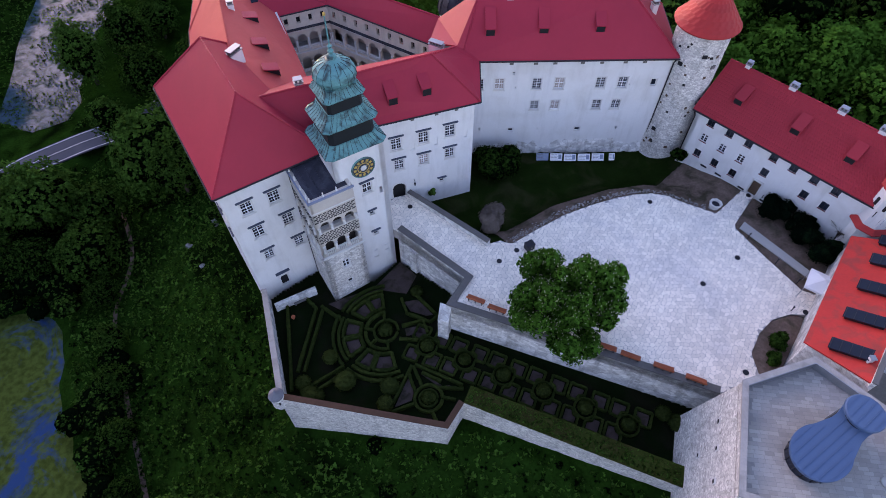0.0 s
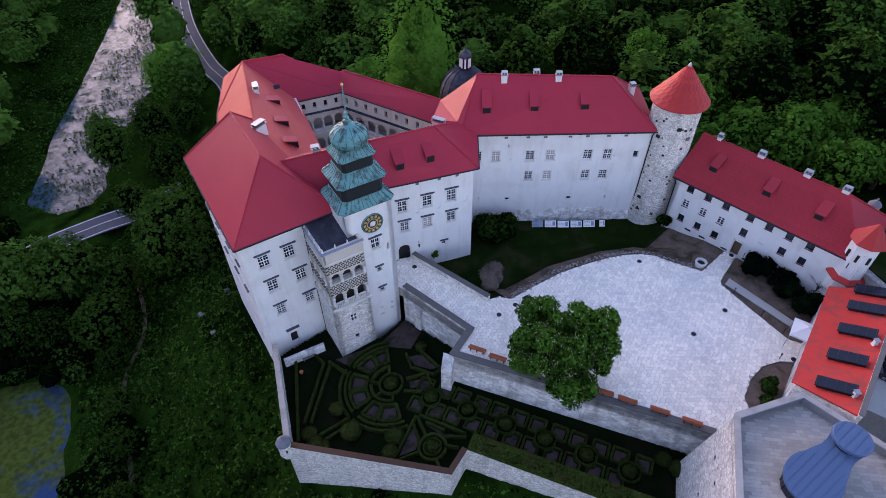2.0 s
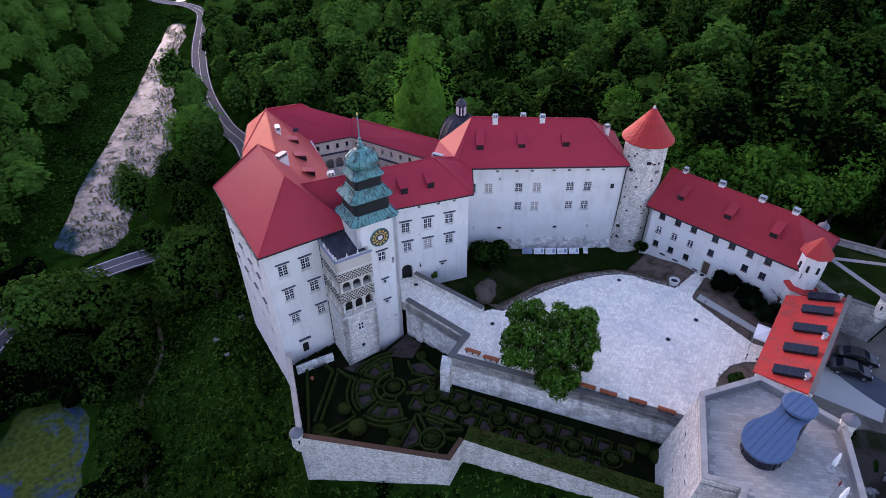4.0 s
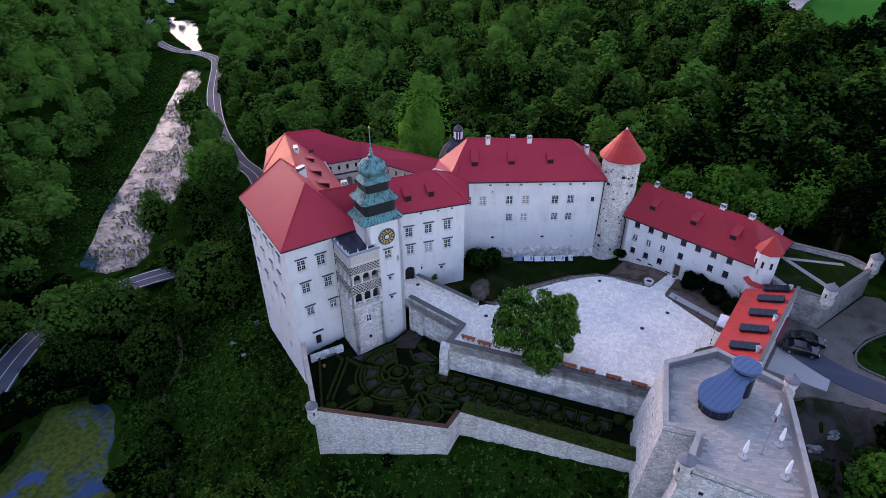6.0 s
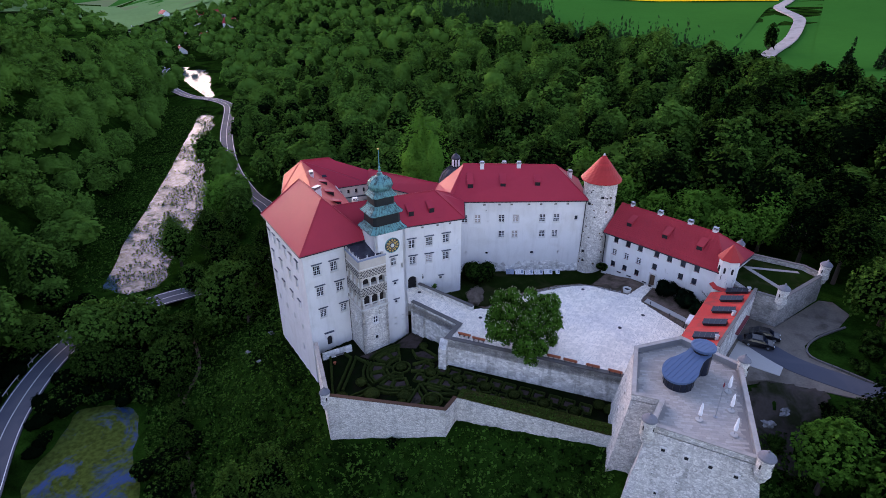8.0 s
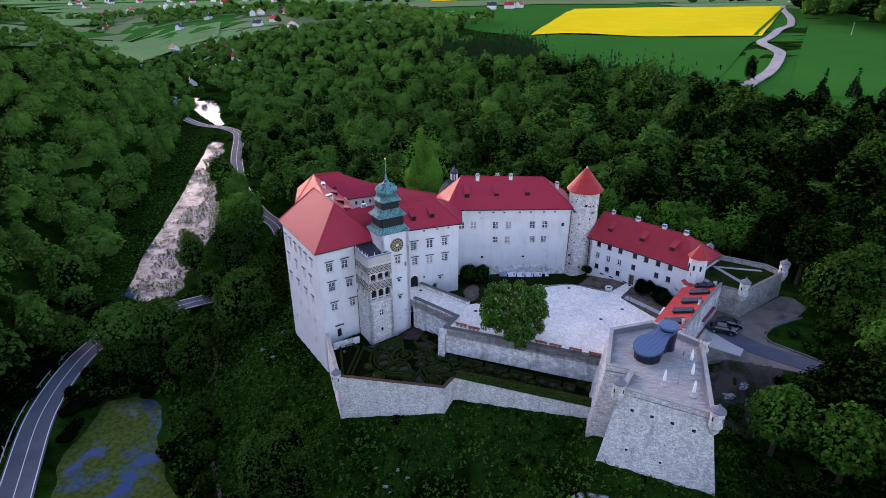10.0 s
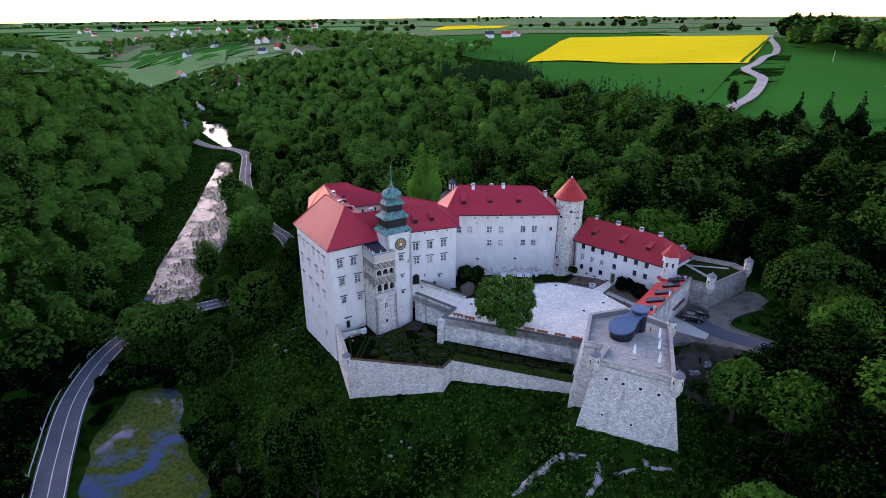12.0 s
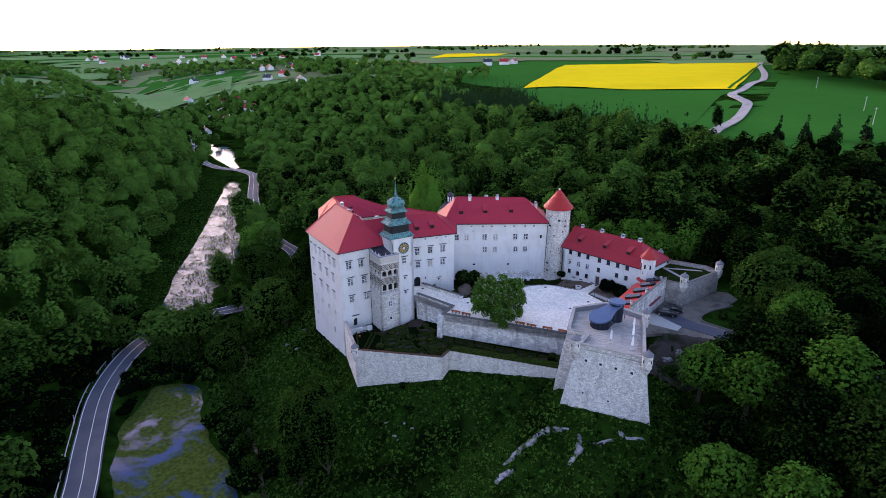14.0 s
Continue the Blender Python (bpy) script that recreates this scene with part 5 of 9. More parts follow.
# ---- terrace, bridge, garden walls ----


def ring_wall(name, line, z0, z1, thick, mat, label, cap=None, cap_h=0.12, parent=None, category="wall", closed=False, bottoms=None, over=0.06):
    """A thick wall along a line, with a coping; the outside is on its right."""
    pts = [Vector((*p[:2], 0)) for p in line]
    k = len(pts)

    def offset(i, dist):
        a = pts[i - 1] if (i > 0 or closed) else None
        b = pts[(i + 1) % k] if (i < k - 1 or closed) else None
        ns = []
        for p, q in ((a, pts[i]), (pts[i], b)):
            if p is not None and q is not None:
                d = (q - p).normalized()
                ns.append(Vector((-d.y, d.x, 0)))
        n = sum(ns, Vector()).normalized()
        return pts[i] + n * dist / max(0.35, n.dot(ns[0]))
    tops = z1 if isinstance(z1, (list, tuple)) else [z1] * k
    lows = bottoms or [z0] * k

    def run(bm, d0, d1, lo, hi):
        r = [[bm.verts.new((*offset(i, d)[:2], z)) for d, z in ((d0, lo[i]), (d0, hi[i]), (d1, hi[i]), (d1, lo[i]))] for i in range(k)]
        for i in range(k if closed else k - 1):
            a, b = r[i], r[(i + 1) % k]
            for s in range(4):
                bm.faces.new((a[s], b[s], b[(s + 1) % 4], a[(s + 1) % 4]))
        if not closed:
            bm.faces.new(r[0][::-1])
            bm.faces.new(r[-1])
    bm = bmesh.new()
    run(bm, 0, thick, lows, tops)
    ob = part(name, bm, mat, parent)
    if not parent:
        tagged(ob, label, category)
    if cap:
        bm = bmesh.new()
        run(bm, -over, thick + over, tops, [t + cap_h for t in tops])
        part("coping", bm, cap, ob)
    return ob


BR_S0, BR_S1, BR_S2 = (-5.6, 44.0), (2.55, 36.9), (0.4, 33.5)
TER_E = (28.3, 23.0)
YARD = [(-6.6, 44.6), BR_S0, BR_S1, BR_S2, TER_E, (31.4, 24.0), (33.0, 25.0), (32.95, 27.5), (34.6, 29.9), (36.6, 31.6), (38.9, 32.3), (40.8, 32.2), (42.6, 32.1), (44.3, 34.2),
        (41.25, 35.4), (38.6, 40.1), (36.2, 44.8), (40.4, 50.0), (39.2, 51.0), (34.6, 46.9), (31.2, 48.6), (29.3, 49.8), (27.2, 50.3), (24.8, 50.1), (22.3, 49.5), (18.8, 48.2), (15.4, 46.7), (11.6, 44.3), (9.3, 42.7),
        (8.3, 42.1), (7.0, 42.6), (5.6, 42.1), (-4.3, 50.2), (-7.5, 49.2)]
terrace_wall = ring_wall("retaining_wall", [BR_S0, BR_S1, BR_S2, TER_E], -8, [0.4, 0.4, -0.02, -0.02], 0.7, PLASTER_OLD, "weathered pale retaining wall below the paved courtyard", COPING, 0.12)
bridge_wall = ring_wall("bridge_parapet", [(5.7, 42.1), (-4.2, 50.1)], -4, 0.75, 0.55, PLASTER_OLD, "stone parapet along the gate bridge", COPING, 0.14)
bm = bmesh.new()
mb, _ = on_wall(BR_S0, BR_S1)
box(bm, 2.2, 3.3, -0.4, 0.3, -8, -1.6, mb)
part("buttress", bm, PLASTER_OLD, terrace_wall)
bm = bmesh.new()
prism(bm, [(-0.3, 33.9), (-0.6, 32.3), (0.6, 31.8), (1.0, 33.4)], -8, [-0.2, -1.2, -1.2, -0.2])
part("buttress", bm, PLASTER_OLD, terrace_wall)

bm = bmesh.new()
prism(bm, YARD, -1.6, -0.06)
yard = tagged(part("courtyard_pavement", bm, JOINT), "wide pale courtyard paved in irregular flagstones", "pavement", kind="structure")


def in_ring(x, y, ring):
    inside = np.zeros(np.shape(x), bool)
    for (ax, ay), (bx, by) in zip(ring, ring[1:] + ring[:1]):
        cross = ((ay > y) != (by > y)) & (x < (bx - ax) * (y - ay) / ((by - ay) or 1e-9) + ax)
        inside ^= cross
    return inside


# bank of bare soil and lawn below the north range
def lawn_z(x, y):
    edge = np.interp(x, [4, 8, 15, 22, 27, 34, 40], [43, 42, 46.5, 49.4, 50.2, 47, 51])
    t = np.clip((y - edge) / 6.0, 0, 1)
    return -0.1 - 2.3 * t * t * (3 - 2 * t) * np.clip((37 - x) / 8, 0, 1) - 0.12 + 0.1 * rough(x, y, 2.0, 1.0)


LAWN_RING = [(-4.5, 50.2), (5.7, 41.7), (8.2, 41.8), (11.6, 44.0), (15.4, 46.4), (18.8, 47.9), (22.3, 49.2), (27.2, 50.0), (31.2, 48.3), (34.6, 46.6), (39.4, 51.2), (33, 58.5), (30, 61.5), (3, 61), (4, 53)]
lawn = tagged(sheet("lawn", np.arange(-6, 42, 0.3), np.arange(40.5, 62, 0.3), lawn_z, LAWN, lambda x, y: in_ring(x, y, LAWN_RING)), "dark mown lawn sloping below the north range", "lawn", kind="structure")
SOIL_RING = [(8.2, 42.0), (11.6, 44.2), (15.4, 46.6), (22.3, 49.4), (27.2, 50.2), (31.2, 48.5), (34.6, 46.8), (39.3, 51.0), (33.5, 57), (31, 55), (29, 53.0), (22, 51.6), (14, 48.9), (10, 46.2), (6.5, 44.2)]
tagged(sheet("soil_bank", np.arange(6, 41, 0.16), np.arange(41.5, 58, 0.16), lambda x, y: lawn_z(x, y) + 0.09, SOIL, lambda x, y: in_ring(x, y, SOIL_RING)), "bare trampled soil along the courtyard edge", "soil", kind="structure")
bm = bmesh.new()
prism(bm, [(36.2, 44.9), (41.3, 35.5), (45.5, 34), (50, 39), (41, 50.2), (40.5, 50.0)], -1.5, -0.2)
tagged(part("east_bed", bm, SOIL), "bare soil bed before the east range", "soil", kind="structure")
bm = bmesh.new()
prism(bm, [(36.9, 44.6), (43.3, 36.2), (44.1, 36.9), (37.8, 45.6)], -0.8, -0.08)
tagged(part("side_path", bm, CONCRETE), "pale concrete side path", "path", kind="structure")
bm = bmesh.new()
prism(bm, [(33.0, 24.6), (33.0, 27.5), (34.6, 29.9), (36.6, 31.5), (38.9, 32.2), (40.2, 31.8), (36, 25.5), (34.5, 23.5)], -1.5, -0.15)
tagged(part("round_bed", bm, SOIL), "rounded soil bed beside the bastion", "soil", kind="structure")

# garden
G_NW, G_SW, G_C, G_H, G_E = (-22.4, 38.1), (-17.9, 24.0), (0.5, 20.7), (2.25, 23.45), (23.5, 14.4)


def garden_z(x, y):
    return np.interp(x, [-20, -13, -6, 0, 30], [-6.9, -6.8, -6.1, -5.3, -5.1])


GARDEN_RING = [(-22.2, 38.4), (-17.7, 24.2), (0.35, 20.95), (2.2, 23.7), (23.6, 14.6), (28, 23.3), (0.8, 34.0), (2.8, 37.0), (-5.8, 44.0), (-9, 41), (-14, 40.5), (-16.5, 43)]
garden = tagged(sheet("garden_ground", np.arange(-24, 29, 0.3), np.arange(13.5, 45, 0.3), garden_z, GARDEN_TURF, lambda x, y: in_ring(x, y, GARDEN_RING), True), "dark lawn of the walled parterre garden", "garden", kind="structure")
g_wall = ring_wall("garden_wall", [G_SW, G_C, G_H], -16, [-3.8, -3.8, -3.7], 0.55, LIMESTONE, "pale stone rampart round the parterre garden", RUST_TILE, 0.06)
ring_wall("garden_side_wall", [G_NW, (G_SW[0] - 0.02, G_SW[1] + 0.06)], -16, [-4.2, -3.82], 0.55, PLASTER_OLD, "pale plastered side wall of the parterre garden", COPING_LIGHT, 0.07)
strip = ring_wall("garden_rampart", [G_H, G_E], -12, [-3.75, -2.75], 2.0, LIMESTONE, "long pale rampart topped with a flat grass strip")
bm = bmesh.new()
d = (Vector(G_E) - Vector(G_H)).normalized()
n = Vector((-d.y, d.x))
a, b = Vector(G_H), Vector(G_E)
slab(bm, [((*a, -3.55), (*b, -2.55), (*(b + n * 2.05), -2.5), (*(a + n * 2.05), -3.5))], 0.3)
part("grass_strip", bm, MOSS, strip, "mossy grass top")


def pepperpot(name, x, y, z, r, h, label, cone=0.75):
    """A small round stone watch turret, corbelled out."""
    t = thing(name, x, y, z, label, "turret", "watch turrets")
    bm = bmesh.new()
    lathe(bm, [(r * 0.25, z - 1.5), (r * 0.7, z - 0.9), (r * 0.75, z - 0.5), (r, z - 0.15), (r * 1.06, z), (r, z + 0.1), (r, z + h), (r * 1.1, z + h + 0.06), (r * 1.1, z + h + 0.18)], x, y, 16)
    part("body", bm, LIMESTONE, t)
    bm = bmesh.new()
    z1 = z + h + 0.16
    lathe(bm, [(r * 1.15, z1), (r * 1.05, z1 + 0.2), (r * 0.6, z1 + cone * 0.7), (r * 0.12, z1 + cone), (r * 0.2, z1 + cone + 0.15), (0.03, z1 + cone + 0.32)], x, y, 16)
    part("cap", bm, CAP_STONE, t)
    for k in range(4):
        bm = bmesh.new()
        a = math.pi / 2 * k + 0.5
        mm = Matrix.Translation((x, y, z + h * 0.6)) @ Matrix.Rotation(a, 4, "Z")
        box(bm, r - 0.05, r + 0.02, -0.09, 0.09, -0.3, 0.3, mm)
        part("loophole", bm, BLACK, t)
    return t


pepperpot("garden_turret", -18.0, 24.1, -5.2, 0.75, 1.9, "pale round watch turret at the garden corner")

# bastion
B_TOP = [(27.0, 21.2), (34.4, 23.5), (40.2, 17.2), (34.8, 0.7), (24.3, 6.2), (26.9, 10.3), (23.7, 11.4)]
B_LOW = [(25.4, 22.2), (34.4, 25.0), (42.0, 17.4), (36.0, -1.6), (21.8, 4.7), (24.6, 9.6), (21.8, 10.4)]
bastion = thing("bastion", 31, 12, -6, "massive battered limestone bastion with paved roof terrace", "bastion")
bm = bmesh.new()
k = len(B_TOP)
lo = [bm.verts.new((*p, -9)) for p in [along(q, Vector((q[0] - t[0], q[1] - t[1])), 0.45, Vector((0, 0)), 0) for q, t in zip(B_LOW, B_TOP)]]
ml = [bm.verts.new((*p, 6.4)) for p in B_TOP]
for i in range(k):
    j = (i + 1) % k
    a0, a1, b0, b1 = lo[i].co, lo[j].co, ml[i].co, ml[j].co
    grid = [[None] * 9 for _ in range(9)]
    for u in range(9):
        for w in range(9):
            grid[u][w] = bm.verts.new((a0.lerp(a1, u / 8)).lerp(b0.lerp(b1, u / 8), w / 8))
    for u in range(8):
        for w in range(8):
            bm.faces.new((grid[u + 1][w], grid[u][w], grid[u][w + 1], grid[u + 1][w + 1]))
bm.faces.new(ml)
bm.faces.new(lo)
bmesh.ops.remove_doubles(bm, verts=bm.verts, dist=0.001)
body = part("body", bm, LIMESTONE, bastion)
ob = ring_wall("parapet", B_TOP[::-1], 6.4, 7.35, 0.45, LIMESTONE, "", COPING_LIGHT, 0.12, parent=bastion, closed=True)
bm = bmesh.new()
prism(bm, B_TOP, 6.4, 6.55)
terrace = part("terrace_bed", bm, TERRACE_JOINT, bastion)
ob = ring_wall("flashing", [(p[0] * 0.949 + 31.0 * 0.051, p[1] * 0.949 + 12.4 * 0.051) for p in B_TOP[::-1]], 6.5, 7.46, 0.09, GREY_METAL, "", parent=bastion, closed=True)
pepperpot("bastion_turret", 24.1, 6.1, 6.0, 0.82, 2.1, "round stone watch turret on a bastion corner")
pepperpot("bastion_turret", 34.9, 0.3, 6.0, 0.86, 2.1, "round stone watch turret on a bastion corner")
pepperpot("bastion_turret", 40.3, 17.0, 6.0, 0.75, 2.0, "round stone watch turret beside the red roof")

# stair pavilion on the terrace
pav = thing("stair_pavilion", 31, 15, 6.55, "low glazed stair pavilion with blue zinc roof", "pavilion")
PC1, PC2 = Vector((34.4, 17.0)), Vector((30.7, 14.4))


def pav_z(p):
    """The height of the sloping pavilion roof."""
    ax = (PC1 - PC2).normalized()
    return 8.85 + (Vector(p[:2]) - PC2).dot(ax) * 0.3


def eight(grow, big=2.1, small=1.45):
    """The outline of two circles joined by a waist."""
    ax = (PC1 - PC2).normalized()
    side = Vector((-ax.y, ax.x))
    length = (PC1 - PC2).length
    ring = []
    for s in (1, -1):
        arc = []
        for k in range(13):
            t = math.pi - k * (math.pi - 0.95) / 12
            arc.append(PC2 + ax * (big + grow) * math.cos(t) + side * s * (big + grow) * math.sin(t))
        for f, wide in ((0.46, 1.42), (0.6, 1.2), (0.76, 1.16), (0.95, 1.32)):
            arc.append(PC2 + ax * length * f + side * s * (wide + grow))
        ring.append(arc)
    return [tuple(p) for p in ring[0]] + [tuple(p) for p in ring[1][::-1][:-1]]


bm = bmesh.new()
prism(bm, eight(-0.25), 6.5, [pav_z(p) - 0.25 for p in eight(-0.25)])
part("glazing", bm, GLASS_BLUE, pav)
bm = bmesh.new()
prism(bm, eight(0.12), [pav_z(p) - 0.28 for p in eight(0.12)], [pav_z(p) for p in eight(0.12)])
roof = part("roof", bm, ZINC, pav, "blue standing-seam zinc")
bm = bmesh.new()
lathe(bm, [(1.3, 6.5), (1.3, 10.4)], PC1.x, PC1.y, 28)
part("glazing", bm, GLASS_BLUE, pav)
bm = bmesh.new()
lathe(bm, [(1.55, 10.3), (1.6, 10.35), (1.6, 10.6), (1.5, 10.66)], PC1.x, PC1.y, 32)
roof2 = part("roof", bm, ZINC, pav)
for k in range(7):
    x = -1.8 + k * 0.6
    ax = (PC1 - PC2).normalized()
    side = Vector((ax.y, -ax.x))
    bm = bmesh.new()
    half = math.sqrt(max(0.05, 2.15 ** 2 - x * x))
    p0, p1 = PC2 + side * x - ax * half, PC2 + side * x + ax * half * (1.0 if x < 0.4 else 1.0)
    p1 = p1 + ax * max(0.0, 1.2 - abs(x)) * 2.2
    tube(bm, [(*p0, pav_z(p0) + 0.02), (*p1, pav_z(p1) + 0.02)], 0.035, 4)
    if abs(x) < 1.4:
        half = math.sqrt(1.55 ** 2 - x * x)
        p0, p1 = PC1 + side * x - ax * half, PC1 + side * x + ax * half
        tube(bm, [(*p0, 10.68), (*p1, 10.68)], 0.03, 4)
    part("seam", bm, ZINC, roof)
for k in range(9):
    t = 2.2 + k * 0.45
    bm = bmesh.new()
    p = PC2 + Vector((math.cos(t), math.sin(t))) * 1.87
    box(bm, -0.03, 0.03, -0.03, 0.03, 6.55, pav_z(p) - 0.26, Matrix.Translation((*p, 0)))
    part("mullion", bm, DARK_METAL, pav)

# red-roofed gatehouse
red = thing("gatehouse", 43, 30, 0, "long gatehouse with bright red flat-pitched roof and skylights", "gatehouse")
RNW, RNE, RSE, RSW = (46.0, 39.2), (51.4, 36.0), (38.6, 20.6), (35.9, 26.0)
bm = bmesh.new()
prism(bm, [RSW, RSE, RNE, RNW], -1, [4.8, 7.2, 7.3, 4.8])
part("wall_body", bm, PLASTER_OLD, red)
bm = bmesh.new()
slab(bm, [((35.6, 26.3, 4.95), (38.6, 20.8, 7.4), (51.3, 36.1, 7.45), (45.8, 39.5, 4.95))], 0.15)
part("roof", bm, ROOF_FELT, red, "bright red painted roof with dark stains")
ring_wall("parapet", [RSE, RNE], 6.8, 7.7, 0.35, PLASTER_OLD, "", COPING, 0.12, parent=red)
u = (Vector((51.3, 36.1, 7.45)) - Vector((38.6, 20.8, 7.4)))
w = (Vector((45.8, 39.5, 4.95)) - Vector((51.3, 36.1, 7.45)))
mr = Matrix.Identity(4)
ud, wd = u.normalized(), (w - u.normalized() * w.dot(u.normalized())).normalized()
mr.col[0][:3], mr.col[1][:3], mr.col[2][:3], mr.col[3][:3] = ud, wd, ud.cross(wd), (38.6, 20.8, 7.42)
for f in (0.14, 0.36, 0.58, 0.79, 0.95):
    s = thing("skylight", *(mr @ Vector((f * 19.9, 2.6, 0.1))), "dark glazed skylight standing on the red roof", "skylight", "skylights")
    ms = mr @ Matrix.Translation((f * 19.9, 0.9, 0))
    bm = bmesh.new()
    box(bm, -0.5, 0.5, 0, 3.3, -0.05, 0.3, ms)
    part("kerb", bm, DARK_METAL, s)
    bm = bmesh.new()
    slab(bm, [[tuple(ms @ Vector(p)) for p in ((-0.6, -0.1, 0.36), (0.6, -0.1, 0.62), (0.6, 3.4, 0.62), (-0.6, 3.4, 0.36))]], 0.06)
    part("glass", bm, GLASS_BLUE, s)
    bm = bmesh.new()
    for b in range(5):
        slab(bm, [[tuple(ms @ Vector(p)) for p in ((-0.6, b * 0.82 - 0.03, 0.38), (0.6, b * 0.82 - 0.03, 0.64), (0.6, b * 0.82 + 0.03, 0.64), (-0.6, b * 0.82 + 0.03, 0.38))]], 0.06)
    part("glazing_bar", bm, DARK_METAL, s)

# outer gate bastion
O = [(51.6, 36.2), (54.6, 33.9), (66.2, 41.9), (64.6, 45.4), (57.2, 50.0), (49, 44)]
outer = thing("outer_bastion", 58, 42, 1.9, "old stone outer bastion with small lawn inside", "bastion")
bm = bmesh.new()
prism(bm, [(51.6, 36.2), (54.6, 33.9), (66.2, 41.9), (64.6, 45.4), (57.2, 50.0), (49, 44)], -3, 6.0)
part("body", bm, OLD_RUBBLE, outer)
ring_wall("parapet", O[:5], 6.0, 6.9, 0.5, OLD_RUBBLE, "", COPING, 0.1, parent=outer)
bm = bmesh.new()
prism(bm, [(52.2, 37.0), (54.7, 34.9), (65.2, 42.2), (64.0, 45.0), (57.2, 49.2), (50.5, 43)], 5.9, 6.15)
part("lawn", bm, LAWN, outer, "small green lawn")
bm = bmesh.new()
prism(bm, [(54.2, 46.3), (54.9, 46.6), (57.6, 38.2), (56.8, 37.8)], 6.1, 6.2)
prism(bm, [(54.9, 46.3), (63.0, 44.4), (63.0, 43.7), (54.9, 45.6)], 6.1, 6.21)
part("path", bm, GRAVEL, outer)
pepperpot("gate_turret", 54.6, 34.2, 6.4, 0.85, 2.2, "round stone watch turret on the outer bastion")
pepperpot("gate_turret", 66.0, 42.0, 6.4, 0.85, 2.2, "round stone watch turret on the outer bastion")
pepperpot("gate_turret", 54.8, 49.8, 7.0, 0.7, 1.8, "small turret behind the east range")

bm = bmesh.new()
prism(bm, [(42.4, 20.0), (46.4, 20.6), (53.4, 18.0), (60.4, 15.2), (63.4, 17.0), (58.4, 22.4), (55.6, 25.6), (56.6, 28.6), (60.0, 31.2), (65.0, 33.4), (69.0, 37.0), (68.5, 41.0), (66.4, 41.6), (54.6, 33.6), (51.6, 36.2), (39.0, 21.0)], 1.2, 1.86)
tagged(part("forecourt", bm, FORECOURT), "worn gravel forecourt outside the gatehouse", "pavement", kind="structure")
bm = bmesh.new()
prism(bm, [(43.2, 25.4), (48.9, 21.3), (52.0, 25.2), (46.8, 29.8)], 1.3, 1.93)
tagged(part("parking_pad", bm, CONCRETE), "pale concrete parking pad", "pavement", kind="structure")
DRIVE = spline([(48.6, 31.6), (50.2, 27.6), (52.4, 24.0), (55.6, 21.2), (59.7, 18.2), (66, 13.6), (76, 8.6), (88, 4)], 1.2)
dr = tagged(ribbon("driveway", DRIVE, 2.0, 1.94, ASPHALT, follow=lambda x, y: np.maximum(ground_z(x, y, False) + 0.1, np.interp(x, [60, 64], [1.92, -50])), lift=0.02), "grey asphalt drive outside the walls", "road", kind="structure")
# kerb stones round the grass island
KERB = spline([(63.4, 17.6), (58.8, 22.6), (56.0, 25.8), (57.0, 28.4), (60.2, 30.8), (66.0, 33.4)], 0.9)
for a, b in zip(KERB[:-1], KERB[1:]):
    bm = bmesh.new()
    d = (b - a)
    box(bm, 0.03, float(np.hypot(*d)) - 0.03, -0.14, 0.14, 1.6, 2.02, Matrix.Translation((*a, 0)) @ Matrix.Rotation(math.atan2(d[1], d[0]), 4, "Z"))
    part("kerb_stone", bm, COPING, dr)
# rubble bank between the bastion and the drive
BANK = [(40.6, 16.2), (46.2, 20.3), (53.2, 17.6), (52.0, 12.4), (46.5, 8.6), (39.6, 10.5)]
bank = tagged(sheet("rubble_bank", np.arange(38, 54, 0.5), np.arange(8, 21, 0.5), lambda x, y: ground_z(x, y) + 0.34 + 0.22 * rough(x, y, 0.9, 2.0), RUBBLE, lambda x, y: in_ring(x, y, BANK)), "dark bare rubble bank beside the bastion", "bank", kind="structure")

# ---- plateau fields and tracks ----
field("rapeseed_field", [(77, 466), (239, 398), (470, 790), (175, 756)], RAPE, "bright yellow blooming rapeseed field", 1.0)
field("wheat_field", [(66, 316), (120, 216), (236, 391), (74, 460)], CROP_A, "smooth dark green wheat field", 0.5)
field("wheat_field", [(121, 150), (232, 88), (440, 330), (338, 508)], CROP_A, "smooth dark green wheat field beside the track", 0.5)
field("wheat_field", [(58, 318), (140, 50), (900, 700), (100, 1000)], CROP_A, "broad green cereal land round the yellow field", 0.15, 20)
field("pasture", [(-30, 640), (74, 468), (176, 758), (-10, 1010)], CROP_A, "green field beside the rapeseed", 0.3, 20)
field("rapeseed_field", [(-20, 1100), (120, 1180), (190, 1480), (20, 1450)], RAPE, "distant strip of yellow rapeseed", 1.5, 40)
field("rapeseed_field", [(-190, 900), (-60, 960), (-60, 975), (-190, 912)], RAPE, "thin distant strip of yellow rapeseed", 1.5, 30)
rng = np.random.default_rng(11)
field("grassland", [(-2400, 640), (60, 660), (60, 960), (-2600, 960)], CROP_B, "pasture round the distant village, paled for the haze", 0.3, 40)
field("grassland", [(-4000, 955), (3000, 955), (4600, 4600), (-4600, 4600)], CROP_B, "wide farmland towards the horizon, paled for the haze", 0.3, 90)
strips = [(CROP_C, "distant green field"), (CROP_B, "distant green meadow, paled for the haze"), (CROP_C, "distant ploughed brown field"), (CROP_B, "distant green meadow, paled for the haze"), (CROP_A, "distant green field")]
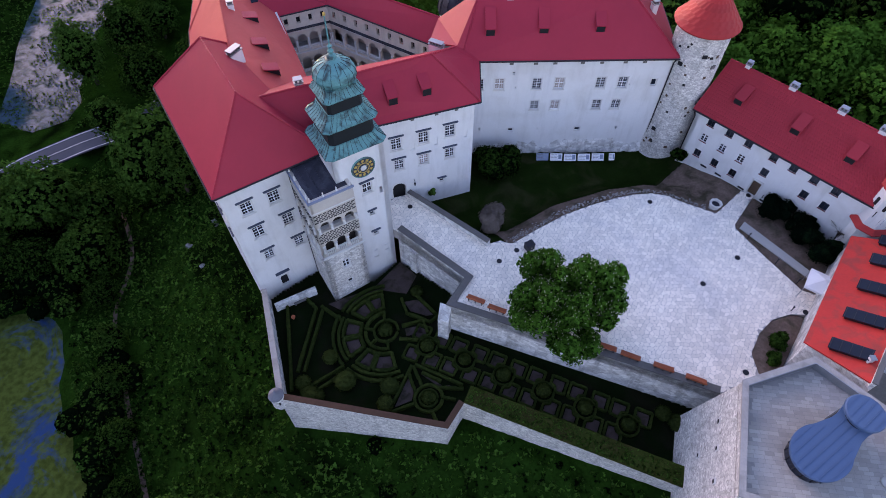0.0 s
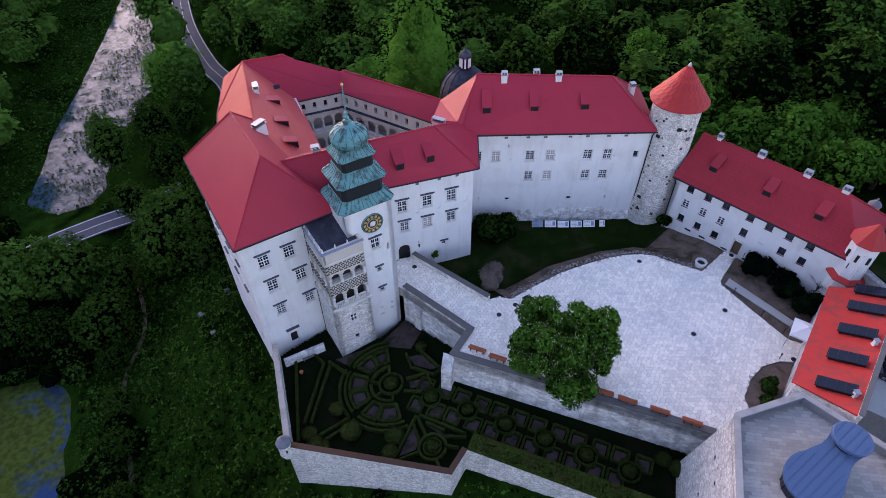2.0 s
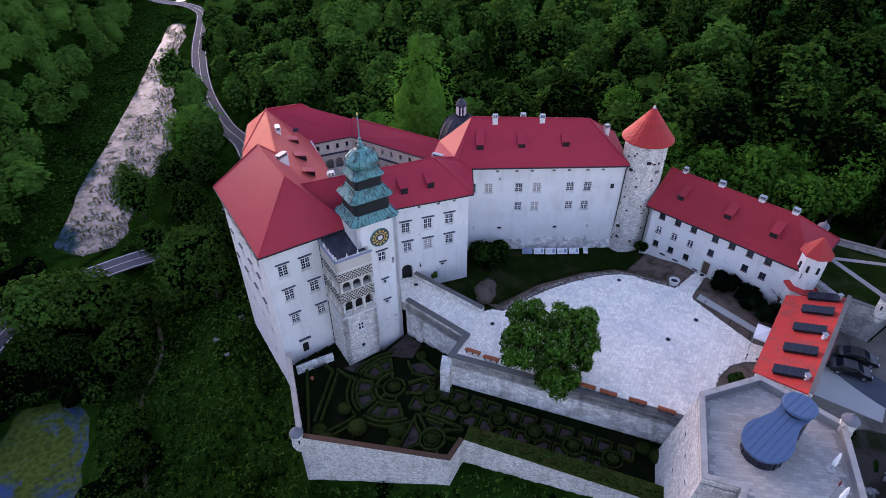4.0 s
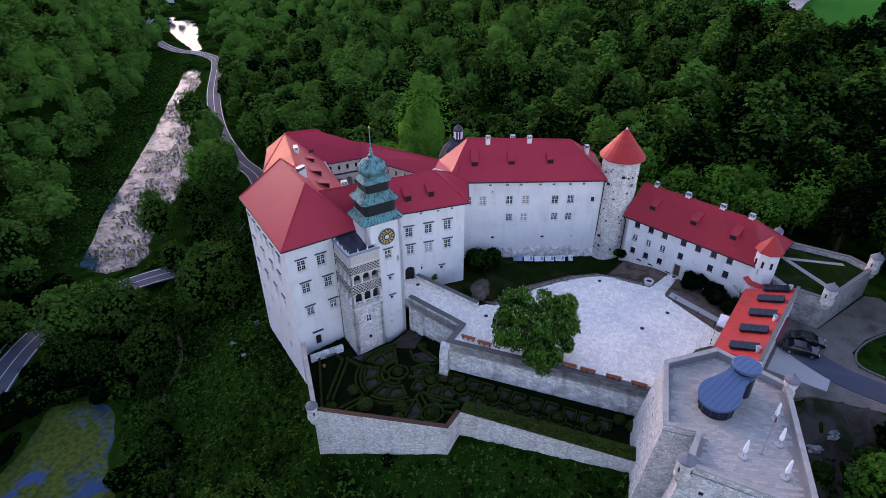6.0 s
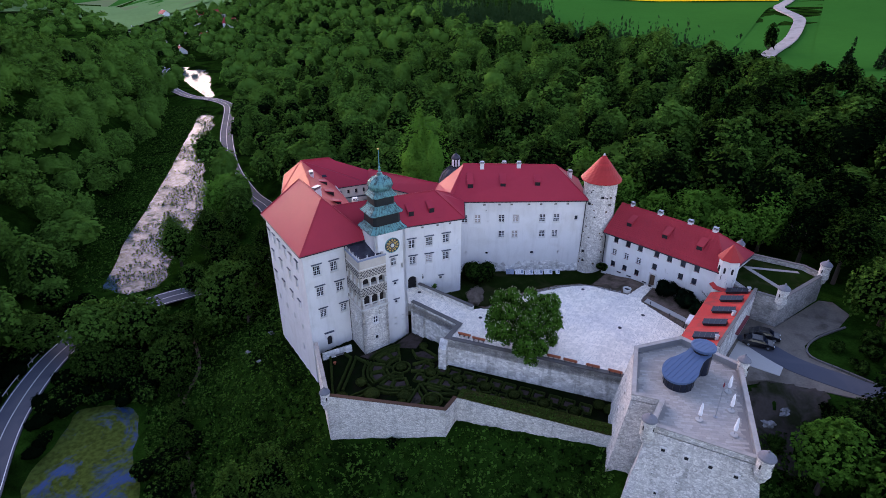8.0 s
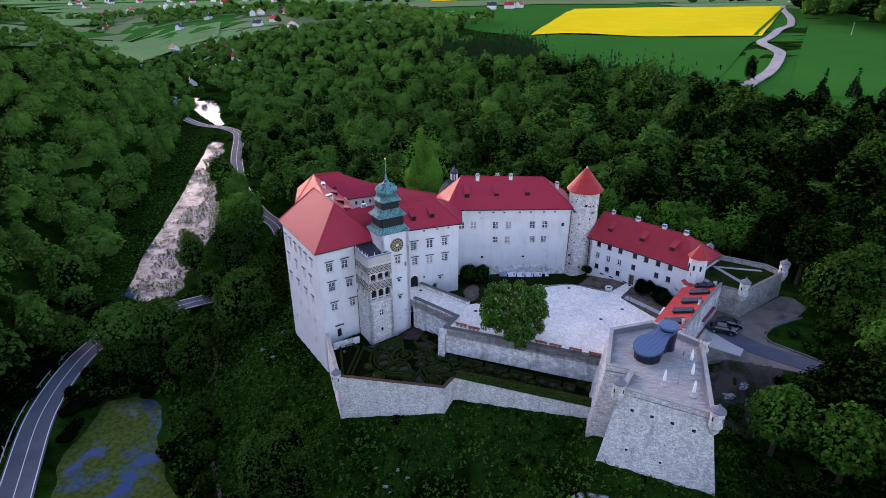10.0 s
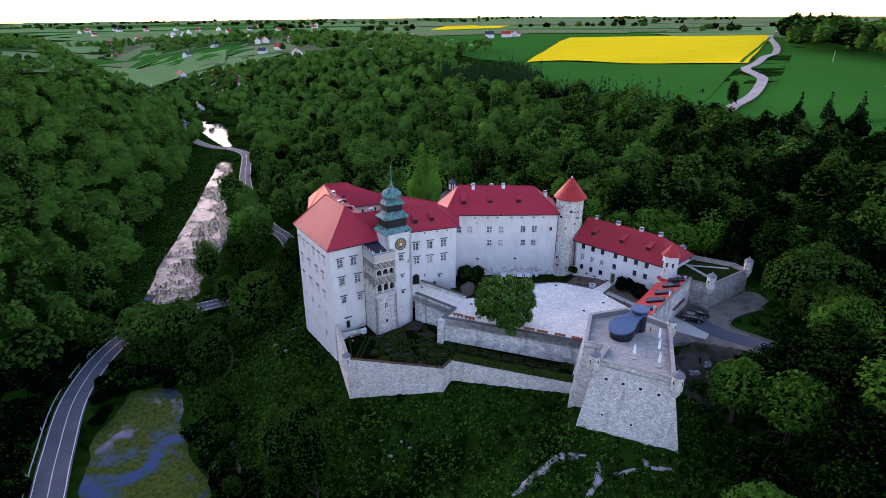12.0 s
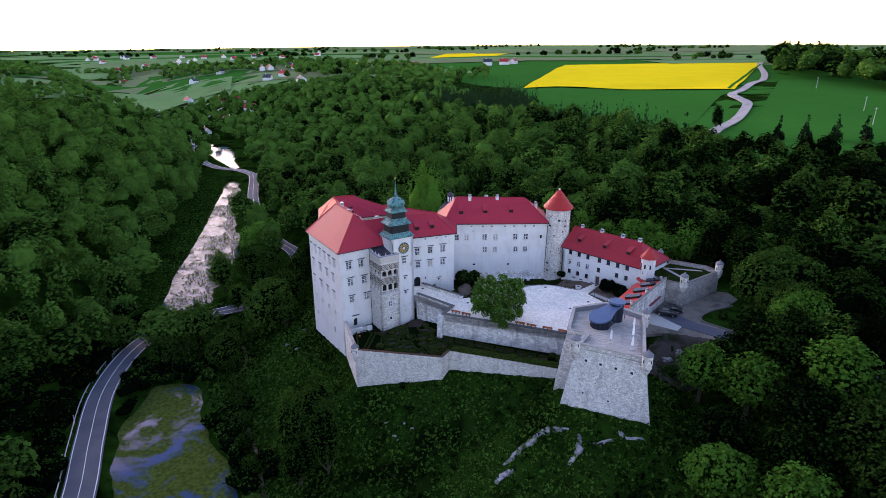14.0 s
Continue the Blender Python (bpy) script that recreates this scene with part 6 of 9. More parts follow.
for k in range(64):
    a = rng.uniform(-0.62, 0.8)
    r = 820 * (4.2 ** rng.uniform(0, 1))
    cx, cy = r * math.sin(a), r * math.cos(a)
    L, W = rng.uniform(0.14, 0.3) * r, rng.uniform(0.03, 0.09) * r
    t = rng.uniform(-0.25, 0.35)
    u, v = np.array([math.cos(t), math.sin(t)]) * L, np.array([-math.sin(t), math.cos(t)]) * W
    p = np.array([cx, cy])
    if 80 < cx < 520 and cy < 900:
        continue
    mt, lb = strips[(0, 1, 0, 3, 4, 2, 3, 4)[k % 8]]
    field("crop_field", [p - u - v, p + u - v, p + u + v, p - u + v], mt, lb, 0.5 + 0.02 * k, 45)
field("pasture", [(-420, 760), (-300, 780), (-270, 830), (-390, 830)], CROP_A, "green pasture by the village", 1.2, 20)
TRACK = spline([(140, 214), (148, 226), (170, 252), (190, 282), (201, 302), (203, 320), (207, 336), (226, 368), (262, 420), (322, 510), (465, 790), (714, 1180)], 6.0)
tagged(ribbon("field_track", TRACK, 3.0, 0, GRAVEL, follow=lambda x, y: ground_z(x, y, False), lift=1.2), "pale winding farm track between the fields", "road", kind="structure")
WHEEL_TRACK = spline([(236, 402), (258, 439), (294, 499), (326, 550), (390, 657), (425, 715)], 8.0)
tagged(ribbon("tractor_track", WHEEL_TRACK, 1.3, 0, CROP_A, follow=lambda x, y: ground_z(x, y, False), lift=1.25), "dark green wheel track through the rapeseed", "track", kind="structure")
VILLAGE_ROAD = spline([(-213, 421), (-228, 456), (-254, 507), (-267, 543), (-264, 590), (-250, 620)], 5.0)
tagged(ribbon("village_road", VILLAGE_ROAD, 2.6, 0, CONCRETE, follow=lambda x, y: ground_z(x, y, False), lift=0.8), "pale road into the village", "road", kind="structure")

# ---- foliage ----


def leaf_cloud(rng, centres, radii, count, size, lift=0.25, shell=0.72, jitter=0.5, flat=1.0):
    """Leaves as small bent quads over the skins of several lobes."""
    centres, radii = np.asarray(centres, float), np.asarray(radii, float)
    w = radii ** 2
    i = rng.choice(len(radii), count, p=w / w.sum())
    d = rng.normal(size=(count, 3))
    d[:, 2] += lift
    d /= np.linalg.norm(d, axis=1)[:, None]
    rad = radii[i] * rng.uniform(shell, 1.06, count)
    pos = centres[i] + d * rad[:, None] * np.array([1, 1, flat])
    n = d + rng.normal(size=(count, 3)) * jitter
    n /= np.linalg.norm(n, axis=1)[:, None]
    t = np.cross(n, rng.normal(size=(count, 3)))
    t /= np.linalg.norm(t, axis=1)[:, None]
    b = np.cross(n, t)
    s = size * rng.uniform(0.55, 1.25, count)[:, None]
    sag = n * s * 0.25
    q = np.stack([pos - t * s - sag, pos - b * s * 0.6, pos + t * s - sag, pos + b * s * 0.6], 1)
    return q.reshape(-1, 3)


def quads_of(points):
    """Loose quads: four corners each."""
    return points, np.arange(len(points)).reshape(-1, 4)


def join_shapes(shapes):
    v, f, n = [], [], 0
    for a, b in shapes:
        v.append(a)
        f.append(b + n)
        n += len(a)
    return np.concatenate(v), np.concatenate(f)


def clumps(rng, centres, radii, seg, rings):
    """Leaf clumps: uneven domes that overlap into a crown."""
    out = []
    for c, r in zip(centres, radii):
        t0 = rng.uniform(0, 6.28)
        v = []
        for k in range(rings):
            e = math.radians(-35 + (72 + 35) * k / (rings - 1))
            for i in range(seg):
                a = t0 + 2 * math.pi * (i + 0.5 * (k % 2)) / seg
                q = r * rng.uniform(0.84, 1.14)
                v.append((c[0] + q * math.cos(e) * math.cos(a), c[1] + q * math.cos(e) * math.sin(a), c[2] + q * math.sin(e)))
        f = []
        for k in range(rings - 1):
            for i in range(seg):
                f.append((k * seg + i, k * seg + (i + 1) % seg, (k + 1) * seg + (i + 1) % seg, (k + 1) * seg + i))
        b = (rings - 1) * seg
        for i in range(1, seg - 2, 2):
            f.append((b, b + i, b + i + 1, b + i + 2))
        out.append((np.array(v), np.array(f)))
    return join_shapes(out)


def lumps(d, rng, freq, waves=7):
    """Smooth noise over directions, about +-1."""
    k = rng.normal(size=(waves, 3))
    k *= freq / np.linalg.norm(k, axis=1)[:, None]
    return np.sin(d @ k.T + rng.uniform(0, 6.28, waves)).sum(axis=1) / math.sqrt(waves * 0.5)


def crown_skin(rng, seg, rings, tall, coarse=3.2, fine=8.5, deep=0.3):
    """The lumpy dome of one crown: leaf masses with creases between them."""
    e = np.radians(np.linspace(-48, 85, rings))
    a = rng.uniform(0, 6.28) + 2 * math.pi * np.arange(seg) / seg
    E, A = np.meshgrid(e, a, indexing="ij")
    A = A + 0.5 * (2 * math.pi / seg) * (np.arange(rings) % 2)[:, None]
    d = np.stack([np.cos(E) * np.cos(A), np.cos(E) * np.sin(A), np.sin(E)], 2).reshape(-1, 3)
    r = 1.0 - deep * np.clip(1.0 - np.abs(lumps(d, rng, coarse)) * 1.6, 0, 1) - deep * 0.5 * np.clip(1.0 - np.abs(lumps(d, rng, fine)) * 1.6, 0, 1) + 0.16 * lumps(d, rng, 2.0)
    r = r * rng.uniform(0.94, 1.06, len(r))
    v = d * r[:, None] * np.array([1, 1, 0.95 * tall]) + np.array([0, 0, 0.95 * tall])
    f = []
    for k in range(rings - 1):
        for i in range(seg):
            f.append((k * seg + i, k * seg + (i + 1) % seg, (k + 1) * seg + (i + 1) % seg, (k + 1) * seg + i))
    b = (rings - 1) * seg
    for i in range(1, seg - 2, 2):
        f.append((b, b + i, b + i + 1, b + i + 2))
    return v, np.array(f), d


def broad_template(seed, leaves, size, tall=1.0, seg=14, rings=8, deep=0.3, loose=0.14, solid=0.94):
    """A unit broadleaf crown: radius 1, standing on z = 0, about 2 * tall high: a lumpy dome set with sprays of leaves."""
    rng = np.random.default_rng(seed)
    v, f, d = crown_skin(rng, seg, rings, tall, deep=deep)
    hub = np.array([0, 0, 0.8 * tall])
    parts = [(hub + (v - hub) * solid, f)]
    if leaves:
        i = rng.integers(0, len(f), leaves)
        w = rng.dirichlet(np.ones(4), leaves)
        p = (v[f[i]] * w[:, :, None]).sum(axis=1)
        n = p - hub
        n /= np.maximum(np.linalg.norm(n, axis=1), 1e-6)[:, None]
        p = p + n * rng.uniform(solid - 1.0, loose, leaves)[:, None]
        n = n + rng.normal(size=(leaves, 3)) * 0.5 + np.array([0, 0, 0.75])
        n /= np.linalg.norm(n, axis=1)[:, None]
        t = np.cross(n, rng.normal(size=(leaves, 3)))
        t /= np.linalg.norm(t, axis=1)[:, None]
        b = np.cross(n, t)
        s = size * rng.uniform(0.55, 1.3, leaves)[:, None]
        sag = n * s * 0.3
        parts.append(quads_of(np.stack([p - t * s - sag, p - b * s * 0.7, p + t * s - sag, p + b * s * 0.7], 1).reshape(-1, 3)))
    v, f = join_shapes(parts)
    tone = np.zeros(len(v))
    # the dome's lower tint puts the shade between the leaves into its colour
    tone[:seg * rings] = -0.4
    return v, f, tone


def cone_template(seed, leaves, size, tiers=7):
    rng = np.random.default_rng(seed)
    c, r = [], []
    for k in range(tiers):
        h = k / (tiers - 1)
        m = max(1, int(5 * (1 - h)))
        for j in range(m):
            a = rng.uniform(0, 6.28)
            s = 0.55 * (1 - h)
            c.append((s * math.cos(a), s * math.sin(a), 0.5 + 3.0 * h))
            r.append(0.2 + 0.26 * (1 - h))
    return (*quads_of(leaf_cloud(rng, c, r, leaves, size, -0.1, 0.6)), 0.0)


def plant(name, mat, templates, places, radii, heights, tints, seed=1):
    """Many crowns joined into one mesh. places: n x 3."""
    rng = np.random.default_rng(seed)
    V, T, F, base = [], [], [], 0
    kind = rng.integers(0, len(templates), len(places))
    for k, (tpl, faces, *tone) in enumerate(templates):
        s = np.where(kind == k)[0]
        if not len(s):
            continue
        a = rng.uniform(0, 6.28, len(s))
        ca, sa = np.cos(a), np.sin(a)
        x = tpl[None, :, 0] * ca[:, None] - tpl[None, :, 1] * sa[:, None]
        y = tpl[None, :, 0] * sa[:, None] + tpl[None, :, 1] * ca[:, None]
        v = np.stack([x * radii[s][:, None], y * radii[s][:, None], tpl[None, :, 2] * heights[s][:, None]], 2) + places[s][:, None, :]
        V.append(v.reshape(-1, 3))
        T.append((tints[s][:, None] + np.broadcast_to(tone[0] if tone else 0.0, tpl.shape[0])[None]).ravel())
        F.append((faces[None] + base + (np.arange(len(s)) * len(tpl))[:, None, None]).reshape(-1, 4))
        base += len(s) * len(tpl)
    ob = new(name, raw_mesh(name, np.concatenate(V), np.concatenate(F), mat, np.concatenate(T)))
    ORIGIN[ob] = Vector()
    return ob


def scatter(x0, x1, y0, y1, step, keep, seed):
    """Places on a loose grid, where keep(x, y) holds."""
    rng = np.random.default_rng(seed)
    xs, ys = np.meshgrid(np.arange(x0, x1, step), np.arange(y0, y1, step))
    x = (xs + rng.uniform(-0.45, 0.45, xs.shape) * step).ravel()
    y = (ys + rng.uniform(-0.45, 0.45, ys.shape) * step).ravel()
    k = keep(x, y)
    return x[k], y[k], rng


def clear_of_ways(x, y, margin):
    return (near_line(x, y, ROAD_LINE[::3]) > margin) & (pond_edge(x, y) < -2) & (river_edge(x, y) < -4)


def north_edge(x):
    """Where the wood ends and the fields begin."""
    return np.interp(x, [-300, -60, 20, 60, 70, 73, 80, 97, 113, 119, 121, 126, 135, 150, 163, 220, 300], [900, 600, 440, 415, 408, 310, 297, 272, 248, 215, 158, 143, 137, 132, 124, 96, 74])


def wood_east(x, y):
    d = x - valley_x(y)
    dist, base, inside = rim_near(x, y)
    ok = (d > np.interp(y, [60, 110, 130, 165], [60, 50, 28, 13])) & (dist > 8) & ~inside & (y < north_edge(x)) & clear_of_ways(x, y, np.interp(y, [120, 160, 295, 315], [8, 5.2, 5.2, 3.6]))
    ok &= (np.hypot(x + 4.2, y - 84) > 9.5) & ~((x > -34) & (x < -8) & (y < 106)) & ~((x > 33) & (x < 66) & (y < 76 + 0.0 * x))
    return ok & ~(pine_zone(x, y) & (y > 195)) & ((y > 64) | ((x > 72) & (y > 44)))


def wood_west(x, y):
    d = x - valley_x(y)
    return (d < np.interp(y, [-50, 60, 95, 110, 150, 300], [-16, -13, -13, -15, -20, -17])) & clear_of_ways(x, y, np.interp(y, [90, 130, 295, 315], [8.0, 7.0, 7.0, 3.6])) & (y < 470)


def pine_zone(x, y):
    """The young plantation between the broadleaf wood and the wheat."""
    return (y < north_edge(x) + 3) & (y > north_edge(x) - np.interp(x, [-60, 60, 73, 119], [70, 110, 44, 34])) & (x < 120) & (x > -60)


def hill_wood(x, y):
    """The wood on the rise at the far side of the fields."""
    edge = np.interp(y, [250, 352, 434, 468, 508, 650, 800, 1000], [330, 328, 330, 324, 317, 400, 480, 620])
    return (x > edge) & (x < edge + 95) & (near_line(x, y, TRACK[::4]) > 9)


def seen(x, y):
    """Land that the path can see: a wide wedge before it."""
    return (np.abs(x) < (y + 100) * 0.86 + 12)


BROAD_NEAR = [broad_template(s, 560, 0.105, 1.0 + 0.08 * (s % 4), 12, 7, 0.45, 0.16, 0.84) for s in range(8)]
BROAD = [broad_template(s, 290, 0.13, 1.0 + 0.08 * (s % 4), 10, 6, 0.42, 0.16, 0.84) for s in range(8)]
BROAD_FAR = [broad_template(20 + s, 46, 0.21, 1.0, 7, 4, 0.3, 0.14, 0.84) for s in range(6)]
CONE = [cone_template(40 + s, 84, 0.26) for s in range(4)]


def forest(name, box4, step, keep, seed, tpl, label, rad=(3.9, 6.0), high=(3.6, 5.4), mat=LEAVES, rise=4.2, tint=(-0.2, 1.4), mean=0.6, spread=0.26):
    """A wood of many crowns; groves of one tone lie beside one another."""
    x, y, rng = scatter(*box4, step, lambda a, b: keep(a, b) & seen(a, b), seed)
    z = ground_z(x, y, False)
    n = len(x)
    # lower tints on the near west and east slopes put shade into the colour
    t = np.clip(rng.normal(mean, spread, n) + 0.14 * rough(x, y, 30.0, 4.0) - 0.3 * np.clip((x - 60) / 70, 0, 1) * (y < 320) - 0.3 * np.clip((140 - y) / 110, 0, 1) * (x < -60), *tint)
    s = rng.uniform(0.66, 1.2, n)
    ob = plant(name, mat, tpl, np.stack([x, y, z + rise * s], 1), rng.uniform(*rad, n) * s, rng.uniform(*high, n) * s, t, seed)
    return tagged(ob, label, "forest", kind="stuff")


# higher means on the far slopes put glow and haze into the tint
forest("castle_wood", (-60, 150, 44, 150), 7.6, lambda x, y: wood_east(x, y) & (y <= 146), 2, BROAD_NEAR, "dense green broadleaf wood close behind the castle", mean=0.24)
forest("east_wood", (-140, 215, 44, 300), 7.6, lambda x, y: wood_east(x, y) & ((y > 146) | (x > 150) | (x < -60)), 3, BROAD, "dense green broadleaf wood behind the castle")
forest("far_wood", (-330, 70, 300, 640), 9.4, lambda x, y: wood_east(x, y) & ~pine_zone(x, y), 5, BROAD_FAR, "distant green broadleaf wood on the plateau edge", mean=0.9)
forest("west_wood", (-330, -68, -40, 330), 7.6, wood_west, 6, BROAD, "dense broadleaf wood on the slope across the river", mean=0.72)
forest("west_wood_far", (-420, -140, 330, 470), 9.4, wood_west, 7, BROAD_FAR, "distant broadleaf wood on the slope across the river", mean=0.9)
forest("young_pines", (-60, 125, 195, 460), 4.2, pine_zone, 8, CONE, "plantation of slender young conifers at the field edge", (1.6, 2.3), (3.2, 4.4), LEAVES_DARK, 0.5, mean=0.9)
forest("right_far_wood", (300, 720, 250, 1000), 12.5, hill_wood, 9, BROAD_FAR, "dark wood beyond the fields", (7.5, 10.5), (6.5, 9), LEAVES, 6.0, (-0.2, 0.7), 0.35)
forest("valley_trees", (-900, 60, 430, 1150), 15.0, lambda x, y: (rough(x, y, 60.0, 9.0) > -0.5) & (y < np.interp(x, [-900, -200, 60], [1150, 1000, 640])) & (np.abs(x - valley_x(y) - 10) > 14) & (np.abs(x + 280) + np.abs(y - 670) > 60) & ~wood_east(x, y), 10, BROAD_FAR, "scattered trees round the distant village", (5, 8), (4, 6), LEAVES, 2.5, (0.1, 1.4), 0.95)
forest("far_copses", (-1900, 1500, 900, 2900), 42.0, lambda x, y: (rough(x, y, 120.0, 3.0) > 0.46), 12, BROAD_FAR, "far dark copses between the fields", (7, 11), (5, 7), LEAVES, 0.5, (-0.1, 0.8), 0.4)


def meadow_zone(x, y):
    dist, base, inside = rim_near(x, y)
    return ~inside & (dist > 0.5) & (dist < 48) & clear_of_ways(x, y, 5) & ~((x > 42) & (y > 14))


x, y, rng = scatter(-75, 60, -45, 95, 0.76, lambda a, b: meadow_zone(a, b) & (rough(a, b, 5.0, 6.0) + 0.6 * rough(a, b, 1.7, 2.0) > -0.9), 21)
n = len(x)
TUFT = [quads_of(leaf_cloud(np.random.default_rng(60 + k), [(0, 0, 0.3), (0.4, 0.2, 0.2), (-0.3, 0.3, 0.25)], [0.5, 0.4, 0.4], 8, 0.34, 0.6)) for k in range(5)]
tagged(plant("undergrowth", LEAVES, TUFT, np.stack([x, y, ground_z(x, y) + 0.12 * (rim_near(x, y)[0] < 7)], 1), rng.uniform(0.4, 1.0, n), rng.uniform(0.35, 0.9, n), np.clip(rng.normal(0.2, 0.25, n) + 0.25 * rough(x, y, 9.0, 3.0), -0.3, 0.9), 22),
       "tangled green weeds and low bushes on the castle slope", "undergrowth", kind="stuff")
x, y, rng = scatter(-165, -85, 92, 305, 1.15, lambda a, b: (a - valley_x(b) > -26) & (river_edge(a, b) < -0.5) & (a < valley_x(b)) & (near_line(a, b, ROAD_LINE[::3]) > 4), 25)
n = len(x)
tagged(plant("bank_grass", LEAVES, TUFT, np.stack([x, y, ground_z(x, y)], 1), rng.uniform(0.5, 1.1, n), rng.uniform(0.3, 0.7, n), np.clip(rng.normal(0.15, 0.2, n), -0.3, 0.7), 26), "long rough grass on the river bank", "grass", kind="stuff")
sg = np.random.default_rng(23)
n = 1500
su, sv = sg.uniform(0.01, 0.99, n), sg.uniform(0.1, 1.95, n)
sd = np.array(G_E) - np.array(G_H)
sn = np.array([-sd[1], sd[0]]) / np.hypot(*sd)
sx, sy = G_H[0] + sd[0] * su + sn[0] * sv, G_H[1] + sd[1] * su + sn[1] * sv
tagged(plant("strip_grass", LEAVES, TUFT, np.stack([sx, sy, -3.56 + su - 0.02], 1), sg.uniform(0.12, 0.3, n), sg.uniform(0.08, 0.2, n), sg.uniform(0.0, 0.5, n), 24), "rough short grass growing on the rampart top", "grass", kind="stuff")
BUSH = [broad_template(80 + k, 60, 0.13, 0.8, 10, 6) for k in range(4)]
x, y, rng = scatter(-72, 46, -45, 96, 5.0, lambda a, b: meadow_zone(a, b) & (rough(a, b, 11.0, 8.0) > 0.52), 31)
n = len(x)
tagged(plant("slope_bushes", LEAVES, BUSH, np.stack([x, y, ground_z(x, y) - 0.2], 1), rng.uniform(0.6, 1.5, n), rng.uniform(0.5, 1.2, n), rng.uniform(-0.1, 0.3, n), 32), "low dark bushes scattered on the slope", "bushes", kind="stuff")
x, y, rng = scatter(-92, -34, -40, 66, 2.6, lambda a, b: (pond_edge(a, b) < -0.8) & (pond_edge(a, b) > -11) & ((b > 46) | (a > -60) | (rough(a, b, 5.0, 4.0) > 0.2)) & (near_line(a, b, ROAD_LINE[::3]) > 5) & (rough(a, b, 7.0, 1.0) > -0.3), 33)
n = len(x)
tagged(plant("pond_bushes", LEAVES, BUSH, np.stack([x, y, ground_z(x, y) - 0.2], 1), rng.uniform(1.2, 2.8, n), rng.uniform(1.2, 2.8, n), rng.uniform(-0.1, 0.35, n), 34), "dense dark bushes round the pond", "bushes", kind="stuff")
x, y, rng = scatter(-150, -40, -60, 130, 2.4, lambda a, b: (near_line(a, b, ROAD_LINE[::3]) > 5.0) & (near_line(a, b, ROAD_LINE[::3]) < 17) & (a < valley_x(b) - 9) & (pond_edge(a, b) < -1), 37)
n = len(x)
tagged(plant("roadside_bushes", LEAVES, BUSH, np.stack([x, y, ground_z(x, y) - 0.2], 1), rng.uniform(1.4, 2.8, n), rng.uniform(1.2, 2.4, n), rng.uniform(-0.35, 0.2, n), 38), "dense dark bushes along the road", "bushes", kind="stuff")
# reeds in the river
x, y, rng = scatter(-175, -78, 92, 292, 0.85, lambda a, b: (river_edge(a, b) > -1.5) & (rough(a, b, 6.0, 12.0) + 0.7 * rough(a, b, 2.2, 3.0) - 0.5 * (a - np.interp(b, [90, 98, 150, 225, 257, 290], [-86, -88, -101, -121, -126, -139])) / 8 * -1 > 0.0 - 0.08 * np.clip(2 - river_edge(a, b), 0, 4)), 35)
n = len(x)
BLADE = [quads_of(leaf_cloud(np.random.default_rng(90 + k), [(0, 0, 0.4)], [0.45], 4, 0.35, 0.5)) for k in range(4)]
tagged(plant("reeds", LEAVES, BLADE, np.stack([x, y, np.full(n, WATER_Z - 0.1)], 1), rng.uniform(0.4, 0.8, n), rng.uniform(0.5, 1.2, n), rng.uniform(0.2, 0.55, n), 36), "green reeds standing in the shallow river", "reeds", kind="stuff")

# ---- single trees ----
TREE_MESH = {}


def tree(name, x, y, r, h, seed, label, tint=0.3, kind="broad", mat=LEAVES, leaves=2300, size=0.068, trunk=0.28, base=None):
    """A tree of its own: trunk with limbs, and a crown of many leaves."""
    z = float(ground_z(np.array([x]), np.array([y]), False)[0]) - 0.2 if base is None else base
    t = thing(name, x, y, z, label, "tree", "single trees")
    lift = h * trunk
    tall = max(0.75, round((h - lift) / (1.9 * r) * 4) / 4)
    key = (kind, seed % 5, leaves, tall)
    if key not in TREE_MESH:
        TREE_MESH[key] = broad_template(200 + seed % 5, leaves, size, tall, 12, int(7 * max(1, tall)), 0.45, 0.2, 0.78) if kind == "broad" else cone_template(230 + seed % 5, leaves, size * 1.2, 9)
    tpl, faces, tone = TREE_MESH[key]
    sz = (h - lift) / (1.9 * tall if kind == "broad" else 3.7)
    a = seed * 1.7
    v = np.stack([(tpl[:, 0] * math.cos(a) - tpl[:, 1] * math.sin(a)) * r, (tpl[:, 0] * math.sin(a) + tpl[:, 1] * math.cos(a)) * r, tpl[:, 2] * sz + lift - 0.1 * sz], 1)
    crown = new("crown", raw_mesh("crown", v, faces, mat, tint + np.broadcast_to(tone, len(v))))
    attach(crown, t)
    bm = bmesh.new()
    rr = max(0.16, r * 0.07)
    tube(bm, [(x, y, z - 0.5), (x + 0.1, y, z + lift), (x, y + 0.1, z + h * 0.75)], [rr * 1.3, rr, rr * 0.35], 8)
    rg = random.Random(seed)
    for k in range(6):
        b = rg.uniform(0, 6.28)
        z0 = z + lift * rg.uniform(0.75, 1.5)
        tube(bm, [(x, y, z0), (x + 0.35 * r * math.cos(b), y + 0.35 * r * math.sin(b), z0 + h * 0.12), (x + 0.75 * r * math.cos(b), y + 0.75 * r * math.sin(b), z0 + h * 0.28)], [rr * 0.5, rr * 0.35, rr * 0.1], 5)
    part("trunk", bm, BARK, t)
    return t


tree("poplar_tree", -4.2, 86.0, 6.8, 35.5, 1, "tall bright green tree rising behind the castle", 0.95, mat=LEAVES_FRESH, leaves=2600, size=0.05, trunk=0.1)
rg = random.Random(5)
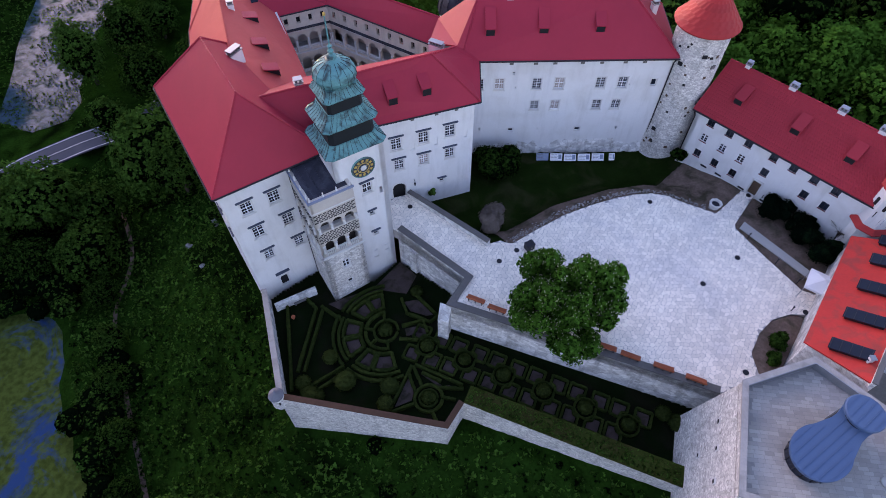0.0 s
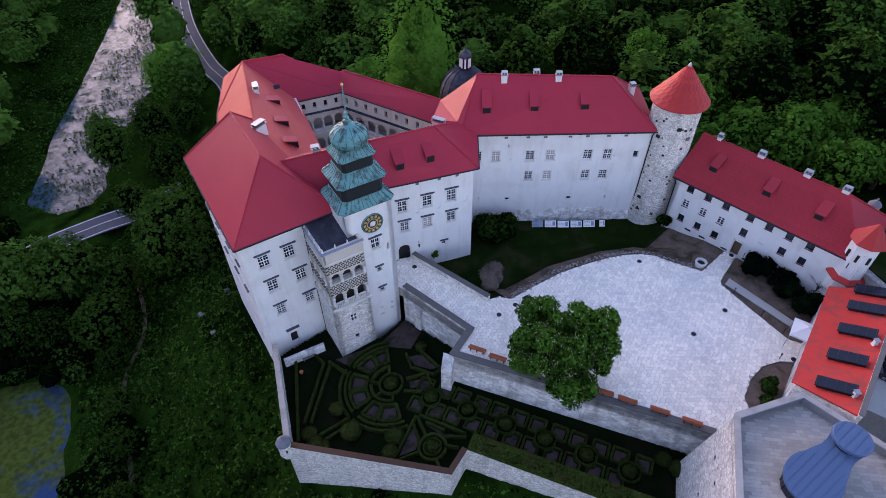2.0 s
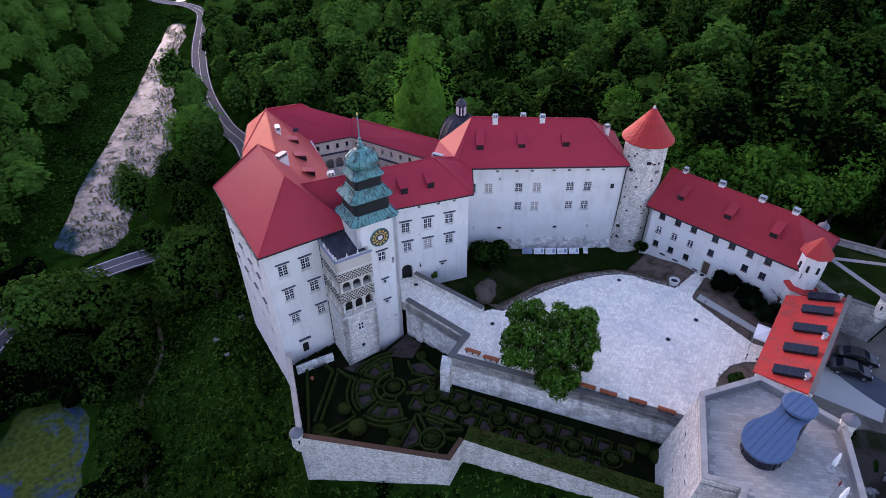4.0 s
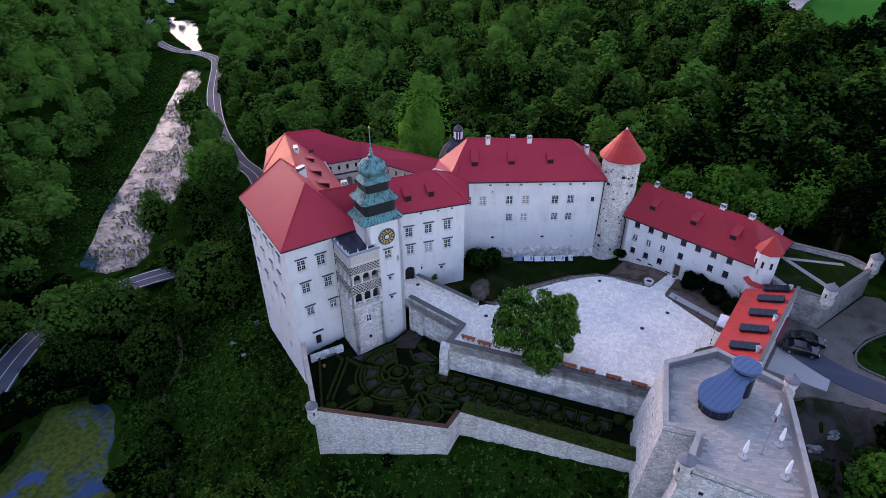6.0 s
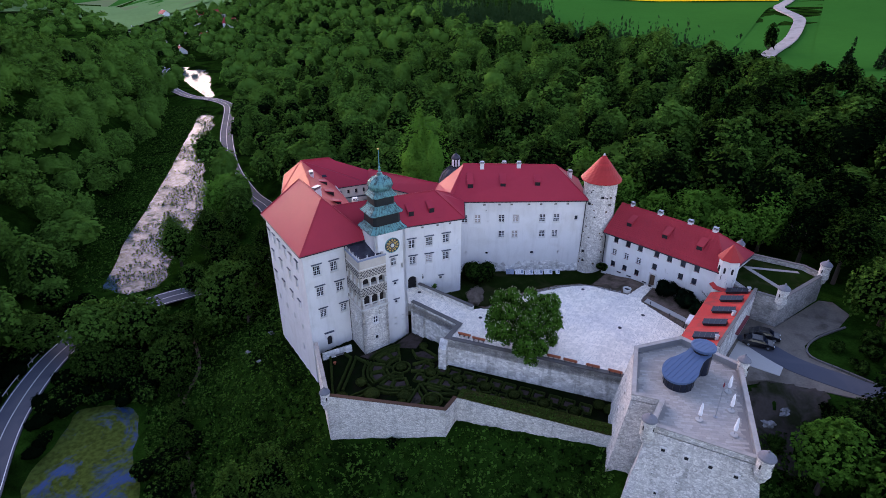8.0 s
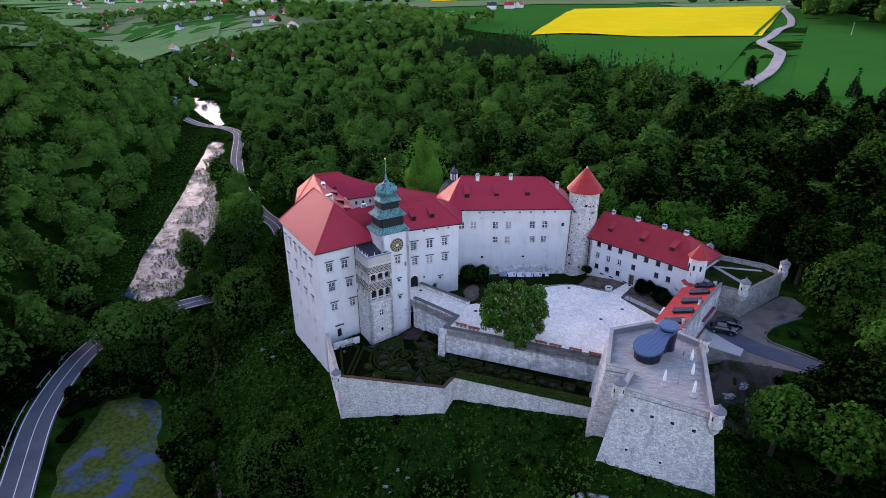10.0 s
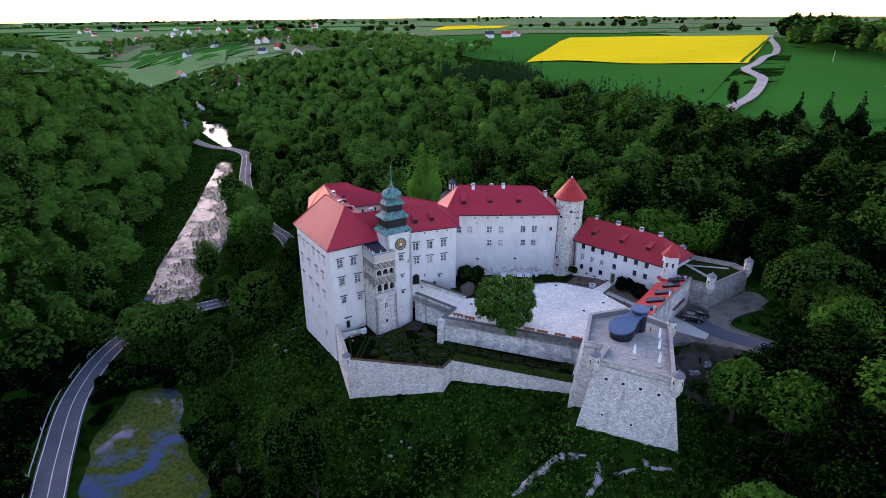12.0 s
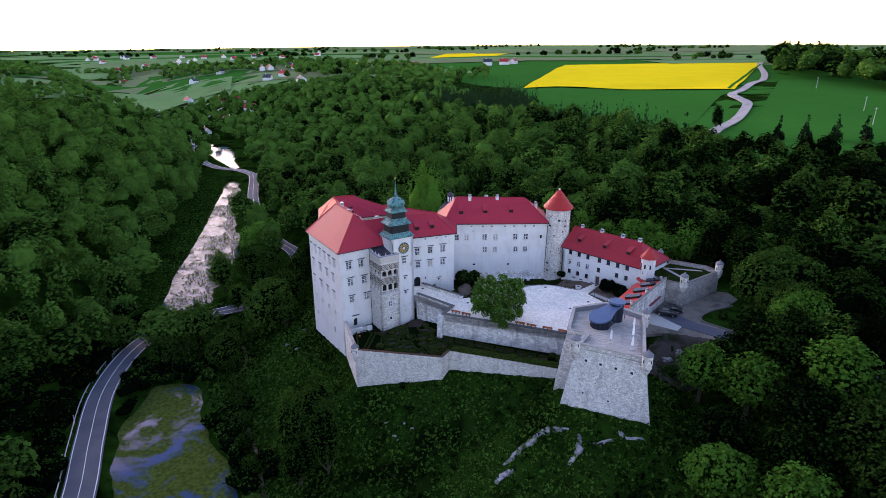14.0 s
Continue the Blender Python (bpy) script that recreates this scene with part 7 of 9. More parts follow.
BANK_TREES = [(-75.6, 141, 7.2, 18, 0.95, "bright round tree between road and river"), (-54, 77, 7.2, 17, 0.36, "large dark spreading tree at the foot of the castle rock"), (-47, 82, 5.6, 15, 0.2, "broad green tree at the foot of the castle rock"),
              (-77, 106, 5.6, 16, 0.38, "leafy tree on the river bank"), (-70, 113, 5.6, 14, 0.24, "leafy tree on the river bank"), (-66, 122, 4.6, 12, 0.2, "leafy tree on the river bank"), (-46, 70, 4.6, 12, 0.24, "leafy tree on the steep slope"),
              (-60, 99, 5.0, 14, 0.14, "thin tree beside the road bend"), (-47, 96, 4.4, 15, 0.18, "thin tree beside the road bend"), (-46, 105, 4.0, 14, 0.12, "thin tree beside the road bend"), (-38, 95, 4.4, 14, 0.2, "leafy tree behind the west range"), (-64, 88, 3.8, 10, 0.16, "leafy tree beside the road bend"),
              (-80, 66, 7.6, 12, 0.42, "spreading willow hanging over the road"), (-91, 62, 5.2, 10, 0.32, "pale green willow at the road"), (-70, 67, 7.0, 12.5, 0.2, "broad leafy tree between road and pond"),
              (-62, 66, 5.6, 10, 0.16, "leafy tree at the pond head"), (-61, 57, 5.0, 9.5, 0.18, "leafy tree at the pond head"), (-55, 49, 4.4, 9, 0.16, "leafy tree at the pond edge"), (-76, 57, 5.0, 8, 0.12, "dark willow at the pond head"), (-69, 55, 4.4, 6.5, 0.1, "dark willow at the pond head"),
              (-51, 41, 4.0, 9, 0.16, "leafy tree at the pond edge"), (-48, 34, 3.8, 8.5, 0.2, "leafy tree at the pond edge"), (-45, 27, 3.8, 8.5, 0.22, "leafy tree at the pond edge"), (-42, 19, 3.4, 7.5, 0.18, "leafy tree at the pond edge"), (-38, 11, 3.4, 8, 0.2, "leafy tree at the pond edge"), (-35, 2, 3.4, 8, 0.24, "leafy tree at the pond edge"), (-30, -6, 3.2, 7, 0.22, "leafy tree at the pond edge")]
for k, (x, y, r, h, ti, lb) in enumerate(BANK_TREES):
    low = 0.62 if "pond edge" in lb else 1.0
    tree("tree", x, y, r * 0.95 * low, h * low, k + 3, lb, ti - 0.05, mat=LEAVES_FRESH if k == 0 else LEAVES, trunk=0.14)
for k, (x, y, r, h, ti) in enumerate([(-30, 96, 4.6, 13, 0.35), (-24, 99, 4.8, 15, 0.6), (-19, 96, 4.6, 15, 0.7), (-16, 103, 4.8, 17, 0.65), (-12, 95, 4.4, 14, 0.6), (-22, 92, 4.0, 12, 0.55), (-27, 104, 4.6, 14, 0.4), (23, 84, 3.4, 14, 0.7), (37, 77, 4.2, 13, 0.6), (42, 72, 4.4, 12, 0.62), (48, 74, 4.8, 13, 0.5), (54, 70, 4.8, 13, 0.55), (60, 64, 4.8, 13, 0.45), (44, 82, 4.6, 14, 0.5), (61, 73, 5, 14, 0.5), (36, 92, 4.4, 17, 0.45), (68, 66, 5, 14, 0.4)]):
    tree("tree", x, y, r, h, k + 1, "fresh green maple close behind the castle walls", ti + 0.12, mat=LEAVES_FRESH, trunk=0.12)
for k, (x, y, r, h, ti) in enumerate([(72, 34, 5.4, 13, 0.2), (78, 38, 5, 13, 0.15), (72, 28, 4.2, 10, 0.25), (84, 22, 5, 12, 0.2)]):
    tree("tree", x, y, r, h, k + 1, "leafy tree beside the gravel track", ti, trunk=0.12)
for k, (x, y, r, h) in enumerate([(-24.4, 11.5, 3.9, 21), (-29.0, 12.6, 3.6, 17), (-21.8, 7.6, 3.4, 16), (-27.0, 6.5, 3.6, 14)]):
    tree("columnar_tree", x, y, r, h, k, "tall dark feathery columnar tree on the lower slope", 0.12, leaves=2400, size=0.06, trunk=0.05)
for k, (x, y, r, h, ti) in enumerate([(48, 7, 4.6, 11.5, 0.4), (54, 9, 4.6, 11.5, 0.25), (69, 17.5, 5.0, 11.5, 0.35), (65, 9.5, 5.0, 12, 0.38), (59, 10, 4.6, 11, 0.3), (53, 0, 5.2, 12, 0.3), (61, 6, 5.4, 14, 0.25), (72, 4, 5.4, 13, 0.25), (46, -7, 4.6, 10.5, 0.32), (57, -8, 5.4, 13, 0.42), (66, -3, 5.6, 15, 0.28), (76, 3, 6.0, 16, 0.2),
                                      (43, -14, 4.6, 9, 0.3), (52, -16, 5.4, 12, 0.36), (63, -15, 5.4, 13, 0.45), (73, -9, 5.6, 14, 0.25), (82, -2, 6, 15, 0.2), (71, 22, 4.6, 11, 0.3), (80, 15, 5.0, 12, 0.22), (90, 8, 6, 15, 0.18), (48, -24, 5.0, 10, 0.35), (60, -25, 5.5, 12, 0.35),
                                      (71, -20, 5.6, 13, 0.3), (82, -13, 6, 15, 0.25), (93, -4, 6, 15, 0.2), (86, 25, 5.5, 14, 0.2), (96, 18, 6, 15, 0.18), (80, 34, 5, 14, 0.22), (90, 36, 6, 16, 0.15), (100, 30, 6, 16, 0.15), (76, 52, 5, 15, 0.15), (72, 58, 5, 15, 0.15), (84, 46, 5.5, 16, 0.12), (36, -26, 4.0, 7, 0.35), (42, -33, 4.6, 8, 0.3), (54, -34, 5, 10, 0.3)]):
    tree("tree", x, y, r, h, k + 2, "tall leafy tree of the wood below the bastion", ti - 0.26 + (0.25, -0.15, 0.0, -0.2, 0.3)[k * 7 % 5] - 0.15 * (x > 75), mat=LEAVES_FRESH if k * 7 % 5 in (0, 4) and x < 70 else LEAVES)
for k, (x, y) in enumerate([(168, 182), (178, 176), (187, 170), (160, 190), (200, 160), (214, 150), (150, 232)]):
    tree("spruce_tree" if k < 6 else "tree", x, y, 3.2, 13, k, "dark conifer at the field edge" if k < 6 else "lone tree beside the farm track", 0.1, "cone" if k < 6 else "broad", LEAVES_DARK if k < 6 else LEAVES, 700, 0.13, 0.08)

# chestnut in the courtyard
CX, CY = 12.9, 30.9
chest = thing("chestnut_tree", CX, CY, -0.1, "full round horse chestnut with white blossom candles in the courtyard", "tree", "single trees")
rng = np.random.default_rng(77)
cc, cr = [], []
for lx, ly, lz, lr, m in ((-3.0, -1.2, 5.4, 3.6, 16), (3.0, 1.6, 5.8, 3.6, 16), (0.6, -3.0, 4.2, 3.5, 14), (-2.4, 2.2, 6.4, 3.2, 12), (3.6, -1.2, 4.6, 3.3, 12), (0.2, 0.4, 7.4, 3.0, 11), (-3.6, 0.6, 3.4, 3.0, 10), (0.6, -2.8, 2.4, 3.0, 10), (3.4, 0.4, 3.2, 3.0, 10), (-0.6, 3.2, 4.2, 3.2, 10), (1.6, 3.4, 5.0, 2.8, 8)):
    for k in range(m):
        d = rng.normal(size=3)
        d /= np.linalg.norm(d)
        d[2] = d[2] * 0.9
        cc.append((lx + d[0] * lr * 0.62, ly + d[1] * lr * 0.62, 1.12 * (lz - 4) + 3.9 + d[2] * lr * 0.7))
        cr.append(lr * rng.uniform(0.26, 0.4))
v = leaf_cloud(rng, cc, cr, 27000, 0.25, 0.45, 0.62, 0.5)
tv = np.repeat(np.clip(rng.normal(0.42, 0.35, len(v) // 4), -0.1, 1.1), 4)
ob = new("crown", raw_mesh("crown", v, np.arange(len(v)).reshape(-1, 4), LEAVES_FRESH, tv))
attach(ob, chest)
i = rng.integers(0, len(cr), 1500)
d = rng.normal(size=(1500, 3))
d[:, 2] = np.abs(d[:, 2]) + 0.2
d /= np.linalg.norm(d, axis=1)[:, None]
pos = np.array(cc)[i] + d * (np.array(cr)[i] * 1.08)[:, None]
q = []
for p in pos:
    for ax in ((1, 0), (0, 1)):
        s = np.array([ax[0] * 0.06, ax[1] * 0.06, 0])
        q += [p - s, p + s, p + s * 0.4 + [0, 0, 0.2], p - s * 0.4 + [0, 0, 0.2]]
ob = new("blossom", raw_mesh("blossom", np.array(q), np.arange(len(q)).reshape(-1, 4), BLOSSOM, np.full(len(q), 0.4)))
attach(ob, chest)
ob["label"] = "creamy white flower candles"
bm = bmesh.new()
tube(bm, [(CX, CY, -0.4), (CX, CY, 1.2), (CX + 0.1, CY, 3.2), (CX, CY, 6.5)], [0.55, 0.4, 0.34, 0.1], 10)
for k in range(9):
    b = k * 0.7
    tube(bm, [(CX, CY, 1.6 + 0.15 * k), (CX + 1.8 * math.cos(b), CY + 1.8 * math.sin(b), 3.2 + 0.2 * k), (CX + 3.8 * math.cos(b), CY + 3.8 * math.sin(b), 4.2 + 0.25 * k)], [0.2, 0.13, 0.04], 6)
part("trunk", bm, BARK, chest)


def bush(name, x, y, z, r, h, seed, label, tint=0.15, mat=LEAVES, leaves=900, size=0.13):
    t = thing(name, x, y, z, label, "bush", "bushes")
    rng = np.random.default_rng(seed)
    c = [(rng.uniform(-0.55, 0.55) * r, rng.uniform(-0.55, 0.55) * r, rng.uniform(0.3, 0.75) * h) for k in range(9)]
    rr = [0.5 * min(r, h) * rng.uniform(0.8, 1.1) for k in c]
    v, f = join_shapes(([clumps(rng, c, np.array(rr) * 0.88, 7, 4)] if mat is not BLOSSOM else []) + [quads_of(leaf_cloud(rng, c, rr, leaves, size, 0.3, 0.85, 0.7))])
    ob = new("foliage", raw_mesh("foliage", v, f, mat, np.full(len(v), tint)))
    attach(ob, t)
    bm = bmesh.new()
    for k in range(5):
        tube(bm, [(x, y, z - 0.2), (x + 0.4 * r * math.cos(k * 1.3), y + 0.4 * r * math.sin(k * 1.3), z + h * 0.6)], [0.05, 0.02], 5)
    part("stem", bm, BARK, t)
    return t


bush("round_bush", 7.4, 56.6, -2.6, 3.5, 3.6, 1, "big dark green rounded bush by the white wall", 0.05, leaves=2200)
bush("twiggy_bush", 6.4, 45.6, -0.7, 2.6, 2.2, 2, "pale brown twiggy bush below the bridge parapet", 0.5, TWIGGY, 1400, 0.1)
bush("round_bush", 32.2, 57.4, -0.6, 1.3, 1.6, 3, "small dark bush at the tower foot", 0.0)
bush("yew_bush", 41.2, 46.2, -0.3, 2.2, 2.8, 4, "dark upright yew before the east range", -0.1, LEAVES_DARK, 1600)
bush("yew_bush", 43.6, 43.6, -0.3, 2.2, 2.9, 5, "dark upright yew before the east range", -0.1, LEAVES_DARK, 1600)
bush("round_bush", 45.0, 40.6, -0.3, 2.4, 2.8, 6, "dark dense bush beside the gatehouse", -0.1, LEAVES_DARK, 1500)
bush("round_bush", 36.2, 28.4, -0.2, 1.3, 1.5, 7, "green bush in the rounded bed", 0.15)
bush("round_bush", 35.0, 26.6, -0.2, 1.0, 1.2, 8, "green bush in the rounded bed", 0.12)
bush("blossom_bush", -1.6, 51.0, -1.2, 0.8, 1.2, 9, "small flowering shrub at the wall", 0.3, LEAVES, 250, 0.09)
for k, (x, y, r, h) in enumerate(((61.5, 22.6, 1.6, 1.8), (64.5, 25.5, 1.8, 2.2), (61.0, 27.6, 1.4, 1.5), (67.5, 29.0, 2.0, 2.4), (66.0, 21.5, 1.8, 2.2), (44.8, 12.2, 1.6, 1.8), (49.5, 12.8, 1.8, 2.0), (52.4, 14.6, 1.5, 1.6))):
    bush("round_bush", x, y, float(ground_z(np.array([x]), np.array([y]))[0]) - 0.1, r, h, 20 + k, "dense dark green shrub beside the drive", 0.02)
twig = thing("bare_shrub", 47.6, 42.4, -0.3, "bare purplish twiggy shrub beside the turret", "bush", "bushes")
bm = bmesh.new()
rg = random.Random(3)
for k in range(90):
    b, s = rg.uniform(0, 6.28), rg.uniform(0.4, 1.0)
    p1 = (47.6 + 0.8 * s * math.cos(b), 42.4 + 0.8 * s * math.sin(b), 1.4 + s)
    tube(bm, [(47.6, 42.4, -0.4), p1, (p1[0] + 1.0 * math.cos(b + rg.uniform(-1, 1)), p1[1] + 1.0 * math.sin(b), p1[2] + rg.uniform(0.4, 1.4))], [0.05, 0.03, 0.012], 4)
part("twig_mass", bm, BARK, twig)

# ---- roof furniture ----


def chimney(x, y, z0, z1, w, d, turn, label="white plastered chimney with grey cap"):
    t = thing("chimney", x, y, z0, label, "chimney", "chimneys")
    m = Matrix.Translation((x, y, 0)) @ Matrix.Rotation(turn, 4, "Z")
    bm = bmesh.new()
    box(bm, -w / 2, w / 2, -d / 2, d / 2, z0, z1, m)
    part("shaft", bm, PLASTER, t)
    bm = bmesh.new()
    box(bm, -w / 2 - 0.08, w / 2 + 0.08, -d / 2 - 0.08, d / 2 + 0.08, z1, z1 + 0.1, m)
    box(bm, -w / 2 - 0.02, w / 2 + 0.02, -d / 2 - 0.02, d / 2 + 0.02, z1 + 0.38, z1 + 0.46, m)
    part("cap", bm, GREY_METAL, t)
    n = max(2, round(w / 0.4))
    for k in range(n):
        bm = bmesh.new()
        u = -w / 2 + w * (k + 0.5) / n
        box(bm, u - 0.1, u + 0.1, -d / 2 + 0.05, d / 2 - 0.05, z1 + 0.1, z1 + 0.38, m)
        part("flue", bm, COPING, t)
    return t


def dormer(x, y, z, turn, w, length, drop, mat, label, cheek=None):
    """A long low shed dormer: z is its mouth's sill; the roof falls by drop over the length."""
    t = thing("roof_dormer", x, y, z, label, "dormer", "dormers")
    m = Matrix.Translation((x, y, z)) @ Matrix.Rotation(turn, 4, "Z")
    bm = bmesh.new()
    slab(bm, [[tuple(m @ Vector(p)) for p in ((-w / 2 - 0.06, -0.06, 0.8), (w / 2 + 0.06, -0.06, 0.8), (w / 2 + 0.08, length, drop), (-w / 2 - 0.08, length, drop))]], 0.1)
    part("roof", bm, mat, t)
    bm = bmesh.new()
    for s in (-1, 1):
        v = [bm.verts.new(m @ Vector(p)) for p in ((s * w / 2, 0, -0.1), (s * w / 2, 0, 0.74), (s * w / 2, length, drop - 0.1), (s * w / 2 - s * 0.08, 0, -0.1), (s * w / 2 - s * 0.08, 0, 0.74), (s * w / 2 - s * 0.08, length, drop - 0.1))]
        for f in ((0, 1, 2), (3, 5, 4), (0, 3, 4, 1), (1, 4, 5, 2), (0, 2, 5, 3)):
            bm.faces.new([v[i] for i in f])
    part("cheek", bm, cheek or mat, t)
    # black block that stands in for the dark inside the mouth
    bm = bmesh.new()
    box(bm, -w / 2 + 0.05, w / 2 - 0.05, 0.0, 0.08, -0.2, 0.72, m)
    part("louvre", bm, BLACK, t)
    return t


for x, y in ((8.1, 65.1), (15.4, 65.0)):
    chimney(x, y, 16.5, 19.3, 0.78, 0.6, 0.0)
chimney(12.6, 66.4, 17.5, 18.9, 0.8, 0.6, 0.0)
chimney(25.9, 65.8, 14.5, 17.2, 0.7, 0.7, 0.3)
for x, y in ((5.7, 61.8), (12.1, 61.9), (18.9, 62.1)):
    dormer(x, y, 15.5 + (y - 61.8) * 0.9, 0.0, 1.15, 2.4, 2.25, ROOF_RED, "long red shed dormer on the north range roof")
for x, y in ((-5.4, 50.2), (-1.75, 51.8)):
    dormer(x, y, 14.75, 0.36, 1.1, 2.2, 1.75, ROOF_RED, "long red shed dormer on the gate range roof")
chimney(-26.3, 66.6, 14.6, 16.9, 1.5, 0.7, 1.9, "wide white chimney on the western roof")
chimney(-22.9, 54.8, 15.6, 18.1, 1.7, 0.8, 1.05, "wide white chimney on the western roof")
chimney(-15.2, 50.0, 15.6, 17.8, 0.9, 0.7, 0.36)
chimney(-0.8, 61.2, 12.4, 14.6, 1.8, 0.7, -0.5, "broad white chimney over the arcaded court")
for x, y, z in ((-23.4, 66.6, 14.05), (-21.1, 61.0, 14.1), (-18.9, 56.0, 14.15)):
    # black cheeks here paint the dark under the flaps' open sides
    dormer(x, y, z + 0.4, 1.95, 1.3, 1.7, 1.2, ROOF_RED, "small red eyebrow dormer with dark mouth", BLACK)
bm = bmesh.new()
mm = Matrix.Translation((-24.6, 70.6, 14.75)) @ Matrix.Rotation(0.4, 4, "Z") @ Matrix.Rotation(0.5, 4, "X")
box(bm, -0.45, 0.45, -0.3, 0.3, 0, 0.12, mm)
tagged(part("roof_light", bm, GLASS_BLUE), "small dark roof window in the red sheet", "roof window")
for u in (1.9, 7.7, 13.6, 18.2):
    chimney(*along(E0, D, u, V, 5.4), 11.2, 12.55, 0.6 if u < 5 else 0.85, 0.6, -0.81)
for u in (3.6, 10.9, 17.4):
    dormer(*along(E0, D, u, V, 1.7), 9.5, -0.81, 1.15, 2.1, 1.7, ROOF_TILE, "long red tiled shed dormer on the east range")
# eaves gutters and downpipes
def gutter(pts, parent):
    bm = bmesh.new()
    tube(bm, pts, 0.09, 6)
    part("gutter", bm, DARK_METAL, parent)


gutter([(2.2, 59.62, 13.18), (28.9, 60.22, 13.18)], range_n)
gutter([tuple(ea + Vector((0, 0, -0.2))), tuple(eb + Vector((0, 0, -0.2)))], range_s)
gutter([(*along(E0, D, -0.4, V, -0.58), 7.6), (*along(E0, D, 21.4, V, -0.58), 7.6)], range_e)
gutter([(28.6, 60.5, 13.0), (28.5, 60.7, 12.4), (28.3, 60.75, -3)], range_n)
gutter([(*along(E0, D, -0.2, V, -0.3), 7.4), (*along(E0, D, 0.05, V, -0.12), 6.6), (*along(E0, D, 0.05, V, -0.12), -0.4)], range_e)
gutter([(*along(SW, E1, 7.55, E2, -0.15), 12.4), (*along(SW, E1, 7.55, E2, -0.15), -7)], range_west)

# pantile courses on the east range
N_COURSE, WAVES = 17, 80
for c_i in range(N_COURSE):
    t0, t1 = c_i / N_COURSE, (c_i + 1.12) / N_COURSE
    left, right0, right1 = -0.4, 23.7 - 5.1 * t0, 23.7 - 5.1 * min(t1, 1)
    us = np.linspace(0, 1, WAVES * 4 + 1)
    wave = 0.045 * np.cos(us * WAVES * 2 * np.pi)
    rows = []
    for t, r, lift in ((t0, right0, 0.1), (min(t1, 1.0), right1, 0.03)):
        u = left + (r - left) * us
        vv = -0.5 + 5.8 * t
        z = 7.75 + 4.4 * t + lift + wave
        rows.append(np.stack([E0[0] + D.x * u + V.x * vv, E0[1] + D.y * u + V.y * vv, z], 1))
    low = rows[0].copy()
    low[:, 2] -= 0.12
    vtx = np.concatenate([low, rows[0], rows[1]])
    n = len(us)
    a = np.arange(n - 1)
    f = np.concatenate([np.stack([a, a + 1, a + n + 1, a + n], 1), np.stack([a + n, a + n + 1, a + 2 * n + 1, a + 2 * n], 1)])
    ob = new("tile_course", raw_mesh("tile_course", vtx - np.array(ORIGIN[range_e]), f, ROOF_TILE))
    attach(ob, range_e)
# tile courses on the round tower's cone
for k in range(13):
    t0, t1 = k / 13, (k + 1.1) / 13
    bm = bmesh.new()
    r0, r1 = 3.84 * (1 - t0) + 0.1 * t0, 3.84 * (1 - t1) + 0.1 * t1
    sides = 44
    lo_r, hi_r = [], []
    for i in range(sides):
        a = 2 * math.pi * (i + 0.5 * (k % 2)) / sides
        w = 0.05 if i % 2 else 0.0
        z0 = 17.22 + 4.75 * (t0 ** 1.02)
        lo_r.append(bm.verts.new((31.35 + (r0 + 0.06 + w * 0.5) * math.cos(a), 62.2 + (r0 + 0.06 + w * 0.5) * math.sin(a), z0 + w)))
        hi_r.append(bm.verts.new((31.35 + max(r1, 0.05) * math.cos(a), 62.2 + max(r1, 0.05) * math.sin(a), 17.22 + 4.75 * t1 + 0.03)))
    for i in range(sides):
        j = (i + 1) % sides
        bm.faces.new((lo_r[i], lo_r[j], hi_r[j], hi_r[i]))
    part("tile_course", bm, ROOF_ORANGE, tower)
# beam holes in the round tower
rg = random.Random(8)
for k in range(22):
    a = math.pi * (1.05 + 0.9 * rg.random())
    z = rg.uniform(0, 15.8)
    r = 3.28 if z > 4 else 3.45
    w = rg.choice((0.12, 0.16, 0.28))
    mm = Matrix.Translation((31.35 + r * math.cos(a), 62.2 + r * math.sin(a), z)) @ Matrix.Rotation(a, 4, "Z")
    bm = bmesh.new()
    box(bm, -0.2, 0.05, -w, w, -w * 0.8, w * 0.8, mm)
    part("beam_hole", bm, BLACK if rg.random() < 0.7 else COPING, tower)
# windows of the stair turret
for k, (a, z, h) in enumerate(((4.32, 6.6, 1.2), (5.1, 6.4, 1.3), (3.6, 7.2, 0.9), (4.32, 9.2, 0.35), (5.1, 9.2, 0.35))):
    bm = bmesh.new()
    mm = Matrix.Translation((48.9 + 1.5 * math.cos(a), 41.5 + 1.5 * math.sin(a), z)) @ Matrix.Rotation(a, 4, "Z")
    box(bm, -0.1, 0.06, -0.16, 0.16, -h / 2, h / 2, mm)
    part("window", bm, BLACK, turret)
# bastion gun ports
mB, lenB = on_wall((24.3, 6.2), (34.8, 0.7))
for u, z, s in ((2.0, 4.6, 0.4), (4.6, 4.5, 0.4), (7.2, 4.4, 0.4), (9.9, 4.2, 0.4), (1.4, 1.2, 0.14), (4.2, 1.0, 0.14), (6.8, 1.0, 0.14), (2.2, -1.2, 0.3), (6.7, -1.7, 0.3), (9.6, 0.8, 0.12)):
    out = -(6.4 - z) * (0.235 - 0.008 * u)
    bm = bmesh.new()
    box(bm, u - s, u + s, out - 0.06, out + 0.3, z - s, z + s, mB)
    port = part("gun_port", bm, TRIM_STONE, bastion)
    bm = bmesh.new()
    box(bm, u - s * 0.55, u + s * 0.55, out - 0.075, out + 0.3, z - s * 0.55, z + s * 0.55, mB)
    part("opening", bm, BLACK, port)

mB, lenB = on_wall((27.0, 21.2), (23.7, 11.4))
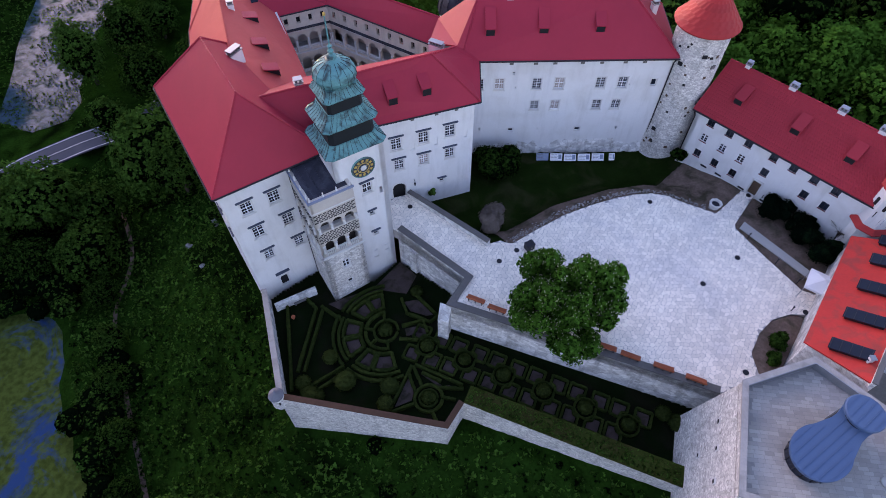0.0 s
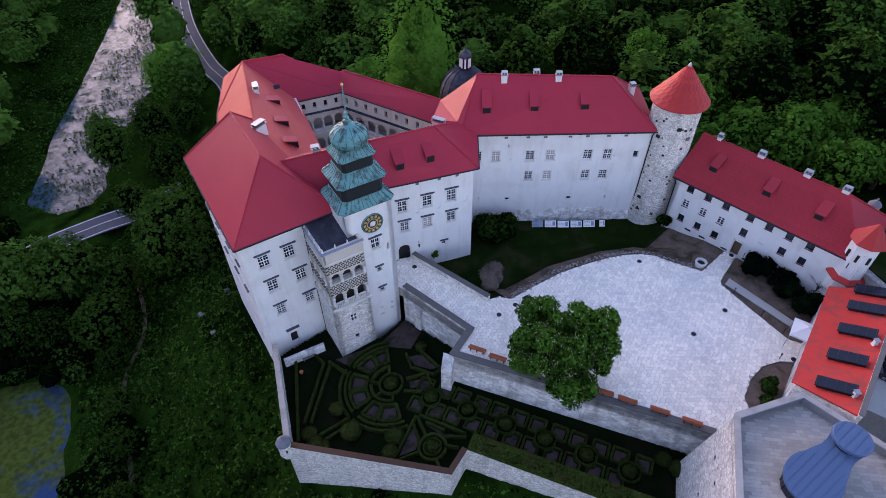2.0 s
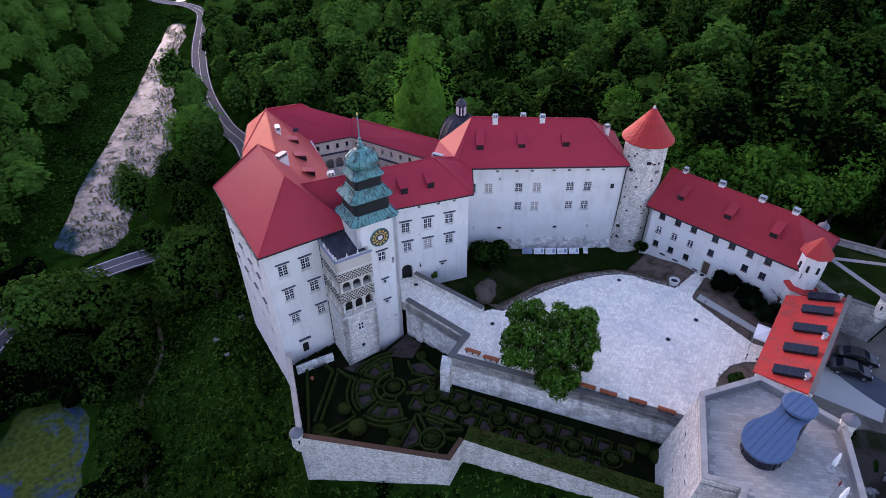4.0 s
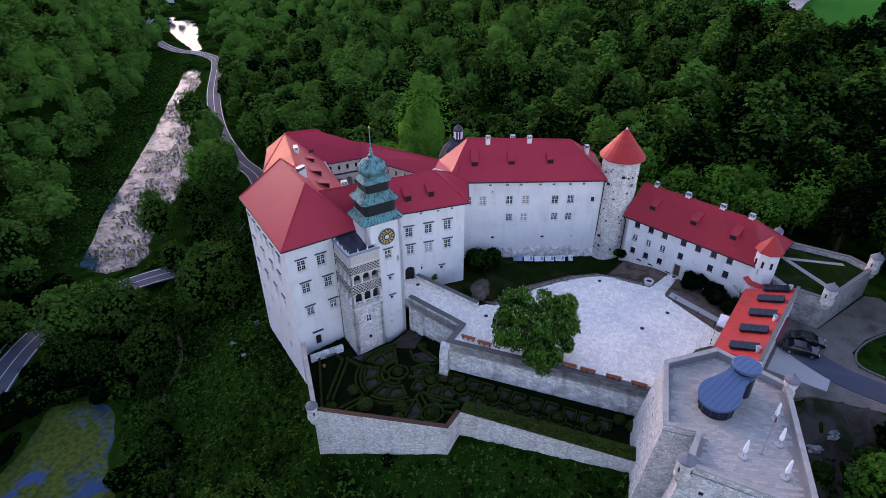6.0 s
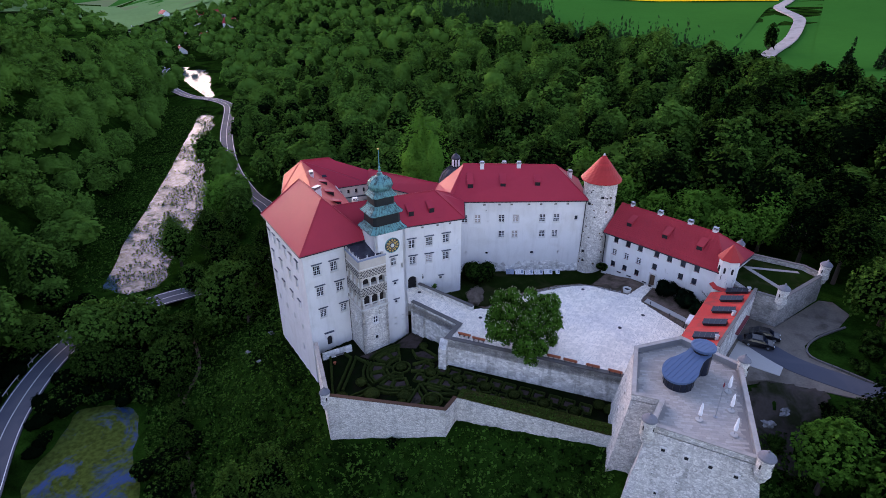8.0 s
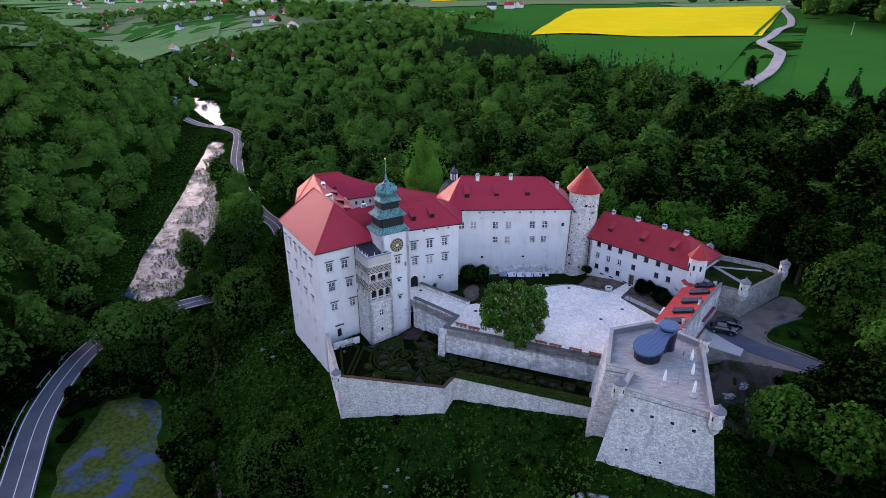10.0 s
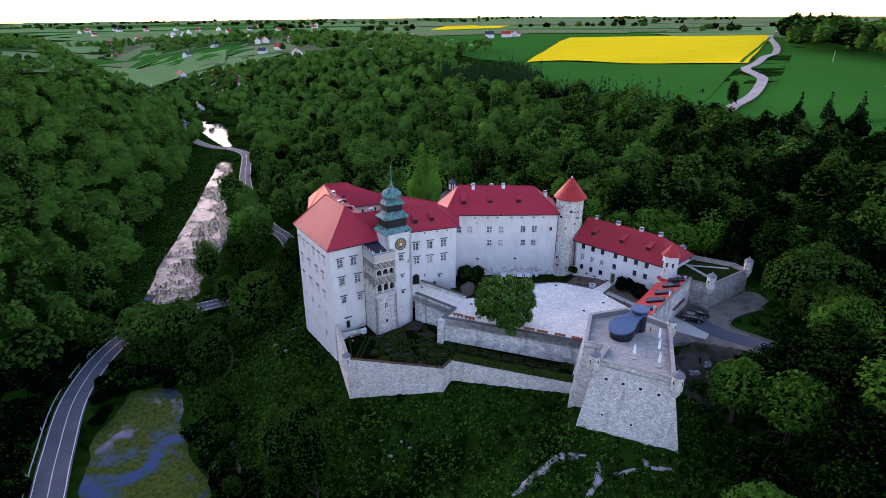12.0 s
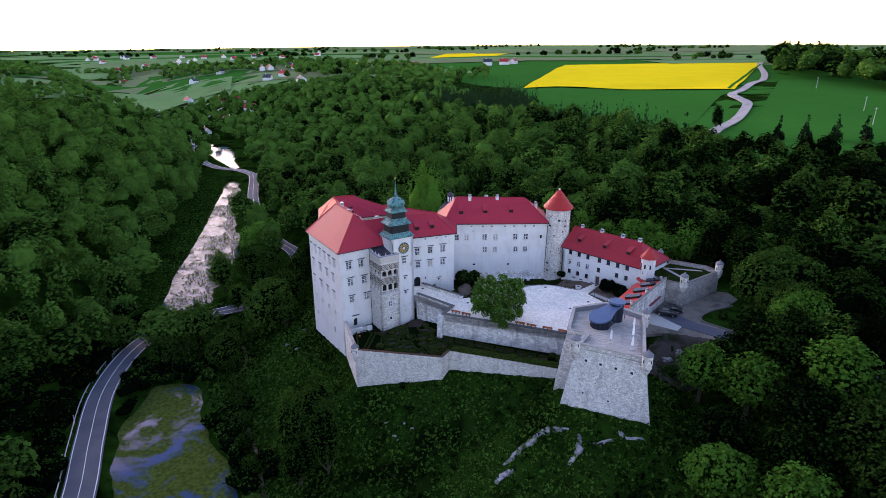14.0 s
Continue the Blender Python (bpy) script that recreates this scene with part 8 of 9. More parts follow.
for u, z, s in ((2.6, 3.4, 0.3), (5.2, 3.3, 0.3), (8.2, 3.1, 0.3), (5.0, 0.0, 0.3)):
    out = -(6.4 - z) * 0.158
    bm = bmesh.new()
    box(bm, u - s, u + s, out - 0.05, out + 0.3, z - s, z + s, mB)
    port = part("gun_port", bm, TRIM_STONE, bastion)
    bm = bmesh.new()
    box(bm, u - s * 0.6, u + s * 0.6, out - 0.065, out + 0.3, z - s * 0.6, z + s * 0.6, mB)
    part("opening", bm, BLACK, port)

# chapel dome behind the north range
CH = -2.6
chapel = thing("chapel", 3.2, 76.0, 0, "domed chapel with dark lead cupola and white lantern", "chapel")
bm = bmesh.new()
lathe(bm, [(3.7, -8), (3.7, 10.4)], 3.2, 76.0, 16)
part("drum", bm, PLASTER, chapel)
bm = bmesh.new()
lathe(bm, [(r, z + CH) for r, z in ((3.9, 12.8), (3.95, 13.1), (3.7, 14.6), (3.0, 16.1), (2.0, 17.1), (1.0, 17.5))], 3.2, 76.0, 24)
dm = part("cupola", bm, LEAD, chapel, "dark lead dome")
for k in range(16):
    t = 2 * math.pi * k / 16
    bm = bmesh.new()
    tube(bm, [(3.2 + r * math.cos(t), 76.0 + r * math.sin(t), z + CH) for r, z in ((3.97, 13.1), (3.72, 14.65), (3.02, 16.15), (2.0, 17.15), (1.0, 17.55))], 0.06, 4)
    part("rib", bm, LEAD, dm)
bm = bmesh.new()
lathe(bm, [(r, z + CH) for r, z in ((1.05, 17.4), (1.05, 17.7), (0.6, 17.75), (0.6, 19.3))], 3.2, 76.0, 12)
part("lantern_core", bm, BLACK, chapel)
for k in range(8):
    t = 2 * math.pi * k / 8
    bm = bmesh.new()
    lathe(bm, [(0.13, 17.7 + CH), (0.13, 19.3 + CH)], 3.2 + 0.75 * math.cos(t), 76.0 + 0.75 * math.sin(t), 6)
    part("lantern_post", bm, WHITE_PAINT, chapel)
bm = bmesh.new()
lathe(bm, [(r, z + CH) for r, z in ((1.0, 19.3), (1.0, 19.45), (0.85, 19.9), (0.4, 20.3), (0.08, 20.5), (0.06, 21.3))], 3.2, 76.0, 12)
part("lantern_cap", bm, LEAD, chapel)

# ---- parterre ----
G1, G2 = Vector((0.915, -0.404)), Vector((0.404, 0.915))


def gz(x, y):
    return float(garden_z(np.array([x]), np.array([y]))[0])


def hedge(pts, w=0.42, h=0.5, label="clipped low box hedge of the parterre", closed=False):
    """A low clipped hedge along a line, with a leafy uneven skin."""
    line = spline(pts, 0.45) if len(pts) > 2 else np.array([np.array(pts[0]) + (np.array(pts[1]) - np.array(pts[0])) * k / 8 for k in range(9)])
    if closed:
        line = np.concatenate([line, line[:1]])
    rgh = random.Random(int(abs(pts[0][0] * 100 + pts[0][1] * 10)))
    d = np.gradient(line, axis=0)
    n = np.stack([-d[:, 1], d[:, 0]], 1) / np.maximum(np.linalg.norm(d, axis=1), 1e-6)[:, None]
    bm = bmesh.new()
    rings = []
    for (x, y), (nx, ny) in zip(line, n):
        z = gz(x, y)
        ring = []
        for o, hh in ((-0.5, 0), (-0.52, 0.75), (-0.36, 1.0), (0, 1.05), (0.36, 1.0), (0.52, 0.75), (0.5, 0)):
            ww = w * o + rgh.uniform(-0.04, 0.04)
            ring.append(bm.verts.new((x + nx * ww, y + ny * ww, z - 0.1 + (h + 0.1) * hh + rgh.uniform(-0.03, 0.03))))
        rings.append(ring)
    for a, b in zip(rings, rings[1:]):
        for i in range(6):
            bm.faces.new((a[i], b[i], b[i + 1], a[i + 1]))
    bm.faces.new(rings[0])
    bm.faces.new(rings[-1][::-1])
    return tagged(part("box_hedge", bm, HEDGE), label, "hedge", "parterre hedges")


def bed(ring, mat=BED_SOIL, label="dark gravel bed framed by box hedges"):
    bm = bmesh.new()
    zs = [gz(*p) + 0.05 for p in ring]
    prism(bm, ring, [z - 0.2 for z in zs], zs)
    return tagged(part("flower_bed", bm, mat), label, "flower bed", "parterre beds")


def topiary(x, y, r, h, seed, label="clipped round box ball", tint=0.1):
    """A clipped ball of leaves over a solid core."""
    t = thing("topiary_ball", x, y, gz(x, y), label, "topiary", "topiary balls")
    rng = np.random.default_rng(seed)
    v = leaf_cloud(rng, [(0, 0, h * 0.5)], [r], 420, 0.11, 0.3, 0.93, 0.35, h / (2 * r))
    ob = new("leaves", raw_mesh("leaves", v, np.arange(len(v)).reshape(-1, 4), HEDGE, np.full(len(v), tint)))
    attach(ob, t)
    bm = bmesh.new()
    lathe(bm, [(r * 0.5, 0), (r * 0.85, h * 0.25), (r * 0.92, h * 0.5), (r * 0.75, h * 0.8), (r * 0.3, h * 0.95)], 0, 0, 12, m=Matrix.Translation((x, y, gz(x, y))))
    part("core", bm, HEDGE, t)
    return t


def arc(c, r, a0, a1, k=14):
    return [(c[0] + r * math.cos(a0 + (a1 - a0) * i / k), c[1] + r * math.sin(a0 + (a1 - a0) * i / k)) for i in range(k + 1)]


FC = (-6.9, 33.4)
for r, a0, a1 in ((6.45, 95, 152), (6.45, 158, 222), (6.45, 228, 292), (5.75, 97, 151), (5.75, 159, 221), (5.75, 230, 290), (2.5, 95, 170), (2.5, 182, 222), (2.5, 230, 275)):
    hedge(arc(FC, r, radians(a0), radians(a1)), 0.4)
CELLS = ((99, 120), (123, 148), (161, 188), (191, 219), (231, 253), (256, 286))
for k, (a0, a1) in enumerate(CELLS):
    lo_r, hi_r = 3.1, 5.2
    rim = arc(FC, lo_r, radians(a0), radians(a1), 5) + arc(FC, hi_r, radians(a1), radians(a0), 6)
    for i in range(len(rim)):
        hedge([rim[i], rim[(i + 1) % len(rim)]], 0.42)
    am = (a0 + a1) / 2
    bed(arc(FC, lo_r + 0.3, radians(a0 + 4), radians(a1 - 4), 4) + arc(FC, hi_r - 0.3, radians(a1 - 3), radians(a0 + 3), 5), BED_SOIL)
hedge(arc(FC, 1.45, 0, 2 * math.pi * 0.97, 20), 0.32, 0.4)
topiary(*FC, 0.95, 0.9, 1)
for a in (100, 172, 226, 280):
    t = radians(a)
    hedge([(FC[0] + 1.5 * math.cos(t), FC[1] + 1.5 * math.sin(t)), (FC[0] + 2.7 * math.cos(t), FC[1] + 2.7 * math.sin(t))], 0.3)
for k in range(-1, 5):
    P = Vector((2.5, 29.1)) + G1 * 4.75 * k
    topiary(P.x, P.y, 0.85 if k else 0.75, 0.85, 10 + k)
    hedge(arc(P, 1.15, 0.3, 6.2, 18), 0.24, 0.35)
    for s in (-1, 1):
        for t in (-1, 1):
            c = P + G1 * 1.22 * s + G2 * 1.35 * t
            corner = [c + G1 * a * s + G2 * b * t for a, b in ((0.95, 0.95), (0.95, -0.8), (-0.05, -0.85), (-0.2, -0.25), (-0.8, -0.05), (-0.8, 0.95))]
            if k == 4 and (t < 0 and s > 0):
                continue
            for i in range(6):
                hedge([tuple(corner[i]), tuple(corner[(i + 1) % 6])], 0.26, 0.4) if i not in () else None
            inner = [c + (q - c) * 0.72 for q in corner]
            bed([tuple(q) for q in inner][:: (1 if s * t > 0 else -1)])
for p, q in (((-3.6, 38.4), (-0.8, 35.2)), ((-5.2, 37.8), (-4.4, 35.6)), ((-4.4, 35.6), (-1.5, 34.2)), ((-1.5, 34.2), (-0.2, 35.4)), ((-5.0, 33.9), (-2.4, 34.5)), ((-2.4, 34.5), (-1.8, 32.7)), ((-5.2, 32.2), (-3.0, 31.9))):
    hedge([p, q], 0.34)
bed([(-4.9, 37.4), (-4.0, 36.0), (-2.0, 35.2), (-1.2, 35.3), (-3.2, 37.6)])
bed([(-4.6, 33.6), (-2.8, 33.9), (-2.4, 32.9), (-4.4, 32.6)])
# star round the second roundel
RC = (-1.6, 24.6)
hedge(arc(RC, 1.55, 0, 6.1, 20), 0.34, 0.42)
hedge(arc(RC, 1.0, 0, 6.1, 14), 0.26, 0.4)
topiary(*RC, 0.8, 0.9, 31)
for a, b in (((-3.6, 28.6), (-6.0, 23.3)), ((-3.4, 28.5), (-2.4, 26.1)), ((-5.7, 23.2), (-3.2, 24.0)), ((-3.2, 28.7), (2.2, 26.0)), ((-0.4, 25.7), (2.3, 25.6)), ((-3.9, 27.6), (-3.1, 25.4)), ((-2.4, 27.7), (-0.2, 26.5)), ((-1.2, 23.0), (-0.6, 21.8)), ((0.0, 24.6), (1.4, 24.3))):
    hedge([a, b], 0.36)
bed([(-4.0, 27.2), (-5.4, 23.8), (-3.5, 24.5), (-3.2, 25.8)])
bed([(-2.4, 27.5), (1.2, 25.9), (-0.5, 26.0)])
# long double hedges in the west lawn
for a, b in (((-15.9, 36.9), (-17.0, 28.3)), ((-15.1, 36.6), (-16.2, 28.3)), ((-19.6, 37.2), (-17.3, 26.0)), ((-11.6, 29.0), (-15.6, 26.3)), ((-11.1, 28.4), (-15.0, 25.6)), ((-15.3, 37.2), (-12.6, 35.2)), ((-17.2, 38.2), (-15.9, 36.9))):
    hedge([a, b], 0.4, 0.45)
for k, (x, y, r, h) in enumerate(((-13.3, 30.0, 0.95, 1.3), (-11.2, 27.0, 1.35, 1.3), (-6.4, 24.1, 1.0, 1.1), (-6.0, 26.2, 1.2, 1.0), (-16.1, 26.9, 1.0, 0.9), (-15.2, 25.6, 1.1, 0.9), (-14.2, 25.4, 0.8, 0.8), (25.2, 21.5, 1.1, 1.2), (23.8, 22.6, 0.9, 1.2), (-3.3, 38.6, 0.8, 0.9))):
    topiary(x, y, r, h, 40 + k, "clipped dark bush on the garden lawn", 0.15 if k < 3 else 0.05)
bm = bmesh.new()
prism(bm, [(-14.5, 37.6), (-8.8, 39.8), (-5.6, 43.6), (-3.4, 41.2), (-4.6, 38.6), (-8.0, 39.4), (-12.6, 36.6)], -7.3, [gz(x, 0) + 0.06 for x in (-14.5, -8.8, -5.6, -3.4, -4.6, -8.0, -12.6)])
tagged(part("garden_path", bm, BED_SOIL), "worn soil path below the towers", "path", kind="structure")
bench_g = thing("garden_screen", -16.9, 38.6, -6.9, "low white wall with bench beside the garden door", "wall")
bm = bmesh.new()
mg = Matrix.Translation((-18.6, 38.0, -6.9)) @ Matrix.Rotation(0.5, 4, "Z")
box(bm, -2.6, 2.8, -0.25, 0.25, -0.2, 1.3, mg)
part("wall", bm, PLASTER_OLD, bench_g)
bm = bmesh.new()
box(bm, -0.4, 1.4, -0.6, -0.25, 0.35, 0.45, mg)
box(bm, -0.3, -0.15, -0.55, -0.25, -0.1, 0.35, mg)
box(bm, 1.15, 1.3, -0.55, -0.25, -0.1, 0.35, mg)
part("seat", bm, COPING, bench_g)
pot = thing("flower_pot", -18.6, 35.6, -6.9, "small terracotta pot on the lawn", "pot")
bm = bmesh.new()
lathe(bm, [(0.16, -6.95), (0.24, -6.5), (0.27, -6.48), (0.2, -6.5)], -18.6, 35.6, 12)
part("pot", bm, RUST_WOOD, pot)

# ---- courtyard things ----
bench = thing("bench", 0, 0, 0, "low rust-coloured slatted bench on the courtyard edge", "bench", "courtyard benches")
for k in range(4):
    bm = bmesh.new()
    y = -0.27 + k * 0.16
    box(bm, -1.05, 1.05, y, y + 0.13, 0.4, 0.46)
    part("slat", bm, RUST_WOOD, bench)
for k in range(2):
    bm = bmesh.new()
    box(bm, -1.05, 1.05, 0.36, 0.41, 0.58 + k * 0.17, 0.71 + k * 0.17)
    part("back_slat", bm, RUST_WOOD, bench)
for x in (-0.8, 0.0, 0.8):
    bm = bmesh.new()
    box(bm, x - 0.05, x + 0.05, -0.24, 0.36, 0, 0.4)
    box(bm, x - 0.04, x + 0.04, 0.34, 0.39, 0.3, 0.86)
    part("leg", bm, DARK_METAL, bench)
for k, (x, y) in enumerate(((3.75, 34.0), (6.05, 32.75), (17.5, 28.1), (19.85, 27.05), (23.05, 25.75), (26.1, 24.4))):
    mm = Matrix.Translation((x, y, 0)) @ Matrix.Rotation(radians(-22.5 + (k * 37 % 5 - 2) * 0.6), 4, "Z") @ Matrix.Rotation(math.pi, 4, "Z")
    if k == 0:
        bench.matrix_basis = mm
    else:
        copy_thing(bench, mm)
for k, (x, y) in enumerate(((26.6, 48.8), (30.1, 36.3), (35.2, 40.0), (6.7, 39.5), (8.9, 41.1), (31.65, 25.3), (40.6, 32.5), (-4.2, 48.0), (39.6, 49.9))):
    bm = bmesh.new()
    lathe(bm, [(0.32, -0.03), (0.32, 0.02), (0.3, 0.03), (0.25, 0.015)], x, y, 18)
    tagged(part("drain_cover", bm, DARK_METAL), "round dark iron drain cover in the paving", "drain", "drain covers")
bowl = thing("stone_basin", 34.7, 48.1, 0, "octagonal white stone well basin", "basin")
bm = bmesh.new()
lathe(bm, [(0.62, -0.3), (0.72, 0.35), (0.82, 0.5), (0.82, 0.58), (0.6, 0.58), (0.55, 0.3)], 34.7, 48.1, 8, math.pi / 8)
part("rim", bm, TRIM_STONE, bowl)
bm = bmesh.new()
lathe(bm, [(0.54, 0.2), (0.54, 0.32)], 34.7, 48.1, 8, math.pi / 8)
part("water", bm, GLASS_BLUE, bowl)
bin_t = thing("bin_box", 10.4, 41.4, 0, "dark square cabinet standing on the paving", "cabinet")
bm = bmesh.new()
mm = Matrix.Translation((10.4, 41.4, 0)) @ Matrix.Rotation(0.5, 4, "Z")
box(bm, -0.5, 0.5, -0.4, 0.4, 0, 0.9, mm)
part("body", bm, DARK_METAL, bin_t)
bm = bmesh.new()
box(bm, -0.54, 0.54, -0.44, 0.44, 0.9, 0.97, mm)
part("lid", bm, DARK_METAL, bin_t)
# loose stones along the courtyard's lawn edge
rge = np.random.default_rng(15)
EDGE_LINE = spline([(8.3, 42.4), (11.6, 44.6), (15.4, 47.0), (18.8, 48.5), (22.3, 49.8), (24.8, 50.4), (27.2, 50.6), (29.3, 50.1), (31.2, 48.9), (34.0, 47.6)], 0.13)
quad = []
for ex, ey in EDGE_LINE:
    for _ in range(2):
        px, py = ex + rge.normal(0, 0.35), ey + abs(rge.normal(0.15, 0.35))
        pz = float(lawn_z(np.array([px]), np.array([py]))[0]) + 0.1
        r, a = rge.uniform(0.06, 0.17), rge.uniform(0, 6.28)
        base = [(px + r * math.cos(a + k * 1.57) * rge.uniform(0.7, 1.2), py + r * math.sin(a + k * 1.57), pz - 0.05) for k in range(4)]
        top = [(px + 0.6 * r * math.cos(a + 0.3 + k * 1.57), py + 0.6 * r * math.sin(a + 0.3 + k * 1.57), pz + r * 0.7) for k in range(4)]
        for k in range(4):
            quad += [base[k], base[(k + 1) % 4], top[(k + 1) % 4], top[k]]
        quad += top
ob = new("edge_stones", raw_mesh("edge_stones", np.array(quad), np.arange(len(quad)).reshape(-1, 4), OLD_RUBBLE, flat=True))
tagged(ob, "loose grey stones along the courtyard's lawn edge", "stones", kind="stuff")
# information boards on the lawn
for k in range(6):
    x = 14.0 + k * 1.95
    w = 0.85 if k < 5 else 0.4
    z = float(lawn_z(np.array([x]), np.array([58.6]))[0])
    t = thing("info_board", x, 58.6, z, "white slanted information board on the lawn" if k else "slanted information board with blue picture", "sign", "information boards")
    mm = Matrix.Translation((x, 58.6, z + 0.8)) @ Matrix.Rotation(radians(50), 4, "X")
    bm = bmesh.new()
    box(bm, -w, w, -0.5, 0.5, -0.02, 0.03, mm)
    brd = part("board", bm, WHITE_PAINT if k else POSTER, t)
    bm = bmesh.new()
    for r in range(4):
        box(bm, -w * 0.85, w * (0.1 + 0.2 * (r % 2)), 0.3 - r * 0.2, 0.34 - r * 0.2, 0.03, 0.036, mm)
    part("text_bars", bm, COPING, brd)
    bm = bmesh.new()
    box(bm, w * 0.35, w * 0.85, -0.3, 0.35, 0.03, 0.037, mm)
    part("picture", bm, POSTER, brd)
    for s in (-1, 1):
        bm = bmesh.new()
        tube(bm, [(x + s * w * 0.7, 58.7, z - 0.2), (x + s * w * 0.7, 58.65, z + 0.8)], 0.04, 6)
        part("post", bm, DARK_METAL, t)
# white party tent
tent = thing("party_tent", 42.2, 34.9, 0, "small white pyramid party tent beside the gatehouse", "tent")
mm = Matrix.Translation((42.2, 34.9, 0)) @ Matrix.Rotation(radians(-35), 4, "Z")
bm = bmesh.new()
v = [bm.verts.new(mm @ Vector(p)) for p in ((-1.5, -1.5, 2.2), (1.5, -1.5, 2.2), (1.5, 1.5, 2.2), (-1.5, 1.5, 2.2), (0, 0, 3.0), (-1.5, -1.5, 1.95), (1.5, -1.5, 1.95), (1.5, 1.5, 1.95), (-1.5, 1.5, 1.95))]
for f in ((0, 1, 4), (1, 2, 4), (2, 3, 4), (3, 0, 4), (5, 6, 1, 0), (6, 7, 2, 1), (7, 8, 3, 2), (8, 5, 0, 3)):
    bm.faces.new([v[i] for i in f])
part("canopy", bm, FABRIC, tent)
for a in (-1.42, 1.42):
    for b in (-1.42, 1.42):
        bm = bmesh.new()
        tube(bm, [tuple(mm @ Vector((a, b, -0.1))), tuple(mm @ Vector((a, b, 2.1)))], 0.04, 6)
        part("pole", bm, GREY_METAL, tent)
# bollards along the side path
for x, y in ((37.4, 43.0), (39.5, 39.2), (41.0, 36.4), (39.0, 32.7)):
    bm = bmesh.new()
    tube(bm, [(x, y, -0.2), (x, y, 0.7)], 0.05, 6)
    lathe(bm, [(0.05, 0.7), (0.1, 0.72), (0.1, 0.85), (0.02, 0.9)], x, y, 8)
    tagged(part("garden_lamp", bm, DARK_METAL), "short dark bollard lamp beside the paving", "lamp", "bollard lamps")
# wall lantern by the gate
lan = thing("wall_lantern", -3.2, 50.2, 1.8, "dark iron lantern on a bracket beside the gate", "lantern")
q = m_s @ Vector((o + 3.0, -0.35, 1.9))
bm = bmesh.new()
tube(bm, [tuple(m_s @ Vector((o + 3.0, 0.0, 2.5))), tuple(m_s @ Vector((o + 3.0, -0.35, 2.55))), (q.x, q.y, 2.3)], 0.03, 5)
part("bracket", bm, DARK_METAL, lan)
bm = bmesh.new()
lathe(bm, [(0.08, 1.75), (0.15, 2.15), (0.03, 2.32)], q.x, q.y, 6)
part("lantern", bm, DARK_METAL, lan)

# ---- terrace things ----
parasol = thing("closed_parasol", 0, 0, 0, "folded white parasol on a round concrete foot", "parasol", "folded parasols")
bm = bmesh.new()
lathe(bm, [(0.45, 0), (0.45, 0.1), (0.38, 0.14)], 0, 0, 16)
part("foot", bm, CONCRETE, parasol)
bm = bmesh.new()
lathe(bm, [(0.04, 0.1), (0.04, 2.75)], 0, 0, 8)
part("pole", bm, GREY_METAL, parasol)
bm = bmesh.new()
lathe(bm, [(0.05, 0.75), (0.2, 0.8), (0.24, 1.2), (0.17, 1.7), (0.19, 1.8), (0.12, 2.4), (0.03, 2.7)], 0, 0, 10)
part("folded_cloth", bm, FABRIC, parasol)
for k, (x, y) in enumerate(((30.8, 7.7), (35.3, 9.2), (33.9, 5.2), (36.5, 12.6))):
    mm = Matrix.Translation((x, y, 6.6)) @ Matrix.Rotation(k * 1.1, 4, "Z")
    if k == 0:
        parasol.matrix_basis = mm
    else:
        copy_thing(parasol, mm)
pole = thing("flag_pole", 33.0, 8.2, 6.6, "slim steel pole with a small red pennant", "pole")
bm = bmesh.new()
lathe(bm, [(0.25, 6.55), (0.25, 6.65), (0.05, 6.7), (0.035, 11.8)], 33.0, 8.2, 8)
part("mast", bm, GREY_METAL, pole)
bm = bmesh.new()
lathe(bm, [(0.06, 11.2), (0.1, 11.5), (0.04, 11.9)], 33.0, 8.2, 6)
part("pennant", bm, RED_PAINT, pole)

# chimneys of the gatehouse
for f, w2 in ((0.12, 1.0), (0.52, 0.9), (0.97, 1.0)):
    p = mr @ Vector((f * 19.9, w2, 0))
    t = thing("vent_stack", p.x, p.y, p.z, "small white vent stack with metal cap", "vent", "vent stacks")
    bm = bmesh.new()
    box(bm, -0.2, 0.2, -0.2, 0.2, -0.3, 0.6, Matrix.Translation(p))
    part("shaft", bm, PLASTER, t)
    bm = bmesh.new()
    box(bm, -0.28, 0.28, -0.28, 0.28, 0.7, 0.76, Matrix.Translation(p))
    box(bm, -0.15, 0.15, -0.15, 0.15, 0.6, 0.7, Matrix.Translation(p))
    part("cap", bm, GREY_METAL, t)
bm = bmesh.new()
mw, _ = on_wall(RSE, RNE)
box(bm, 10.0, 16.5, -0.5, 0.0, 4.3, 4.42, mw)
part("awning", bm, RED_PAINT, red, "thin red awning")


